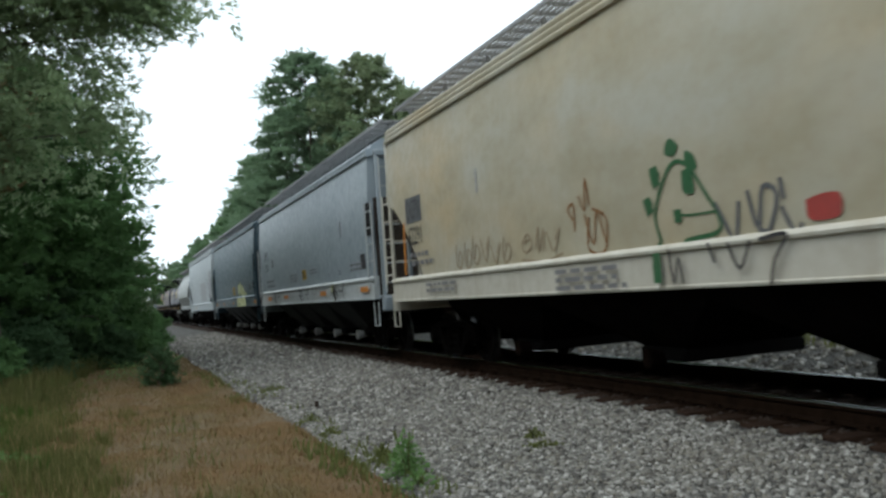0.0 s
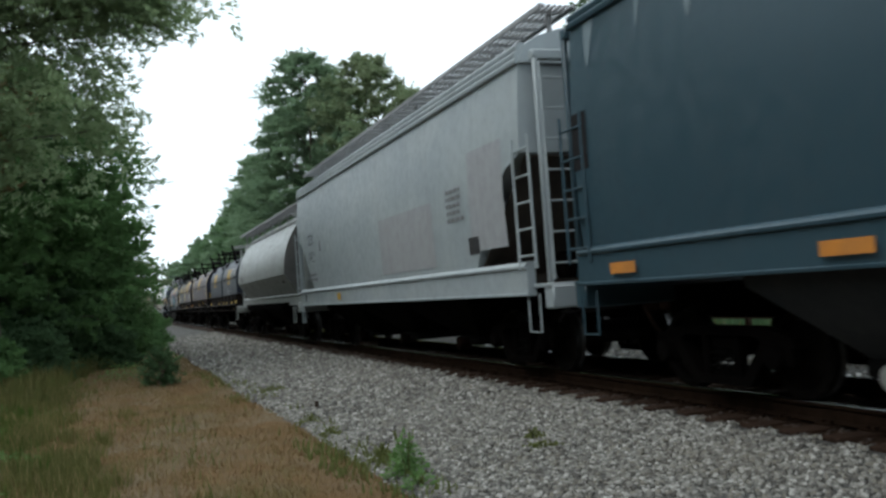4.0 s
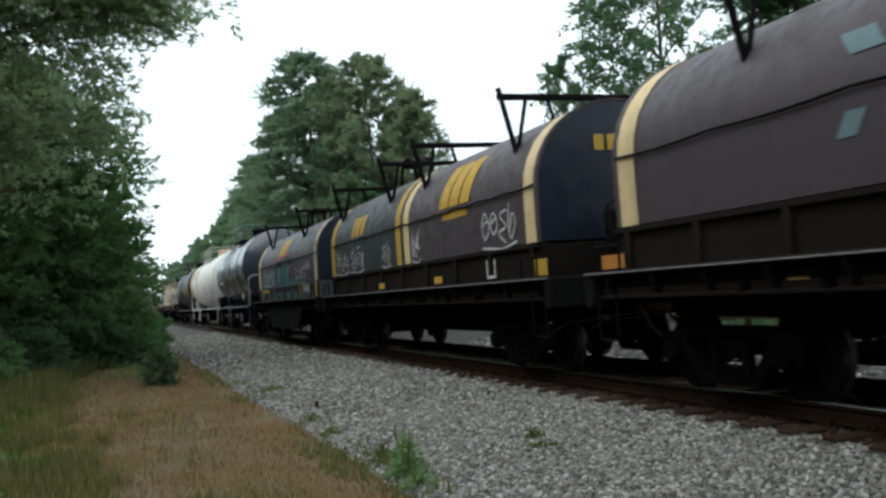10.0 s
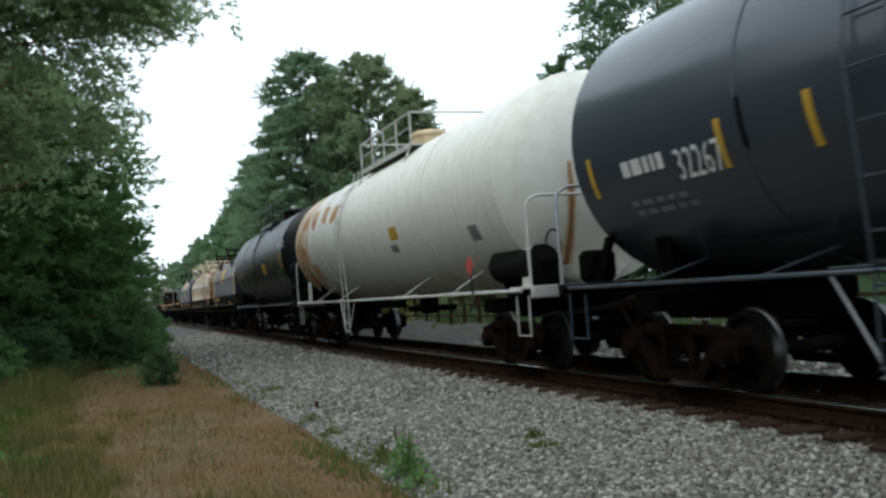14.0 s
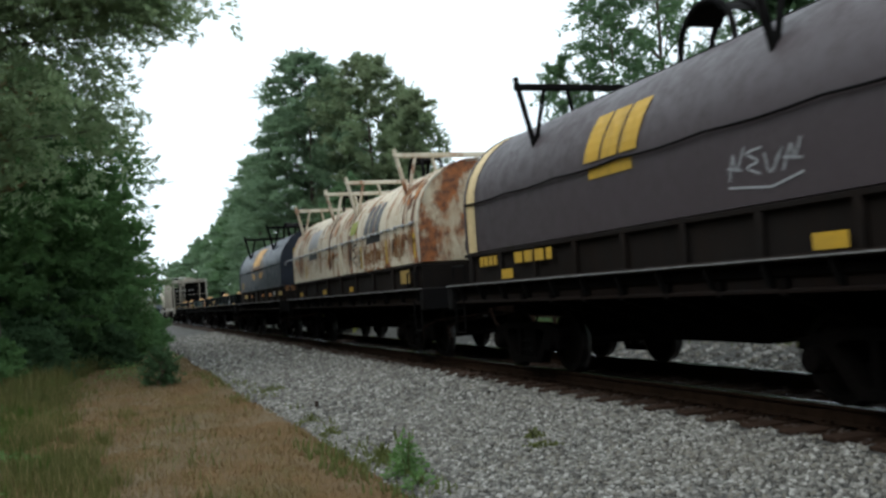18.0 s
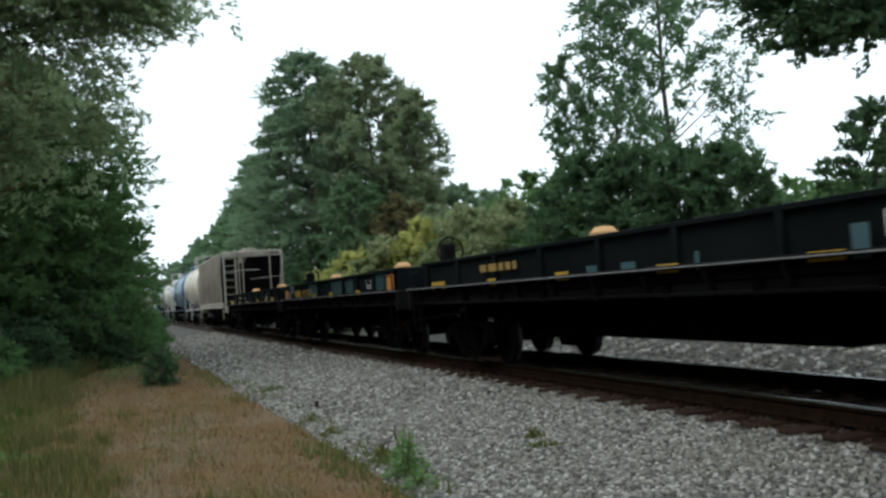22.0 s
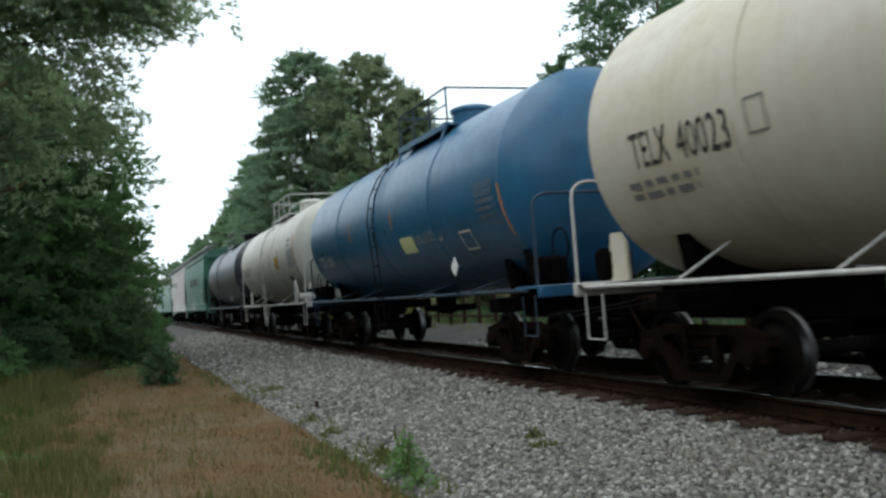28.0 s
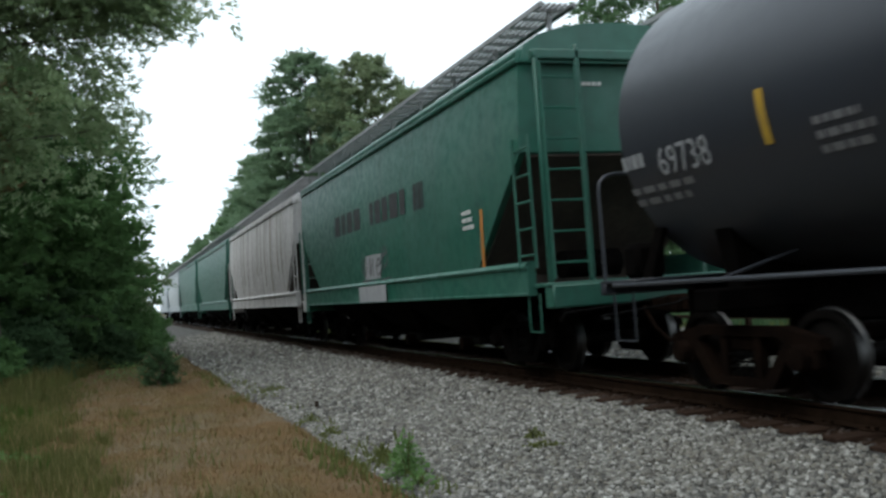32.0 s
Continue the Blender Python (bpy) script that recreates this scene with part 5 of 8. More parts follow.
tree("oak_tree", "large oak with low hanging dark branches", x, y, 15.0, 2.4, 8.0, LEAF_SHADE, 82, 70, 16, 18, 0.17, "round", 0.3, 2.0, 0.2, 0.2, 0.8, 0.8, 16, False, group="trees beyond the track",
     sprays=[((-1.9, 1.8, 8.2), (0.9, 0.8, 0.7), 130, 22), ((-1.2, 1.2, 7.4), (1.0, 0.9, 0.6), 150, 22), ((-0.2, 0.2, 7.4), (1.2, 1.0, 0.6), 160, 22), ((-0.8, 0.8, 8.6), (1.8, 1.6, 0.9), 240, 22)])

# the wood on the near side
tree("tree", "tall leaning tree with feathery overhanging branches", -4.6, 24.5, 14.5, 3.6, 5.2, LEAF_NEAR_OLIVE, 90, 140, 20, 20, 0.14, "full", 0.22, 2.4, 0.2, 0.25, 0.8, 0.9, 14, False, group="trees of the near wood",
     sprays=[((2.6, 0, 9.9), (3.0, 1.6, 1.0), 620, 22), ((4.6, -0.2, 9.8), (1.9, 1.2, 0.8), 420, 22), ((5.9, -0.2, 9.5), (1.2, 1.0, 0.7), 150, 18), ((2.2, 0.3, 11.2), (3.2, 2.0, 1.5), 480, 22), ((4.4, 0.2, 10.8), (2.8, 1.6, 1.0), 330, 22),
             ((5.2, 0.1, 8.9), (1.4, 0.8, 0.5), 70, 14), ((3.6, 0.3, 8.6), (1.2, 0.9, 1.2), 130, 16), ((4.2, 0.2, 7.4), (1.0, 0.8, 1.4), 150, 16), ((4.6, 0.2, 6.4), (0.8, 0.8, 1.0), 90, 16), ((1.6, 0.3, 7.2), (2.4, 1.2, 2.8), 450, 22)])
LEAF_RUSSET = foliage("leaf_russet", (0.24, 0.19, 0.10), (0.36, 0.27, 0.15), (0.20, 0.20, 0.09))
tree("tree", "slender tree with yellowing brown leaves at the wood's edge", -2.75, 25.2, 8.4, 0.9, 5.0, LEAF_RUSSET, 102, 30, 8, 12, 0.15, "round", 0.08, 2.0, 0.4, 0.2, 0.9, 0.5, 8, True, group="trees of the near wood")
EDGE, TALL = "dense dark green cedar at the wood's edge", "tall dark tree that fills out the wood"
for (x, y, h, rad, low, mat, seed, boughs, leaf, lb, line) in [
    (-2.5, 33.0, 10.2, 4.1, 0.3, LEAF_NEAR, 91, 240, 0.16, EDGE, "full"),
    (-1.5, 35.5, 6.9, 2.7, 0.3, LEAF_NEAR, 92, 110, 0.15, EDGE, "round"),
    (-1.2, 42.0, 6.8, 2.8, 0.3, LEAF_OAK, 93, 110, 0.2, "olive green tree at the wood's edge", "round"),
    (-1.7, 52.0, 7.2, 2.9, 0.3, LEAF_OAK, 94, 70, 0.3, "dense green tree at the wood's edge", "full"),
    (-1.2, 72.0, 7.4, 2.9, 0.3, LEAF_DARK, 95, 50, 0.45, "dense green tree at the wood's edge", "full"),
    (-0.7, 95.0, 7.4, 3.0, 0.3, LEAF_DARK, 96, 50, 0.5, "dense green tree at the wood's edge", "full"),
    (-5.4, 28.5, 13.5, 3.8, 0.6, LEAF_NEAR, 99, 190, 0.18, "tall tree with drooping green branches at the wood's edge", "full"),
    (-7.0, 38.0, 14.0, 4.6, 0.4, LEAF_DARK, 97, 80, 0.4, TALL, "full"),
    (-9.0, 28.0, 13.0, 4.4, 0.4, LEAF_DARK, 98, 80, 0.4, TALL, "full"),
    (-4.4, 42.0, 11.0, 3.4, 0.4, LEAF_DARK, 101, 80, 0.36, TALL, "round"),
]:
    tree("cedar_tree" if lb is EDGE else "tree", lb, x, y, h, rad, low, mat, seed, boughs, 18, 16, leaf * 1.07, line, 0.2, 2.2, 0.2, 0.15, 0.75, 0.8, 10, group="trees of the near wood")
# unseen trees added beside and behind the standing place, to hold off low sky
for i in range(13):
    tree("tree", TALL, -9.0 - 1.6 * (i % 2), 21.0 - 5.2 * i, 8.0 + (i * 7) % 4 * 0.6, 4.0, 0.3, LEAF_DARK, 200 + i, 60, 10, 9, 0.65, "full", 0.22, 1.8, twig=1.3, limbs=4, group="trees of the near wood")
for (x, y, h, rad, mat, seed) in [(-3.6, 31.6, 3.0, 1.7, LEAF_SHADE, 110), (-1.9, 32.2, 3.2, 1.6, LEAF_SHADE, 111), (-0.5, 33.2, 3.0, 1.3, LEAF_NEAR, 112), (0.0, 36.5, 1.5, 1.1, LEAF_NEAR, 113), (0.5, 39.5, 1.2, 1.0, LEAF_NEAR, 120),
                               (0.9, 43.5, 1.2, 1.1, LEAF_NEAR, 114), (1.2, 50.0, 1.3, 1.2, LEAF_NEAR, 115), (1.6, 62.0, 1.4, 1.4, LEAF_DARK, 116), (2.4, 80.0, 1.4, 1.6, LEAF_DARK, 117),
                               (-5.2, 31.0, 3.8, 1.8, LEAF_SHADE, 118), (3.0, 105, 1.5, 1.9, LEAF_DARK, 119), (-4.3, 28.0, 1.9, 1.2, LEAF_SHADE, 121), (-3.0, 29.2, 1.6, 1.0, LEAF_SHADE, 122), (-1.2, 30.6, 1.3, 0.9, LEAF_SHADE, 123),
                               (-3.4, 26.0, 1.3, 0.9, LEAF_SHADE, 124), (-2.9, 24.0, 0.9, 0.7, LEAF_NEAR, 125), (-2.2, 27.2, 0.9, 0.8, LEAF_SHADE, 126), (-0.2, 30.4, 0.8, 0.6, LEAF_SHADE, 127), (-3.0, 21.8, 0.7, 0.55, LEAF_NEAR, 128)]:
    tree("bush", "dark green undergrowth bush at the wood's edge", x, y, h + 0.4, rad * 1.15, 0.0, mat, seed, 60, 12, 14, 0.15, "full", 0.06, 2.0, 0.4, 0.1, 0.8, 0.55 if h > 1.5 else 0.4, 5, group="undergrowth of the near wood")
tree("small_cedar", "small dark green cedar seedling in dry grass", 1.0, 21.4, 0.85, 0.42, 0.05, LEAF_SHADE, 130, 34, 8, 10, 0.09, "full", 0.025, 3.4, 0.9, 0.1, 1.0, 0.22, 8, True, z0=-0.42)


def grass(name, label, n, place, h0, h1, mat, seed, width=0.012, short=False):
    """Bent blades in one mesh."""
    rng = np.random.default_rng(seed)
    v, f = [], []
    for i in range(n):
        x, y = place(rng)
        z = max(ground_height(x, y), ballast_height(x) if 2.3 < x < 12.3 else -9) - 0.02
        h = rng.uniform(h0, h1)
        a = rng.uniform(0, 6.28)
        lean = rng.uniform(0.1, 0.55) * h
        w = width * rng.uniform(0.7, 1.5)
        dx, dy, ex, ey = math.cos(a) * lean, math.sin(a) * lean, -math.sin(a) * w, math.cos(a) * w
        k = len(v)
        if short:
            v += [(x - ex, y - ey, z), (x + ex, y + ey, z), (x + dx, y + dy, z + h)]
            f.append((k, k + 1, k + 2))
            continue
        v += [(x - ex, y - ey, z), (x + ex, y + ey, z), (x + dx * 0.4 + ex * 0.7, y + dy * 0.4 + ey * 0.7, z + h * 0.6), (x + dx * 0.4 - ex * 0.7, y + dy * 0.4 - ey * 0.7, z + h * 0.6), (x + dx, y + dy, z + h)]
        f += [(k, k + 1, k + 2), (k, k + 2, k + 3), (k + 3, k + 2, k + 4)]
    me = raw_mesh(name, np.array(v), np.array(f))
    me.materials.append(mat)
    return tagged(new(name, me), label, "grass", kind="stuff")


def strip_place(x0, x1, y0, y1, edge=0.0):
    def pick(rng):
        while True:
            x, y = rng.uniform(x0, x1), y0 + (y1 - y0) * rng.uniform(0, 1) ** 1.4
            if noise.noise(Vector((x * 0.8, y * 0.5, 9.0))) > edge - rng.uniform(0, 0.6):
                return x, y
    return pick


def green_place(r):
    """Denser towards the wood, in patches."""
    while True:
        x, y = r.uniform(-5.5, 1.9), 7 + 25 * r.uniform(0, 1) ** 1.3
        p = 1 / (1 + math.exp((x + 1.35 + 0.03 * (y - 12)) / 0.35)) + 0.28 * max(0, noise.noise(Vector((x * 0.7, y * 0.35, 4.0))) - 0.05)
        if r.uniform() < p:
            return x, y


def edge_place(r):
    """Along the foot of the wood and down its sloping edge."""
    while True:
        x, y = r.uniform(-5.0, 0.4), r.uniform(14.0, 33.0)
        if x < -0.4 - 0.085 * abs(y - 31) - 0.5 * r.uniform(0, 1) + 0.5 * noise.noise(Vector((x * 0.9, y * 0.5, 6.0))):
            return x, y


def lush_place(r):
    """Uneven tufts that thin out away from the wood."""
    while True:
        x, y = r.uniform(-3.2, 0.3), r.uniform(7.5, 20.0)
        k = (-1.15 - 0.05 * (y - 9) - x) / 1.1 + 1.3 * noise.noise(Vector((x * 1.6, y * 0.8, 8.0))) + 0.8 * noise.noise(Vector((x * 5, y * 3, 2.0)))
        if r.uniform(0, 1) < k:
            return x, y


def verge_place(r):
    """Between the trodden strip and the lush grass, in loose tufts."""
    while True:
        x, y = r.uniform(-3.4, 1.2), r.uniform(7.0, 24.0)
        k = 0.55 - abs(x + 1.2 + 0.05 * (y - 12)) / 1.5 + 1.5 * noise.noise(Vector((x * 1.1, y * 0.6, 14.0))) + 0.7 * noise.noise(Vector((x * 4, y * 2.5, 3.0)))
        if r.uniform(0, 1) < k:
            return x, y


grass("dry_grass", "short dry reddish brown grass beside the ballast", 90000, strip_place(-4.2, 2.3, 6.4, 34.0, -0.2), 0.03, 0.085, GRASS_DRY, 140, 0.005, True)
grass("near_grass", "short dry grass round the standing place", 5000, lambda r: (r.uniform(-5.0, 2.2), r.uniform(-6.0, 6.2)), 0.04, 0.15, GRASS_DRY, 147, 0.010)
grass("straw_grass", "pale straw stalks among the dry grass", 7000, strip_place(-4.2, 1.8, 6.5, 32.0, 0.25), 0.05, 0.16, GRASS_STRAW, 146, 0.004, True)
grass("edge_grass", "olive and straw coloured tall weeds along the wood", 16000, edge_place, 0.12, 0.5, GRASS_OLIVE, 141, 0.012)
grass("edge_stalks", "dry straw stalks along the wood", 1400, edge_place, 0.25, 0.6, GRASS_STRAW, 148, 0.006)
grass("green_weeds", "green weeds mixed into the dry grass", 16000, green_place, 0.04, 0.2, GRASS_GREEN, 142, 0.008)
grass("lush_grass", "lush dark green grass near the wood", 7000, lush_place, 0.05, 0.30, GRASS_LUSH, 149, 0.010)
grass("verge_grass", "olive and gold tufts thinning out into the dry grass", 13000, verge_place, 0.05, 0.24, GRASS_OLIVE, 150, 0.008)
grass("verge_stalks", "golden straw stalks among the tufts", 4500, verge_place, 0.06, 0.26, GRASS_STRAW, 151, 0.005)
grass("edge_weeds", "sparse green weeds along the ballast edge", 1100, strip_place(1.8, 2.6, 7.0, 24.0, 0.4), 0.04, 0.16, GRASS_GREEN, 143, 0.010)


def weed(x, y, h, rad, n, seed, label):
    rng = np.random.default_rng(seed)
    z = max(ground_height(x, y), ballast_height(x) if x > 2.3 else -9)
    t = thing("weed", label, "weed", "weeds on the ballast", (x, y, z - 0.02))
    p = rng.normal(size=(n, 3)) * np.array([rad * 0.5, rad * 0.5, 0])
    p[:, 2] = np.abs(rng.uniform(0, h, n)) * np.exp(-(p[:, 0] ** 2 + p[:, 1] ** 2) / (rad * rad))
    me = leaf_mesh("leaves", p, 0.055, seed, 2.8)
    me.materials.append(GRASS_GREEN if seed % 2 else LEAF_GREEN)
    part("leaves", me, None, t)
    for i in range(4):
        a = rng.uniform(0, 6.28)
        part("stem", Shape().tube([(0, 0, 0), (0.3 * rad * math.cos(a), 0.3 * rad * math.sin(a), h * 0.6), (0.6 * rad * math.cos(a), 0.6 * rad * math.sin(a), h)], 0.006, 4), GRASS_GREEN, t)


weed(2.44, 8.1, 0.42, 0.18, 560, 150, "bushy green weed at the ballast's edge")
weed(2.42, 8.9, 0.2, 0.14, 160, 171, "low green weed at the ballast's edge")
weed(2.38, 7.6, 0.16, 0.18, 160, 152, "low green weed at the ballast's edge")
weed(3.80, 8.1, 0.08, 0.24, 200, 153, "flat green weed spreading on the ballast")
weed(3.98, 8.6, 0.12, 0.13, 90, 159, "thin green weed on the ballast")
weed(2.4, 11.0, 0.14, 0.16, 120, 155, "low green weed at the ballast's edge")
weed(2.42, 12.4, 0.14, 0.18, 120, 173, "low green weed at the ballast's edge")
for i, (x, y, h2) in enumerate(((-1.6, 9.2, 0.3), (-2.1, 10.6, 0.35), (-1.3, 11.5, 0.2), (-2.6, 12.4, 0.45), (-1.9, 13.8, 0.3), (-3.1, 15.5, 0.5), (-2.2, 17.2, 0.35), (-3.6, 18.5, 0.6), (-2.6, 20.5, 0.5), (-1.2, 22.5, 0.4), (0.2, 25.0, 0.45), (-3.9, 23.0, 0.7), (-2.0, 26.5, 0.6), (-0.6, 28.0, 0.6))):
    weed(x, y, h2, 0.45 + h2 * 0.4, 420, 160 + i, "leafy green weed in the dry grass near the wood")
weed(2.7, 17.0, 0.18, 0.25, 160, 157, "low green weed at the ballast's edge")
stub = thing("stake_stub", "short dark wooden stake in the ballast edge", "stake", "", (2.8, 13.8, ballast_height(2.8)))
part("stake", Shape().tube([(0, 0, -0.1), (0.01, 0, 0.1)], 0.035, 7, 0.8), TIE_WOOD, stub)


# ---- wooden fence beyond the track ----
def build_fence():
    fence = thing("fence", "weathered dark wooden post and rail fence beyond the track", "fence", "", (11.3, 0, 0.0))
    for i in range(44):
        y = 5 + 1.36 * i
        part("post", Shape().box(-0.05, 0.05, y - 0.05, y + 0.05, -0.15, 1.15, 0.012), TIE_WOOD, fence)
    for z in (0.35, 0.72, 1.08):
        part("fence_rail", Shape().box(-0.09, -0.05, 4.5, 64.5, z - 0.035, z + 0.035, 0.008), TIE_WOOD, fence)


build_fence()
grass("field_grass", "tall green grass and weeds beyond the fence", 12000, strip_place(11.7, 21.0, 8.0, 42.0, 0.0), 0.3, 0.95, LEAF_SHADE, 144, 0.02)
grass("bank_weeds", "sparse weeds on the far ballast bank", 1500, strip_place(10.2, 12.4, 8.0, 40.0, 0.35), 0.1, 0.4, GRASS_GREEN, 145, 0.016)


# ---- the train, from its front to its rear ----
P_TAN = paint("tan_paint", (0.42, 0.38, 0.275), 0.45, 0.22, (0.31, 0.22, 0.12), streak=0.12, tints=(((0.44, 0.345, 0.20), 0.28), ((0.40, 0.40, 0.34), 0.4), ((0.33, 0.30, 0.21), 0.75)))
P_TAN_SILL = paint("tan_sill_paint", (0.47, 0.455, 0.39), 0.45, 0.3, (0.24, 0.18, 0.10))
P_GREY = paint("grey_paint", (0.25, 0.295, 0.325), 0.30, 0.12, (0.12, 0.12, 0.12), tints=(((0.21, 0.255, 0.28), 0.35), ((0.28, 0.325, 0.35), 0.6)))
P_TEAL = paint("blue_grey_paint", (0.026, 0.056, 0.074), 0.30, 0.10, (0.05, 0.065, 0.07))
P_LIGHT = paint("light_grey_paint", (0.29, 0.33, 0.345), 0.34, 0.15, (0.14, 0.13, 0.12), tints=(((0.25, 0.285, 0.30), 0.35), ((0.32, 0.355, 0.36), 0.6)))
P_ROUND = paint("warm_grey_paint", (0.25, 0.27, 0.262), 0.34, 0.22, (0.12, 0.10, 0.08), tints=(((0.20, 0.205, 0.185), 0.45), ((0.28, 0.30, 0.295), 0.7)))
P_NAVY = paint("navy_paint", (0.006, 0.010, 0.020), 0.36, 0.10, (0.018, 0.02, 0.024), spec=0.32)
P_BROWN = paint("dark_brown_paint", (0.048, 0.036, 0.040), 0.45, 0.2, (0.035, 0.03, 0.028), spec=0.35)
P_GREENBLACK = paint("green_black_paint", (0.014, 0.020, 0.021), 0.45, 0.2, (0.03, 0.028, 0.022), spec=0.35)
P_SLATE = paint("slate_paint", (0.045, 0.050, 0.060), 0.45, 0.2, (0.05, 0.045, 0.04), spec=0.35)
P_RUSTWHITE = paint("rusted_white_paint", (0.56, 0.51, 0.40), 0.6, 0.42, (0.27, 0.16, 0.07), 1.0, 0.525, streak=0.5)
P_RUSTEND = paint("rust_eaten_white_paint", (0.56, 0.48, 0.34), 0.65, 0.5, (0.26, 0.13, 0.05), 1.0, 0.455, streak=0.7)
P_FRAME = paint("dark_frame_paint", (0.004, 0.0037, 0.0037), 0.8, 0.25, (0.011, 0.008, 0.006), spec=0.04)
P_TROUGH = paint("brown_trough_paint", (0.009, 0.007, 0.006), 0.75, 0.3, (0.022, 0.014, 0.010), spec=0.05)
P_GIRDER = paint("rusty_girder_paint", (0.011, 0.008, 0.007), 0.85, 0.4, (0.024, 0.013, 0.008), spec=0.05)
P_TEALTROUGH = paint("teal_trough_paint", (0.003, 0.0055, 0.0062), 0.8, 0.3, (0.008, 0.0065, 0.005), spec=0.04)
P_BLACKTANK = paint("black_tank_paint", (0.005, 0.0055, 0.007), 0.38, 0.06, (0.02, 0.02, 0.02), spec=0.22, wear=0.1, wave=0.006)
P_GREYTANK = paint("slate_tank_paint", (0.034, 0.043, 0.054), 0.20, 0.06, (0.03, 0.034, 0.038), spec=0.5, wear=0.1, wave=0.006)
P_WHITETANK = paint("white_tank_paint", (0.62, 0.62, 0.57), 0.42, 0.22, (0.26, 0.20, 0.13), 0.35, 0.68)
P_RUSTPATCH = paint("orange_rust", (0.42, 0.17, 0.06), 0.8, 0.3, (0.20, 0.08, 0.03))
P_BEIGE = paint("beige_tank_paint", (0.50, 0.465, 0.37), 0.38, 0.2, (0.24, 0.17, 0.10), tints=(((0.45, 0.39, 0.28), 0.4), ((0.52, 0.495, 0.415), 0.6)))
P_BLUE = paint("blue_tank_paint", (0.014, 0.092, 0.185), 0.28, 0.25, (0.012, 0.02, 0.035), 0.15, 0.68, tints=(((0.010, 0.065, 0.135), 0.5), ((0.022, 0.11, 0.20), 0.8)), wear=0.12, wave=0.008)
P_BLUEDARK = paint("dark_blue_pipe_paint", (0.010, 0.026, 0.05), 0.5, 0.3, (0.02, 0.02, 0.02))
P_CREAMTANK = paint("cream_tank_paint", (0.50, 0.49, 0.44), 0.42, 0.22, (0.24, 0.22, 0.18))
P_DARKTANK = paint("charcoal_tank_paint", (0.027, 0.030, 0.038), 0.32, 0.12, (0.035, 0.036, 0.04), spec=0.4, wear=0.12, wave=0.008)
P_GREEN = paint("green_paint", (0.010, 0.098, 0.064), 0.36, 0.35, (0.022, 0.036, 0.03), 0.25, 0.66, tints=(((0.016, 0.075, 0.055), 0.4), ((0.035, 0.115, 0.085), 0.7)))
P_STRIPEWHITE = paint("streaked_white_paint", (0.50, 0.485, 0.475), 0.5, 0.45, (0.13, 0.105, 0.09), streak=0.8)
P_PANEL = paint("weathered_grey_paint", (0.31, 0.295, 0.25), 0.6, 0.45, (0.13, 0.095, 0.065), 0.8, 0.62, streak=0.7, tints=(((0.25, 0.22, 0.17), 0.6),))
P_FADED = paint("faded_grey_patch", (0.30, 0.31, 0.32), 0.5, 0.2)
FADED_YELLOW = paint("faded_yellow", (0.28, 0.18, 0.04), 0.6, 0.3)
P_RUSTSTAIN = paint("rust_stained_white", (0.52, 0.41, 0.26), 0.55, 0.35, (0.30, 0.15, 0.06), 0.8, 0.55)
PALE_TEAL = paint("pale_teal_mark", (0.10, 0.17, 0.18), 0.6, 0.3)
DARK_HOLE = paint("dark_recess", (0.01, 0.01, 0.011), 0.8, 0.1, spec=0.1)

PALE_SILL = paint("pale_sill_paint", (0.40, 0.43, 0.43), 0.42, 0.25, (0.16, 0.15, 0.14))
BROWN_FAINT = paint("worn_brown_spray", (0.29, 0.225, 0.145), 0.6, 0.3)
# tan hopper
car, body, surf, H = hopper(1.2, 18.2, "tan covered hopper car with graffiti and a pale sill", P_TAN, P_TAN_SILL, True, 3, chord_rows=3, end_mat=P_TAN_SILL, curve=1.7)
sill = lambda z: -1.655
draw(body, -1.15, 2.46, 1.2, 0.98, [[(0.15, 0.1), (0.1, 0.35), (0.22, 0.62), (0.42, 0.85), (0.62, 0.80), (0.82, 0.5), (0.95, 0.25), (0.9, 0.12), (0.5, 0.08), (0.48, 0.0)], [(0.1, 0.1), (0.2, -0.02), (0.3, 0.05)]], 0.045, surf, GREEN_SPRAY, label="dark green sprayed outline")
draw(body, -1.15, 2.5, 1.2, 0.98, [[(0.38, 0.9), (0.42, 1.0), (0.5, 0.92)], [(0.2, 0.7), (0.14, 0.8), (0.18, 0.62)], [(0.05, 0.42), (0.0, 0.5), (0.04, 0.36)], [(0.6, 0.84), (0.68, 0.8), (0.7, 0.7)]], 0.13, surf, GREEN_SPRAY)
draw(body, -2.25, 2.0, 1.1, 0.52, [[(0.0, 0.75), (0.12, 0.3), (0.2, 0.0), (0.26, 0.35), (0.3, 0.7)], [(0.42, 0.85), (0.5, 0.2), (0.6, 0.85), (0.75, 0.7), (0.62, 0.15), (0.5, 0.2)], [(0.8, 0.95), (0.82, 0.6)], [(0.78, 0.5), (0.9, 0.05), (0.98, 0.2)]], 0.05, surf, GREY_SPRAY)
blob(body, [(-3.4, 1.76), (-3.6, 1.79), (-3.76, 1.77), (-3.77, 1.66), (-3.7, 1.59), (-3.42, 1.6)], surf, RED_MARK, 0.011)
draw(body, -3.42, 1.75, 0.34, 0.14, [[(0.05, 0.5), (0.2, 0.9), (0.3, 0.4)], [(0.45, 0.9), (0.6, 0.3), (0.75, 0.8)], [(0.1, 0.1), (0.9, 0.2)]], 0.028, surf, P_FADED)
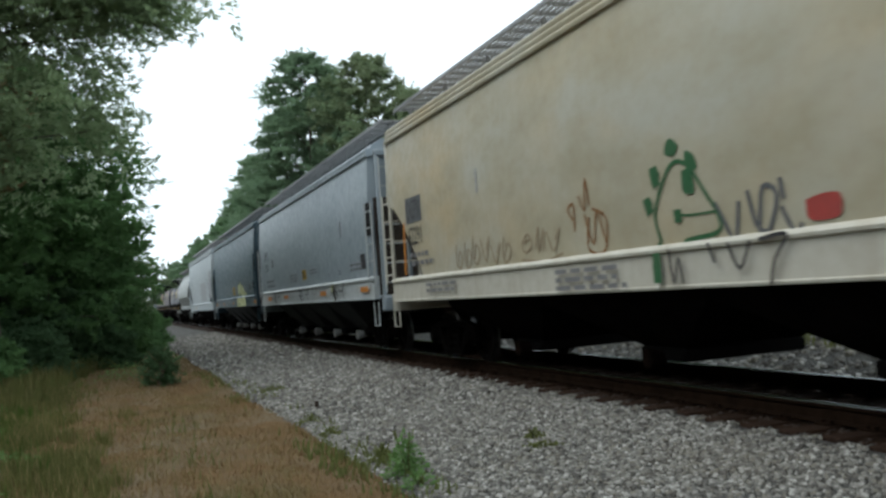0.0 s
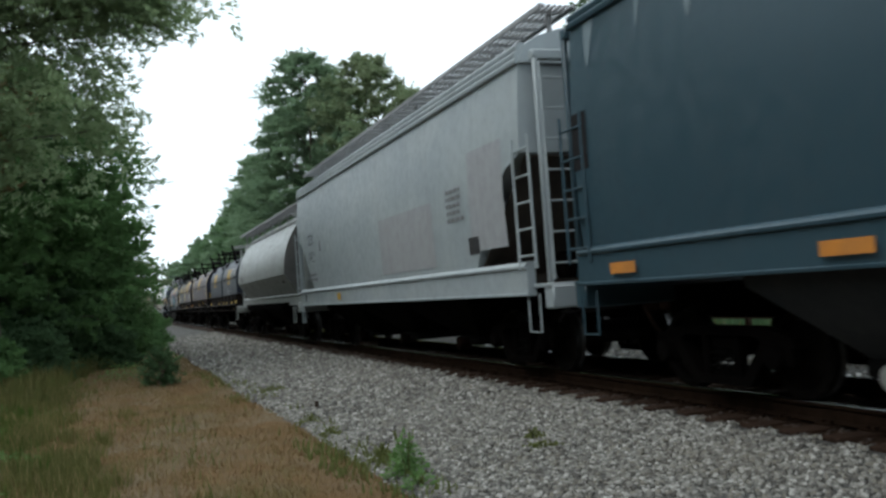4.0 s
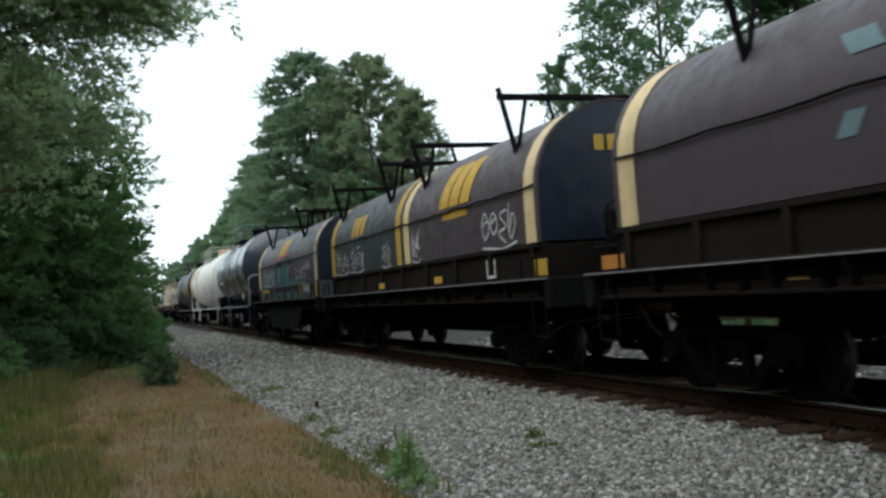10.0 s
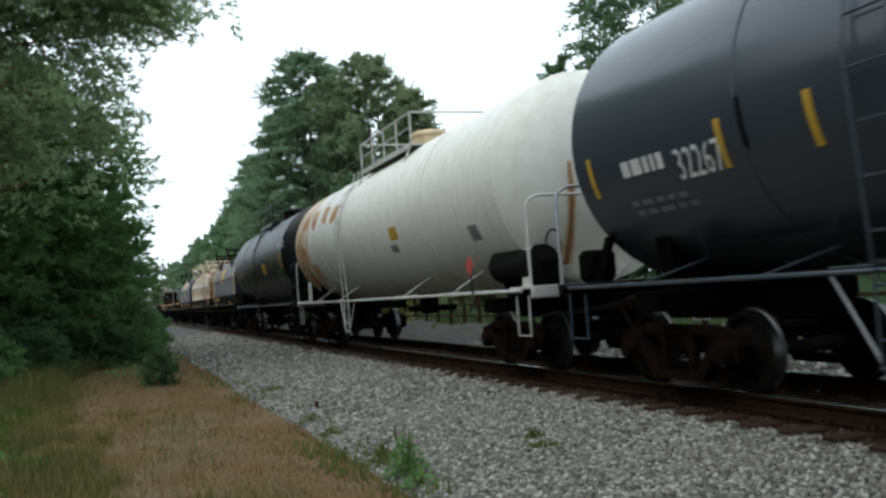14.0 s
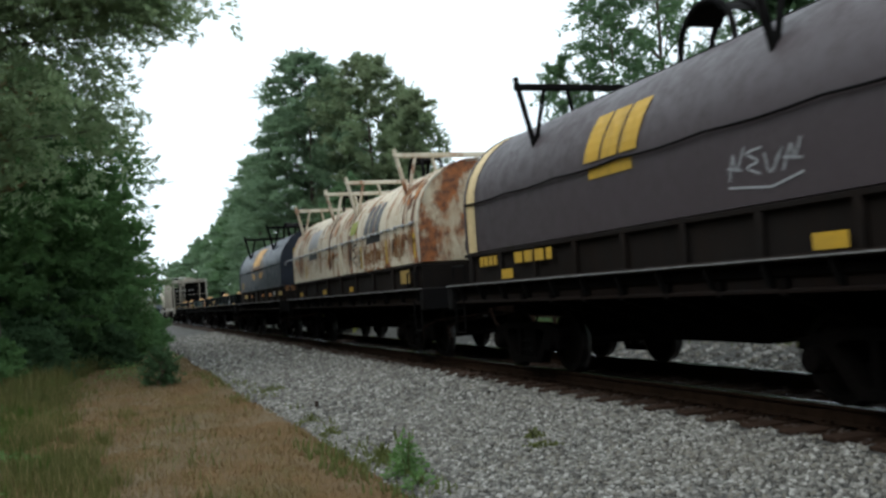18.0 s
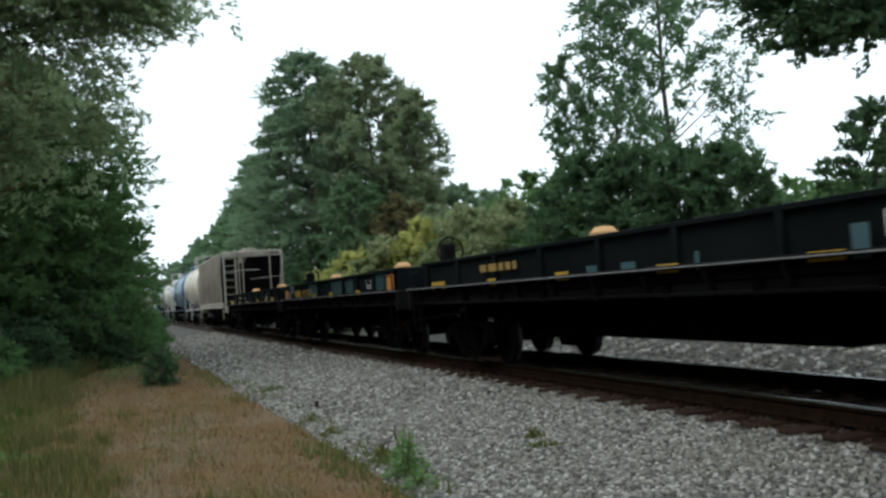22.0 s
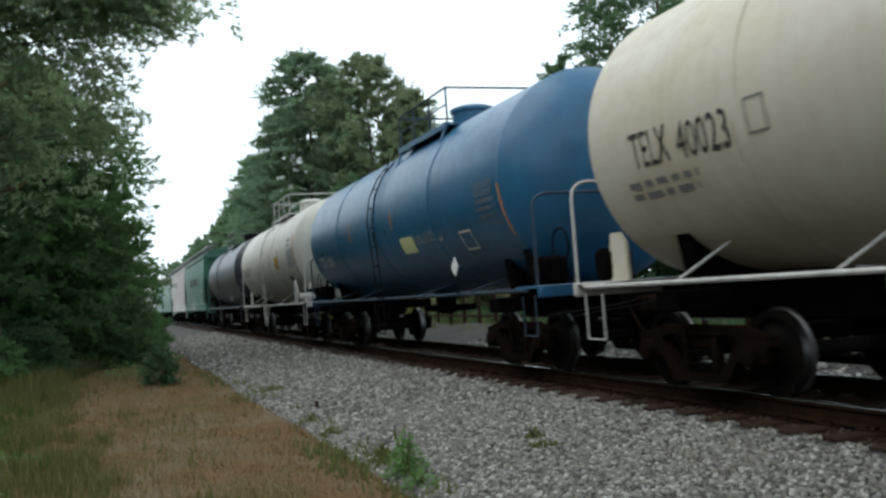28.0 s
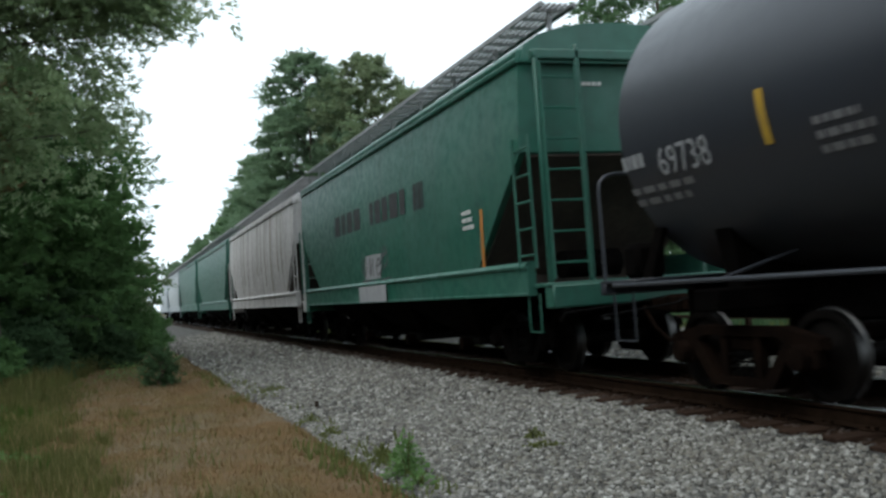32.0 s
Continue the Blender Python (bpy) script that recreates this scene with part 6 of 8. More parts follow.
draw(body, 0.55, 2.46, 0.95, 0.9, [[(0.1, 0.45), (0.0, 0.6), (0.15, 0.65), (0.12, 0.3)], [(0.3, 0.75), (0.42, 0.55), (0.5, 0.95), (0.55, 0.6)], [(0.4, 0.5), (0.55, 0.1), (0.7, 0.5), (0.85, 0.1)], [(0.5, 0.45), (0.42, 0.05), (0.8, 0.0), (0.9, 0.4), (0.6, 0.55)]], 0.035, surf, BROWN_SPRAY)
strokes(body, scrawl(3, 4.5, 1.58, 2.2, 0.42, 6) + scrawl(4, 2.0, 1.62, 1.2, 0.4, 3), 0.03, surf, BROWN_FAINT)
blob(body, [(-1.80, 2.22), (-1.88, 2.23), (-1.95, 2.19), (-1.97, 2.0), (-1.80, 2.02)], surf, GREEN_SPRAY, 0.011)
patch(body, -1.60, 1.87, 0.12, 0.13, surf, GREEN_SPRAY, 0.011, "graffiti", n=1)
draw(body, -1.68, 1.86, 0.58, 0.1, [[(0.0, 0.55), (0.3, 0.35), (1.0, 0.3)]], 0.022, surf, GREEN_SPRAY)
draw(body, 3.38, 3.02, 0.08, 0.36, [[(0.3, 1.0), (0.5, 0.5), (0.6, 0.0)]], 0.06, surf, P_FADED, "scuff")
draw(car, -1.5, 1.53, 1.9, 0.42, [[(0.02, 0.9), (0.05, 0.1), (0.1, 0.7), (0.13, 0.1)], [(0.35, 0.95), (0.4, 0.5)], [(0.5, 0.9), (0.58, 0.35), (0.66, 0.9)], [(0.72, 0.9), (0.9, 0.95), (0.82, 0.5), (0.78, 0.0)]], 0.035, sill, BLACK_MARK)
patch(car, -1.25, 1.47, 0.14, 0.3, sill, GREEN_SPRAY, 0.011, "graffiti")
bars(car, 5.87, 1.40, 1.5, 0.2, 2, sill, GREY_MARK, seed=2)
bars(car, 0.93, 1.40, 1.9, 0.3, 3, sill, GREY_MARK, seed=3)
patch(body, 6.86, 2.97, 0.9, 0.46, surf, GREY_SPRAY, 0.007, "stencil_panel", n=3)
lettering(body, "OCPX", 6.80, 2.92, 0.78, 0.36, surf, BLACK_MARK)
lettering(body, "62291", 6.78, 2.44, 0.74, 0.33, surf, BLACK_MARK)
bars(body, 6.78, 1.97, 1.3, 0.3, 2, surf, GREY_MARK, seed=4)
patch(body, 7.04, 2.54, 0.10, 0.95, surf, ORANGE, 0.010, "reflective_strip", skew=0.2)

# light grey hopper
car, body, surf, H = hopper(18.75, 34.95, "light grey covered hopper car with a white side sill", P_GREY, PALE_SILL, False, 4, chord_rows=2, end_mat=P_GREY, outlet_mat=P_GREY, sill_z=(1.17, 1.63))
# Cut-outs: flat black patches, the dark inside put into the colour.
patch(body, -7.48, 3.21, 0.36, 0.7, surf, DARK_HOLE, 0.006, "painted_opening")
patch(body, 7.72, 3.21, 0.36, 0.7, surf, DARK_HOLE, 0.006, "painted_opening")
patch(body, -6.77, 2.17, 0.4, 0.32, surf, BLACK_MARK)
patch(body, -0.09, 2.12, 0.6, 0.28, surf, YELLOW)
bars(body, -0.14, 2.07, 0.5, 0.2, 3, surf, BLACK_MARK, 0.012, seed=80)
lettering(body, "GVDX", 6.47, 3.03, 0.74, 0.33, surf, BLACK_MARK)
lettering(body, "2088", 6.34, 2.62, 0.58, 0.28, surf, BLACK_MARK)
patch(body, 4.95, 2.72, 0.27, 0.3, surf, GREY_MARK)
bars(body, 6.29, 2.03, 1.54, 0.31, 2, surf, GREY_MARK, seed=5)
for y, w2 in ((-6.78, 0.65), (-2.6, 0.74), (5.98, 0.74), (2.8, 0.75)):
    patch(car, y, 1.46, w2, 0.12, sill, ORANGE, name="reflective_strip", n=1)
patch(car, 5.12, 1.46, 0.2, 0.12, sill, GREY_MARK, n=1)
TAG = [[(0.0, 0.3), (0.1, 0.75), (0.14, 0.95), (0.17, 0.1)], [(0.02, 0.45), (0.2, 0.4)], [(0.2, 0.85), (0.22, 0.1), (0.26, 0.9), (0.3, 0.15)], [(0.42, 0.9), (0.33, 0.6), (0.43, 0.35), (0.36, 0.02), (0.28, 0.1)],
       [(0.48, 0.2), (0.58, 0.65), (0.68, 0.5), (0.8, 0.55), (0.96, 0.95)], [(0.8, 0.9), (0.86, 0.5), (0.9, 0.1)]]
draw(car, 0.36, 1.60, 1.56, 0.37, TAG, 0.035, sill, BLACK_MARK, label="black sprayed tag")
draw(car, -3.86, 1.60, 1.5, 0.38, TAG, 0.045, sill, BLACK_MARK, label="black sprayed tag")
draw(car, 4.75, 1.58, 1.3, 0.34, TAG, 0.035, sill, BLACK_MARK, label="black sprayed tag")
patch(car, -3.87, 1.57, 0.36, 0.2, sill, LIME_SPRAY, 0.006, n=1)
for y, z, w2, h2, rows, seed in ((1.87, 2.05, 1.4, 0.26, 3, 81), (-1.25, 2.09, 1.0, 0.16, 2, 82), (-3.46, 1.88, 0.2, 0.1, 2, 83), (-5.77, 2.0, 1.2, 0.2, 2, 84)):
    bars(body, y, z, w2, h2, rows, surf, GREY_MARK, seed=seed)
bars(body, -4.66, 1.93, 0.14, 0.16, 2, surf, BLACK_MARK, seed=85)
blob(body, [(-5.06, 3.05), (-5.18, 3.05), (-5.2, 2.8), (-5.14, 2.65), (-5.09, 2.8)], surf, GREY_MARK, 0.007, "stain")
for y, w2, rows, seed in ((-1.56, 0.7, 2, 86), (1.97, 1.3, 3, 87)):
    bars(car, y, 1.54, w2, 0.2, rows, sill, P_FADED, seed=seed)

# dark blue-grey hopper
TEAL_PALE = paint("pale_blue_grey", (0.14, 0.185, 0.205), 0.5, 0.3, (0.06, 0.08, 0.09))
car, body, surf, H = hopper(35.5, 51.0, "dark blue-grey covered hopper car with pale graffiti", P_TEAL, None, False, 4, chord_rows=2, outlet_mat=P_TEAL, sill_z=(1.19, 1.60))
# Cut-outs again painted flat black for the dark inside.
patch(body, -7.1, 3.18, 0.34, 0.66, surf, DARK_HOLE, 0.006, "painted_opening")
patch(body, 7.3, 3.18, 0.34, 0.66, surf, DARK_HOLE, 0.006, "painted_opening")
for pts in ([(-1.98, 1.98), (-2.15, 2.16), (-2.6, 2.12), (-2.72, 1.9), (-2.6, 1.68), (-2.1, 1.66)], [(-2.7, 2.2), (-2.95, 2.28), (-3.25, 1.95), (-3.35, 1.68), (-2.9, 1.66), (-2.75, 1.9)],
            [(-3.35, 2.0), (-3.6, 2.1), (-3.85, 1.85), (-3.9, 1.66), (-3.4, 1.66)], [(-4.0, 1.66), (-4.2, 1.82), (-4.45, 1.74), (-4.5, 1.65)]):
    blob(body, pts, surf, LIME_SPRAY, 0.008, label="pale yellow-green sprayed letters")
for pts in ([(-1.9, 1.56), (-3.3, 1.57), (-4.4, 1.56), (-4.52, 1.22), (-3.2, 1.215), (-1.95, 1.215), (-1.85, 1.4)],):
    blob(car, pts, sill, LIME_SPRAY, 0.006)
strokes(body, [smooth_line(p) for p in ([(-1.98, 1.98), (-2.15, 2.16), (-2.6, 2.12), (-2.72, 1.9), (-2.6, 1.68)], [(-2.7, 2.2), (-2.95, 2.28), (-3.25, 1.95), (-3.35, 1.68)], [(-2.75, 2.15), (-2.85, 1.9), (-3.0, 1.7)], [(-3.35, 2.0), (-3.6, 2.1), (-3.85, 1.85), (-3.9, 1.66)], [(-3.3, 1.7), (-3.4, 1.98)], [(-2.3, 1.8), (-2.45, 1.68), (-2.65, 1.72)])], 0.05, surf, BLACK_MARK, 0.013)
strokes(car, [smooth_line(p) for p in ([(-2.1, 1.5), (-2.4, 1.3), (-2.75, 1.3), (-2.85, 1.5)], [(-3.4, 1.5), (-3.75, 1.45), (-4.0, 1.22)], [(-1.88, 1.5), (-1.9, 1.3), (-2.0, 1.22)], [(-2.75, 1.28), (-2.85, 1.42), (-2.7, 1.5)])], 0.06, sill, BLACK_MARK, 0.012)
draw(body, -3.85, 2.2, 0.95, 0.42, [[(0.0, 0.8), (0.08, 0.2), (0.15, 0.6), (0.25, 0.15)], [(0.3, 0.7), (0.35, 0.2), (0.5, 0.25)], [(0.55, 0.9), (0.62, 0.3), (0.72, 0.7)], [(0.65, 1.0), (0.98, 0.25), (0.8, 0.3)]], 0.05, surf, P_FADED)
bars(car, -4.95, 1.48, 0.5, 0.14, 2, sill, DARK_HOLE, seed=60)
bars(car, -6.0, 1.50, 0.5, 0.08, 1, sill, DARK_HOLE, seed=61)
bars(body, -6.3, 2.12, 0.7, 0.3, 2, surf, DARK_HOLE, seed=62)
patch(body, -5.62, 2.12, 0.42, 0.3, surf, WHITE_MARK)
patch(body, -5.638, 2.103, 0.384, 0.262, surf, BLACK_MARK, 0.011)
patch(body, -5.68, 2.05, 0.1, 0.12, surf, P_FADED, 0.013)
patch(body, -5.84, 2.05, 0.08, 0.12, surf, P_FADED, 0.013)
for k in (0.0, 0.3):
    patch(body, -7.0 - k, 3.54, 0.05, 0.3, surf, TEAL_PALE)
patch(body, -7.0, 3.42, 0.37, 0.05, surf, TEAL_PALE)
patch(body, -0.2, 2.07, 0.73, 0.34, surf, YELLOW)
bars(body, -0.3, 2.0, 0.55, 0.24, 3, surf, BLACK_MARK, 0.012, seed=10)
for y, w2 in ((-6.9, 0.6), (-0.33, 0.4), (3.45, 0.55), (6.6, 0.5)):
    patch(car, y, 1.42, w2, 0.12, sill, ORANGE, name="reflective_strip", n=1)
# Pale streaks below the eave, painted to read as sheen.
rng = random.Random(12)
for i in range(16):
    y = 7.0 - i * 0.9 + rng.uniform(-0.3, 0.3)
    w2, h2 = rng.uniform(0.10, 0.3), rng.uniform(0.2, 0.7)
    blob(body, [(y, 4.19), (y - w2, 4.19), (y - w2 * 0.8, 4.19 - h2 * 0.5), (y - w2 * 0.5, 4.19 - h2), (y - w2 * 0.2, 4.19 - h2 * 0.6)], surf, TEAL_PALE, 0.006, "sheen_streak")

# light grey hopper
car, body, surf, H = hopper(51.6, 68.1, "light grey covered hopper car with painted-over patches", P_LIGHT, None, True, 3, chord_rows=3, curve=1.7)
lettering(body, "OCPX", 6.25, 3.03, 0.72, 0.31, surf, BLACK_MARK)
lettering(body, "71472", 6.27, 2.55, 0.75, 0.29, surf, BLACK_MARK)
patch(body, 4.87, 2.78, 0.16, 0.27, surf, GREY_MARK)
bars(body, 6.25, 1.96, 0.93, 0.26, 2, surf, GREY_MARK, seed=11)
patch(car, 3.02, 1.38, 0.36, 0.17, sill, YELLOW, n=1)
patch(body, -0.87, 2.75, 3.3, 1.1, surf, P_FADED, 0.006, "painted_patch")
patch(body, -5.9, 3.3, 1.3, 1.5, surf, P_FADED, 0.006, "painted_patch")
bars(body, -4.9, 2.84, 0.8, 0.57, 5, surf, GREY_MARK, seed=13)
patch(body, -5.74, 2.02, 0.42, 0.26, surf, BLACK_MARK)
patch(car, 6.9, 1.42, 0.16, 0.2, sill, DARK_HOLE, n=1)

# grey round-sided hopper
car, body, surf, H = hopper(68.65, 83.3, "grey round-sided covered hopper car with a side seam", P_ROUND, None, False, 2, eave=3.85, top=4.2, round_side=True, inset=1.65, flank=True, chord_rows=1, walk_z=0.12, walk_x=1.2, sill_z=(1.14, 1.48), sill_x=1.21)
patch(body, -4.35, 2.10, 0.42, 0.22, surf, DARK_HOLE)
bars(body, -3.19, 2.05, 0.9, 0.16, 2, surf, GREY_MARK, seed=14)
lettering(body, "MAHX", 5.18, 3.0, 0.62, 0.26, surf, GREY_MARK)
front = 4.9
for k in range(6):
    patch(body, front - 0.15 * k, 2.42, 0.1, 0.22, surf, GREY_MARK, n=2)
bars(body, 4.9, 1.98, 1.2, 0.12, 1, surf, GREY_MARK, seed=59)
patch(car, -6.55, 2.62, 0.06, 0.8, lambda z: -1.23, FADED_YELLOW, 0.008, "reflective_strip", n=1)
part("seam", Shape().tube([(-1.582, -H + 1.65, 2.15), (-1.582, H - 1.65, 2.15)], 0.02, 6), P_ROUND, body)


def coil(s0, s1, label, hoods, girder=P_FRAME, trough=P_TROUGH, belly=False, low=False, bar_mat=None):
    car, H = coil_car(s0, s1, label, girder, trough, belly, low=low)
    mid = (s0 + s1) / 2
    made = []
    for a, b2, m, em, stripe, at, arch in hoods:
        y0, y1 = a - mid, b2 - mid
        st = [(y0 + 0.02, y0 + 0.40), (y1 - 0.40, y1 - 0.02)] if stripe else []
        made.append(hood(car, y0, y1, m, em, st, stripe, bar_mat, arch=arch, bars_at=at))
    return car, H, made


def reflectors(car, items, mat=YELLOW):
    for y, w2, z, h2 in items:
        patch(car, y, z, w2, h2, lambda q: -1.37, mat, 0.006, "reflector", n=1)


# navy coil car
car, H, hd = coil(84.0, 97.3, "dark navy coil car with two closed lids", [(84.6, 90.58, P_NAVY, P_NAVY, None, (-4.95, -0.85), False), (90.88, 96.75, P_NAVY, P_NAVY, None, (1.13, 5.22), 2.6)])
emblem(hd[0], -2.48, 3.05, 1.18, 0.52, hood_surf, YELLOW)
emblem(hd[1], 3.85, 3.05, 1.18, 0.50, hood_surf, YELLOW)
strokes(hd[0], scrawl(16, -2.0, 1.86, 1.2, 0.3, 4), 0.022, hood_surf, WHITE_MARK)
strokes(hd[0], scrawl(63, -3.75, 2.68, 1.5, 0.4, 4), 0.022, hood_surf, WHITE_MARK)
draw(hd[0], -5.2, 3.5, 0.6, 0.8, [[(0.1, 0.05), (0.0, 0.4), (0.2, 0.75), (0.6, 0.95), (0.95, 0.9), (0.9, 0.7), (0.6, 0.55), (0.55, 0.75), (0.8, 0.8)], [(0.1, 0.05), (0.25, 0.3), (0.5, 0.55)]], 0.025, hood_surf, WHITE_MARK)
reflectors(car, [(-5.25, 0.45, 1.28, 0.14), (-5.5, 0.7, 1.50, 0.12), (-4.0, 0.5, 1.47, 0.11), (-2.1, 0.42, 1.46, 0.1), (-0.66, 0.36, 1.46, 0.1), (1.54, 0.4, 1.47, 0.1), (5.9, 0.6, 1.48, 0.12)])
front_blocks(hd[0], -0.40, 0.50, 3.08, 3.30, 4, -6.08, YELLOW)

# brown coil car
P_RUSTRED = paint("rust_red_panel", (0.075, 0.03, 0.02), 0.8, 0.4, (0.04, 0.02, 0.014), spec=0.1)
car, H, hd = coil(98.6, 110.5, "dark brown coil car with a cream-striped lid", [(99.2, 109.9, P_BROWN, P_NAVY, CREAM, (-2.75, 3.25), 0.6)])
emblem(hd[0], 0.58, 3.24, 1.1, 0.56, hood_surf, YELLOW)
patch(hd[0], 1.95, 3.06, 0.36, 0.2, hood_surf, PALE_TEAL, 0.008, "faded_mark", skew=-0.8)
patch(hd[0], 1.85, 2.42, 0.22, 0.2, hood_surf, PALE_TEAL, 0.008, "faded_mark", skew=0.6)
reflectors(car, [(-2.8, 0.08, 1.72, 0.3), (-0.02, 0.06, 1.76, 0.34)])
reflectors(car, [(-0.5, 0.4, 1.50, 0.09)], FADED_YELLOW)
for y, w2 in ((2.6, 0.26), (1.15, 0.26), (-0.65, 0.28), (-1.55, 0.26), (-3.15, 0.36), (-5.0, 0.18)):
    patch(car, y, 1.22, w2, 0.09, lambda q: -1.362, FADED_YELLOW if y > 0 else YELLOW, 0.006, "reflector", n=1)
for y, z, w2, h2 in ((-3.82, 1.52, 0.44, 0.02), (-3.82, 1.40, 0.44, 0.02), (-3.82, 1.52, 0.03, 0.12), (-4.05, 1.64, 0.025, 0.22), (-4.24, 1.58, 0.025, 0.18)):
    patch(car, y, z, w2, h2, lambda q: -1.37, WHITE_MARK, 0.006, "panel_mark", n=1)
patch(car, -4.38, 1.77, 0.3, 0.3, lambda q: -1.362, P_RUSTRED, 0.006, "rusty_panel", n=1)
patch(car, -4.79, 1.50, 0.1, 0.1, lambda q: -1.37, P_FADED, 0.006, "panel_mark", n=1)
front_blocks(hd[0], -0.38, 0.46, 3.05, 3.27, 4, -5.40, YELLOW)
front_blocks(hd[0], 0.22, 0.68, 1.86, 1.99, 4, -5.40, YELLOW)
part("warning_mark", Shape().plate([(-1.17, 1.86), (-0.97, 1.86), (-1.12, 2.2)], "y", -5.378, -5.372), YELLOW, hd[0])
reflectors(car, [(5.7, 0.5, 1.52, 0.16)], ORANGE)

# coil car with a brown and a dark green lid
car, H, hd = coil(111.4, 125.05, "coil car with brown and dark green lids", [(112.0, 118.12, P_BROWN, P_NAVY, CREAM, (-5.2, -1.04), False), (118.2, 124.45, P_GREENBLACK, P_NAVY, YELLOW, (1.28, 5.6), 2.6)])
emblem(hd[0], -2.45, 3.38, 1.5, 0.72, hood_surf, YELLOW)
for i in range(3):
    patch(hd[1], 3.97 - 0.4 * i, 3.12, 0.3, 0.46, hood_surf, YELLOW, 0.010, "emblem", skew=0.2)
strokes(hd[0], scrawl(18, -4.2, 1.9, 1.3, 0.55, 4), 0.03, hood_surf, WHITE_MARK)
strokes(hd[0], scrawl(19, -0.6, 1.9, 0.5, 0.5, 2), 0.03, hood_surf, WHITE_MARK)
strokes(hd[1], scrawl(20, 5.8, 1.9, 1.4, 0.5, 5) + scrawl(21, 4.2, 1.9, 1.2, 0.5, 4) + scrawl(22, 1.45, 1.9, 0.6, 0.45, 2), 0.024, hood_surf, WHITE_MARK)
for k in range(2):
    patch(car, -4.46 - 0.3 * k, 1.66, 0.04, 0.28, lambda q: -1.37, WHITE_MARK, 0.008, "panel_mark", n=1)
patch(car, -4.46, 1.42, 0.34, 0.04, lambda q: -1.37, WHITE_MARK, 0.008, "panel_mark", n=1)
reflectors(car, [(-6.15, 0.38, 1.58, 0.22), (-2.0, 0.4, 1.5, 0.12), (1.6, 0.4, 1.5, 0.12)])
front_blocks(hd[0], -0.38, 0.46, 3.05, 3.27, 4, -6.26, YELLOW)

# slate coil car with a deep belly
car, H, hd = coil(125.7, 137.8, "slate coil car covered in graffiti", [(126.3, 137.2, P_SLATE, P_NAVY, CREAM, (-2.8, 3.2), -0.5)], P_FRAME, P_SLATE, True)
emblem(hd[0], 0.9, 3.36, 1.5, 0.66, hood_surf, YELLOW, False)
lid = hd[0]
trough_side = lambda q: -1.305
LETTERS = ([(1.34, 2.66), (0.54, 2.66), (0.38, 2.35), (0.74, 2.19), (0.5, 1.48), (1.05, 1.54), (1.14, 2.02), (1.42, 1.55), (1.65, 1.56)],
           [(0.3, 2.47), (-0.09, 2.64), (-0.03, 1.54), (0.42, 1.49)],
           [(-0.27, 2.64), (-1.29, 2.67), (-1.3, 2.39), (-0.56, 2.3), (-1.14, 2.0), (-1.0, 1.49), (-0.03, 1.53), (-0.04, 1.79), (-0.68, 1.81), (-0.13, 2.16)],
           [(-1.23, 1.82), (-1.95, 2.19), (-1.97, 1.44), (-1.58, 1.45), (-1.55, 1.63), (-1.29, 1.42), (-0.91, 1.43)])
edge = [(1.84, 1.52), (1.47, 2.71), (0.09, 2.76), (-1.29, 2.73), (-1.36, 2.1), (-2.0, 2.5), (-2.15, 1.42)]
blob(lid, [(y, max(1.84, z)) for y, z in edge], hood_surf, BLACK_MARK, 0.006, label="black sprayed letter ground")
blob(car, [(1.8, 1.78), (1.8, 1.46), (-0.2, 1.44), (-2.1, 1.42), (-2.1, 1.78), (-0.2, 1.79)], trough_side, BLACK_MARK, 0.004)
strokes(lid, [smooth_line([(y, max(1.84, z)) for y, z in edge])], 0.09, hood_surf, MAUVE_SPRAY, 0.011, label="mauve sprayed edge")
for k, pts in enumerate(LETTERS):
    up = [(y, max(1.86, z)) for y, z in pts]
    cy, cz = sum(p[0] for p in up) / len(up), sum(p[1] for p in up) / len(up)
    blob(lid, [(cy + (y - cy) * 0.55, cz + (z - cz) * 0.6 - 0.04) for y, z in up], hood_surf, TEAL_SPRAY, 0.010)
    strokes(lid, [smooth_line(up + [up[0]])], 0.035, hood_surf, PALE_TEAL if k % 2 else TEAL_SPRAY, 0.014, label="teal sprayed letters")
    lo = [(y, min(1.76, z)) for y, z in pts if z < 1.83]
    if len(lo) > 2:
        strokes(car, [lo], 0.05, trough_side, TEAL_SPRAY, 0.008)
draw(lid, -2.05, 2.30, 1.6, 0.42, [[(0.02, 0.9), (0.14, 0.95), (0.06, 0.5), (0.16, 0.35), (0.04, 0.05)], [(0.36, 0.75), (0.26, 0.7), (0.3, 0.5), (0.25, 0.2), (0.38, 0.15)], [(0.55, 0.85), (0.45, 0.6), (0.46, 0.25), (0.58, 0.2)], [(0.62, 0.95), (0.64, 0.2)], [(0.63, 0.55), (0.76, 0.85), (0.9, 0.9), (1.0, 0.7), (0.98, 0.3), (0.9, 0.2)], [(0.66, 0.6), (0.78, 0.2)]], 0.035, hood_surf, WHITE_MARK)
strokes(lid, scrawl(23, -3.78, 2.18, 0.5, 0.24, 3), 0.035, hood_surf, WHITE_MARK)
strokes(car, scrawl(24, -3.55, 1.46, 0.95, 0.3, 4), 0.03, lambda q: -1.37, WHITE_MARK)
strokes(lid, scrawl(25, 4.4, 1.96, 2.5, 0.52, 5), 0.06, hood_surf, P_FADED)
strokes(lid, scrawl(64, -3.6, 1.9, 1.2, 0.26, 3), 0.04, hood_surf, BLACK_MARK)
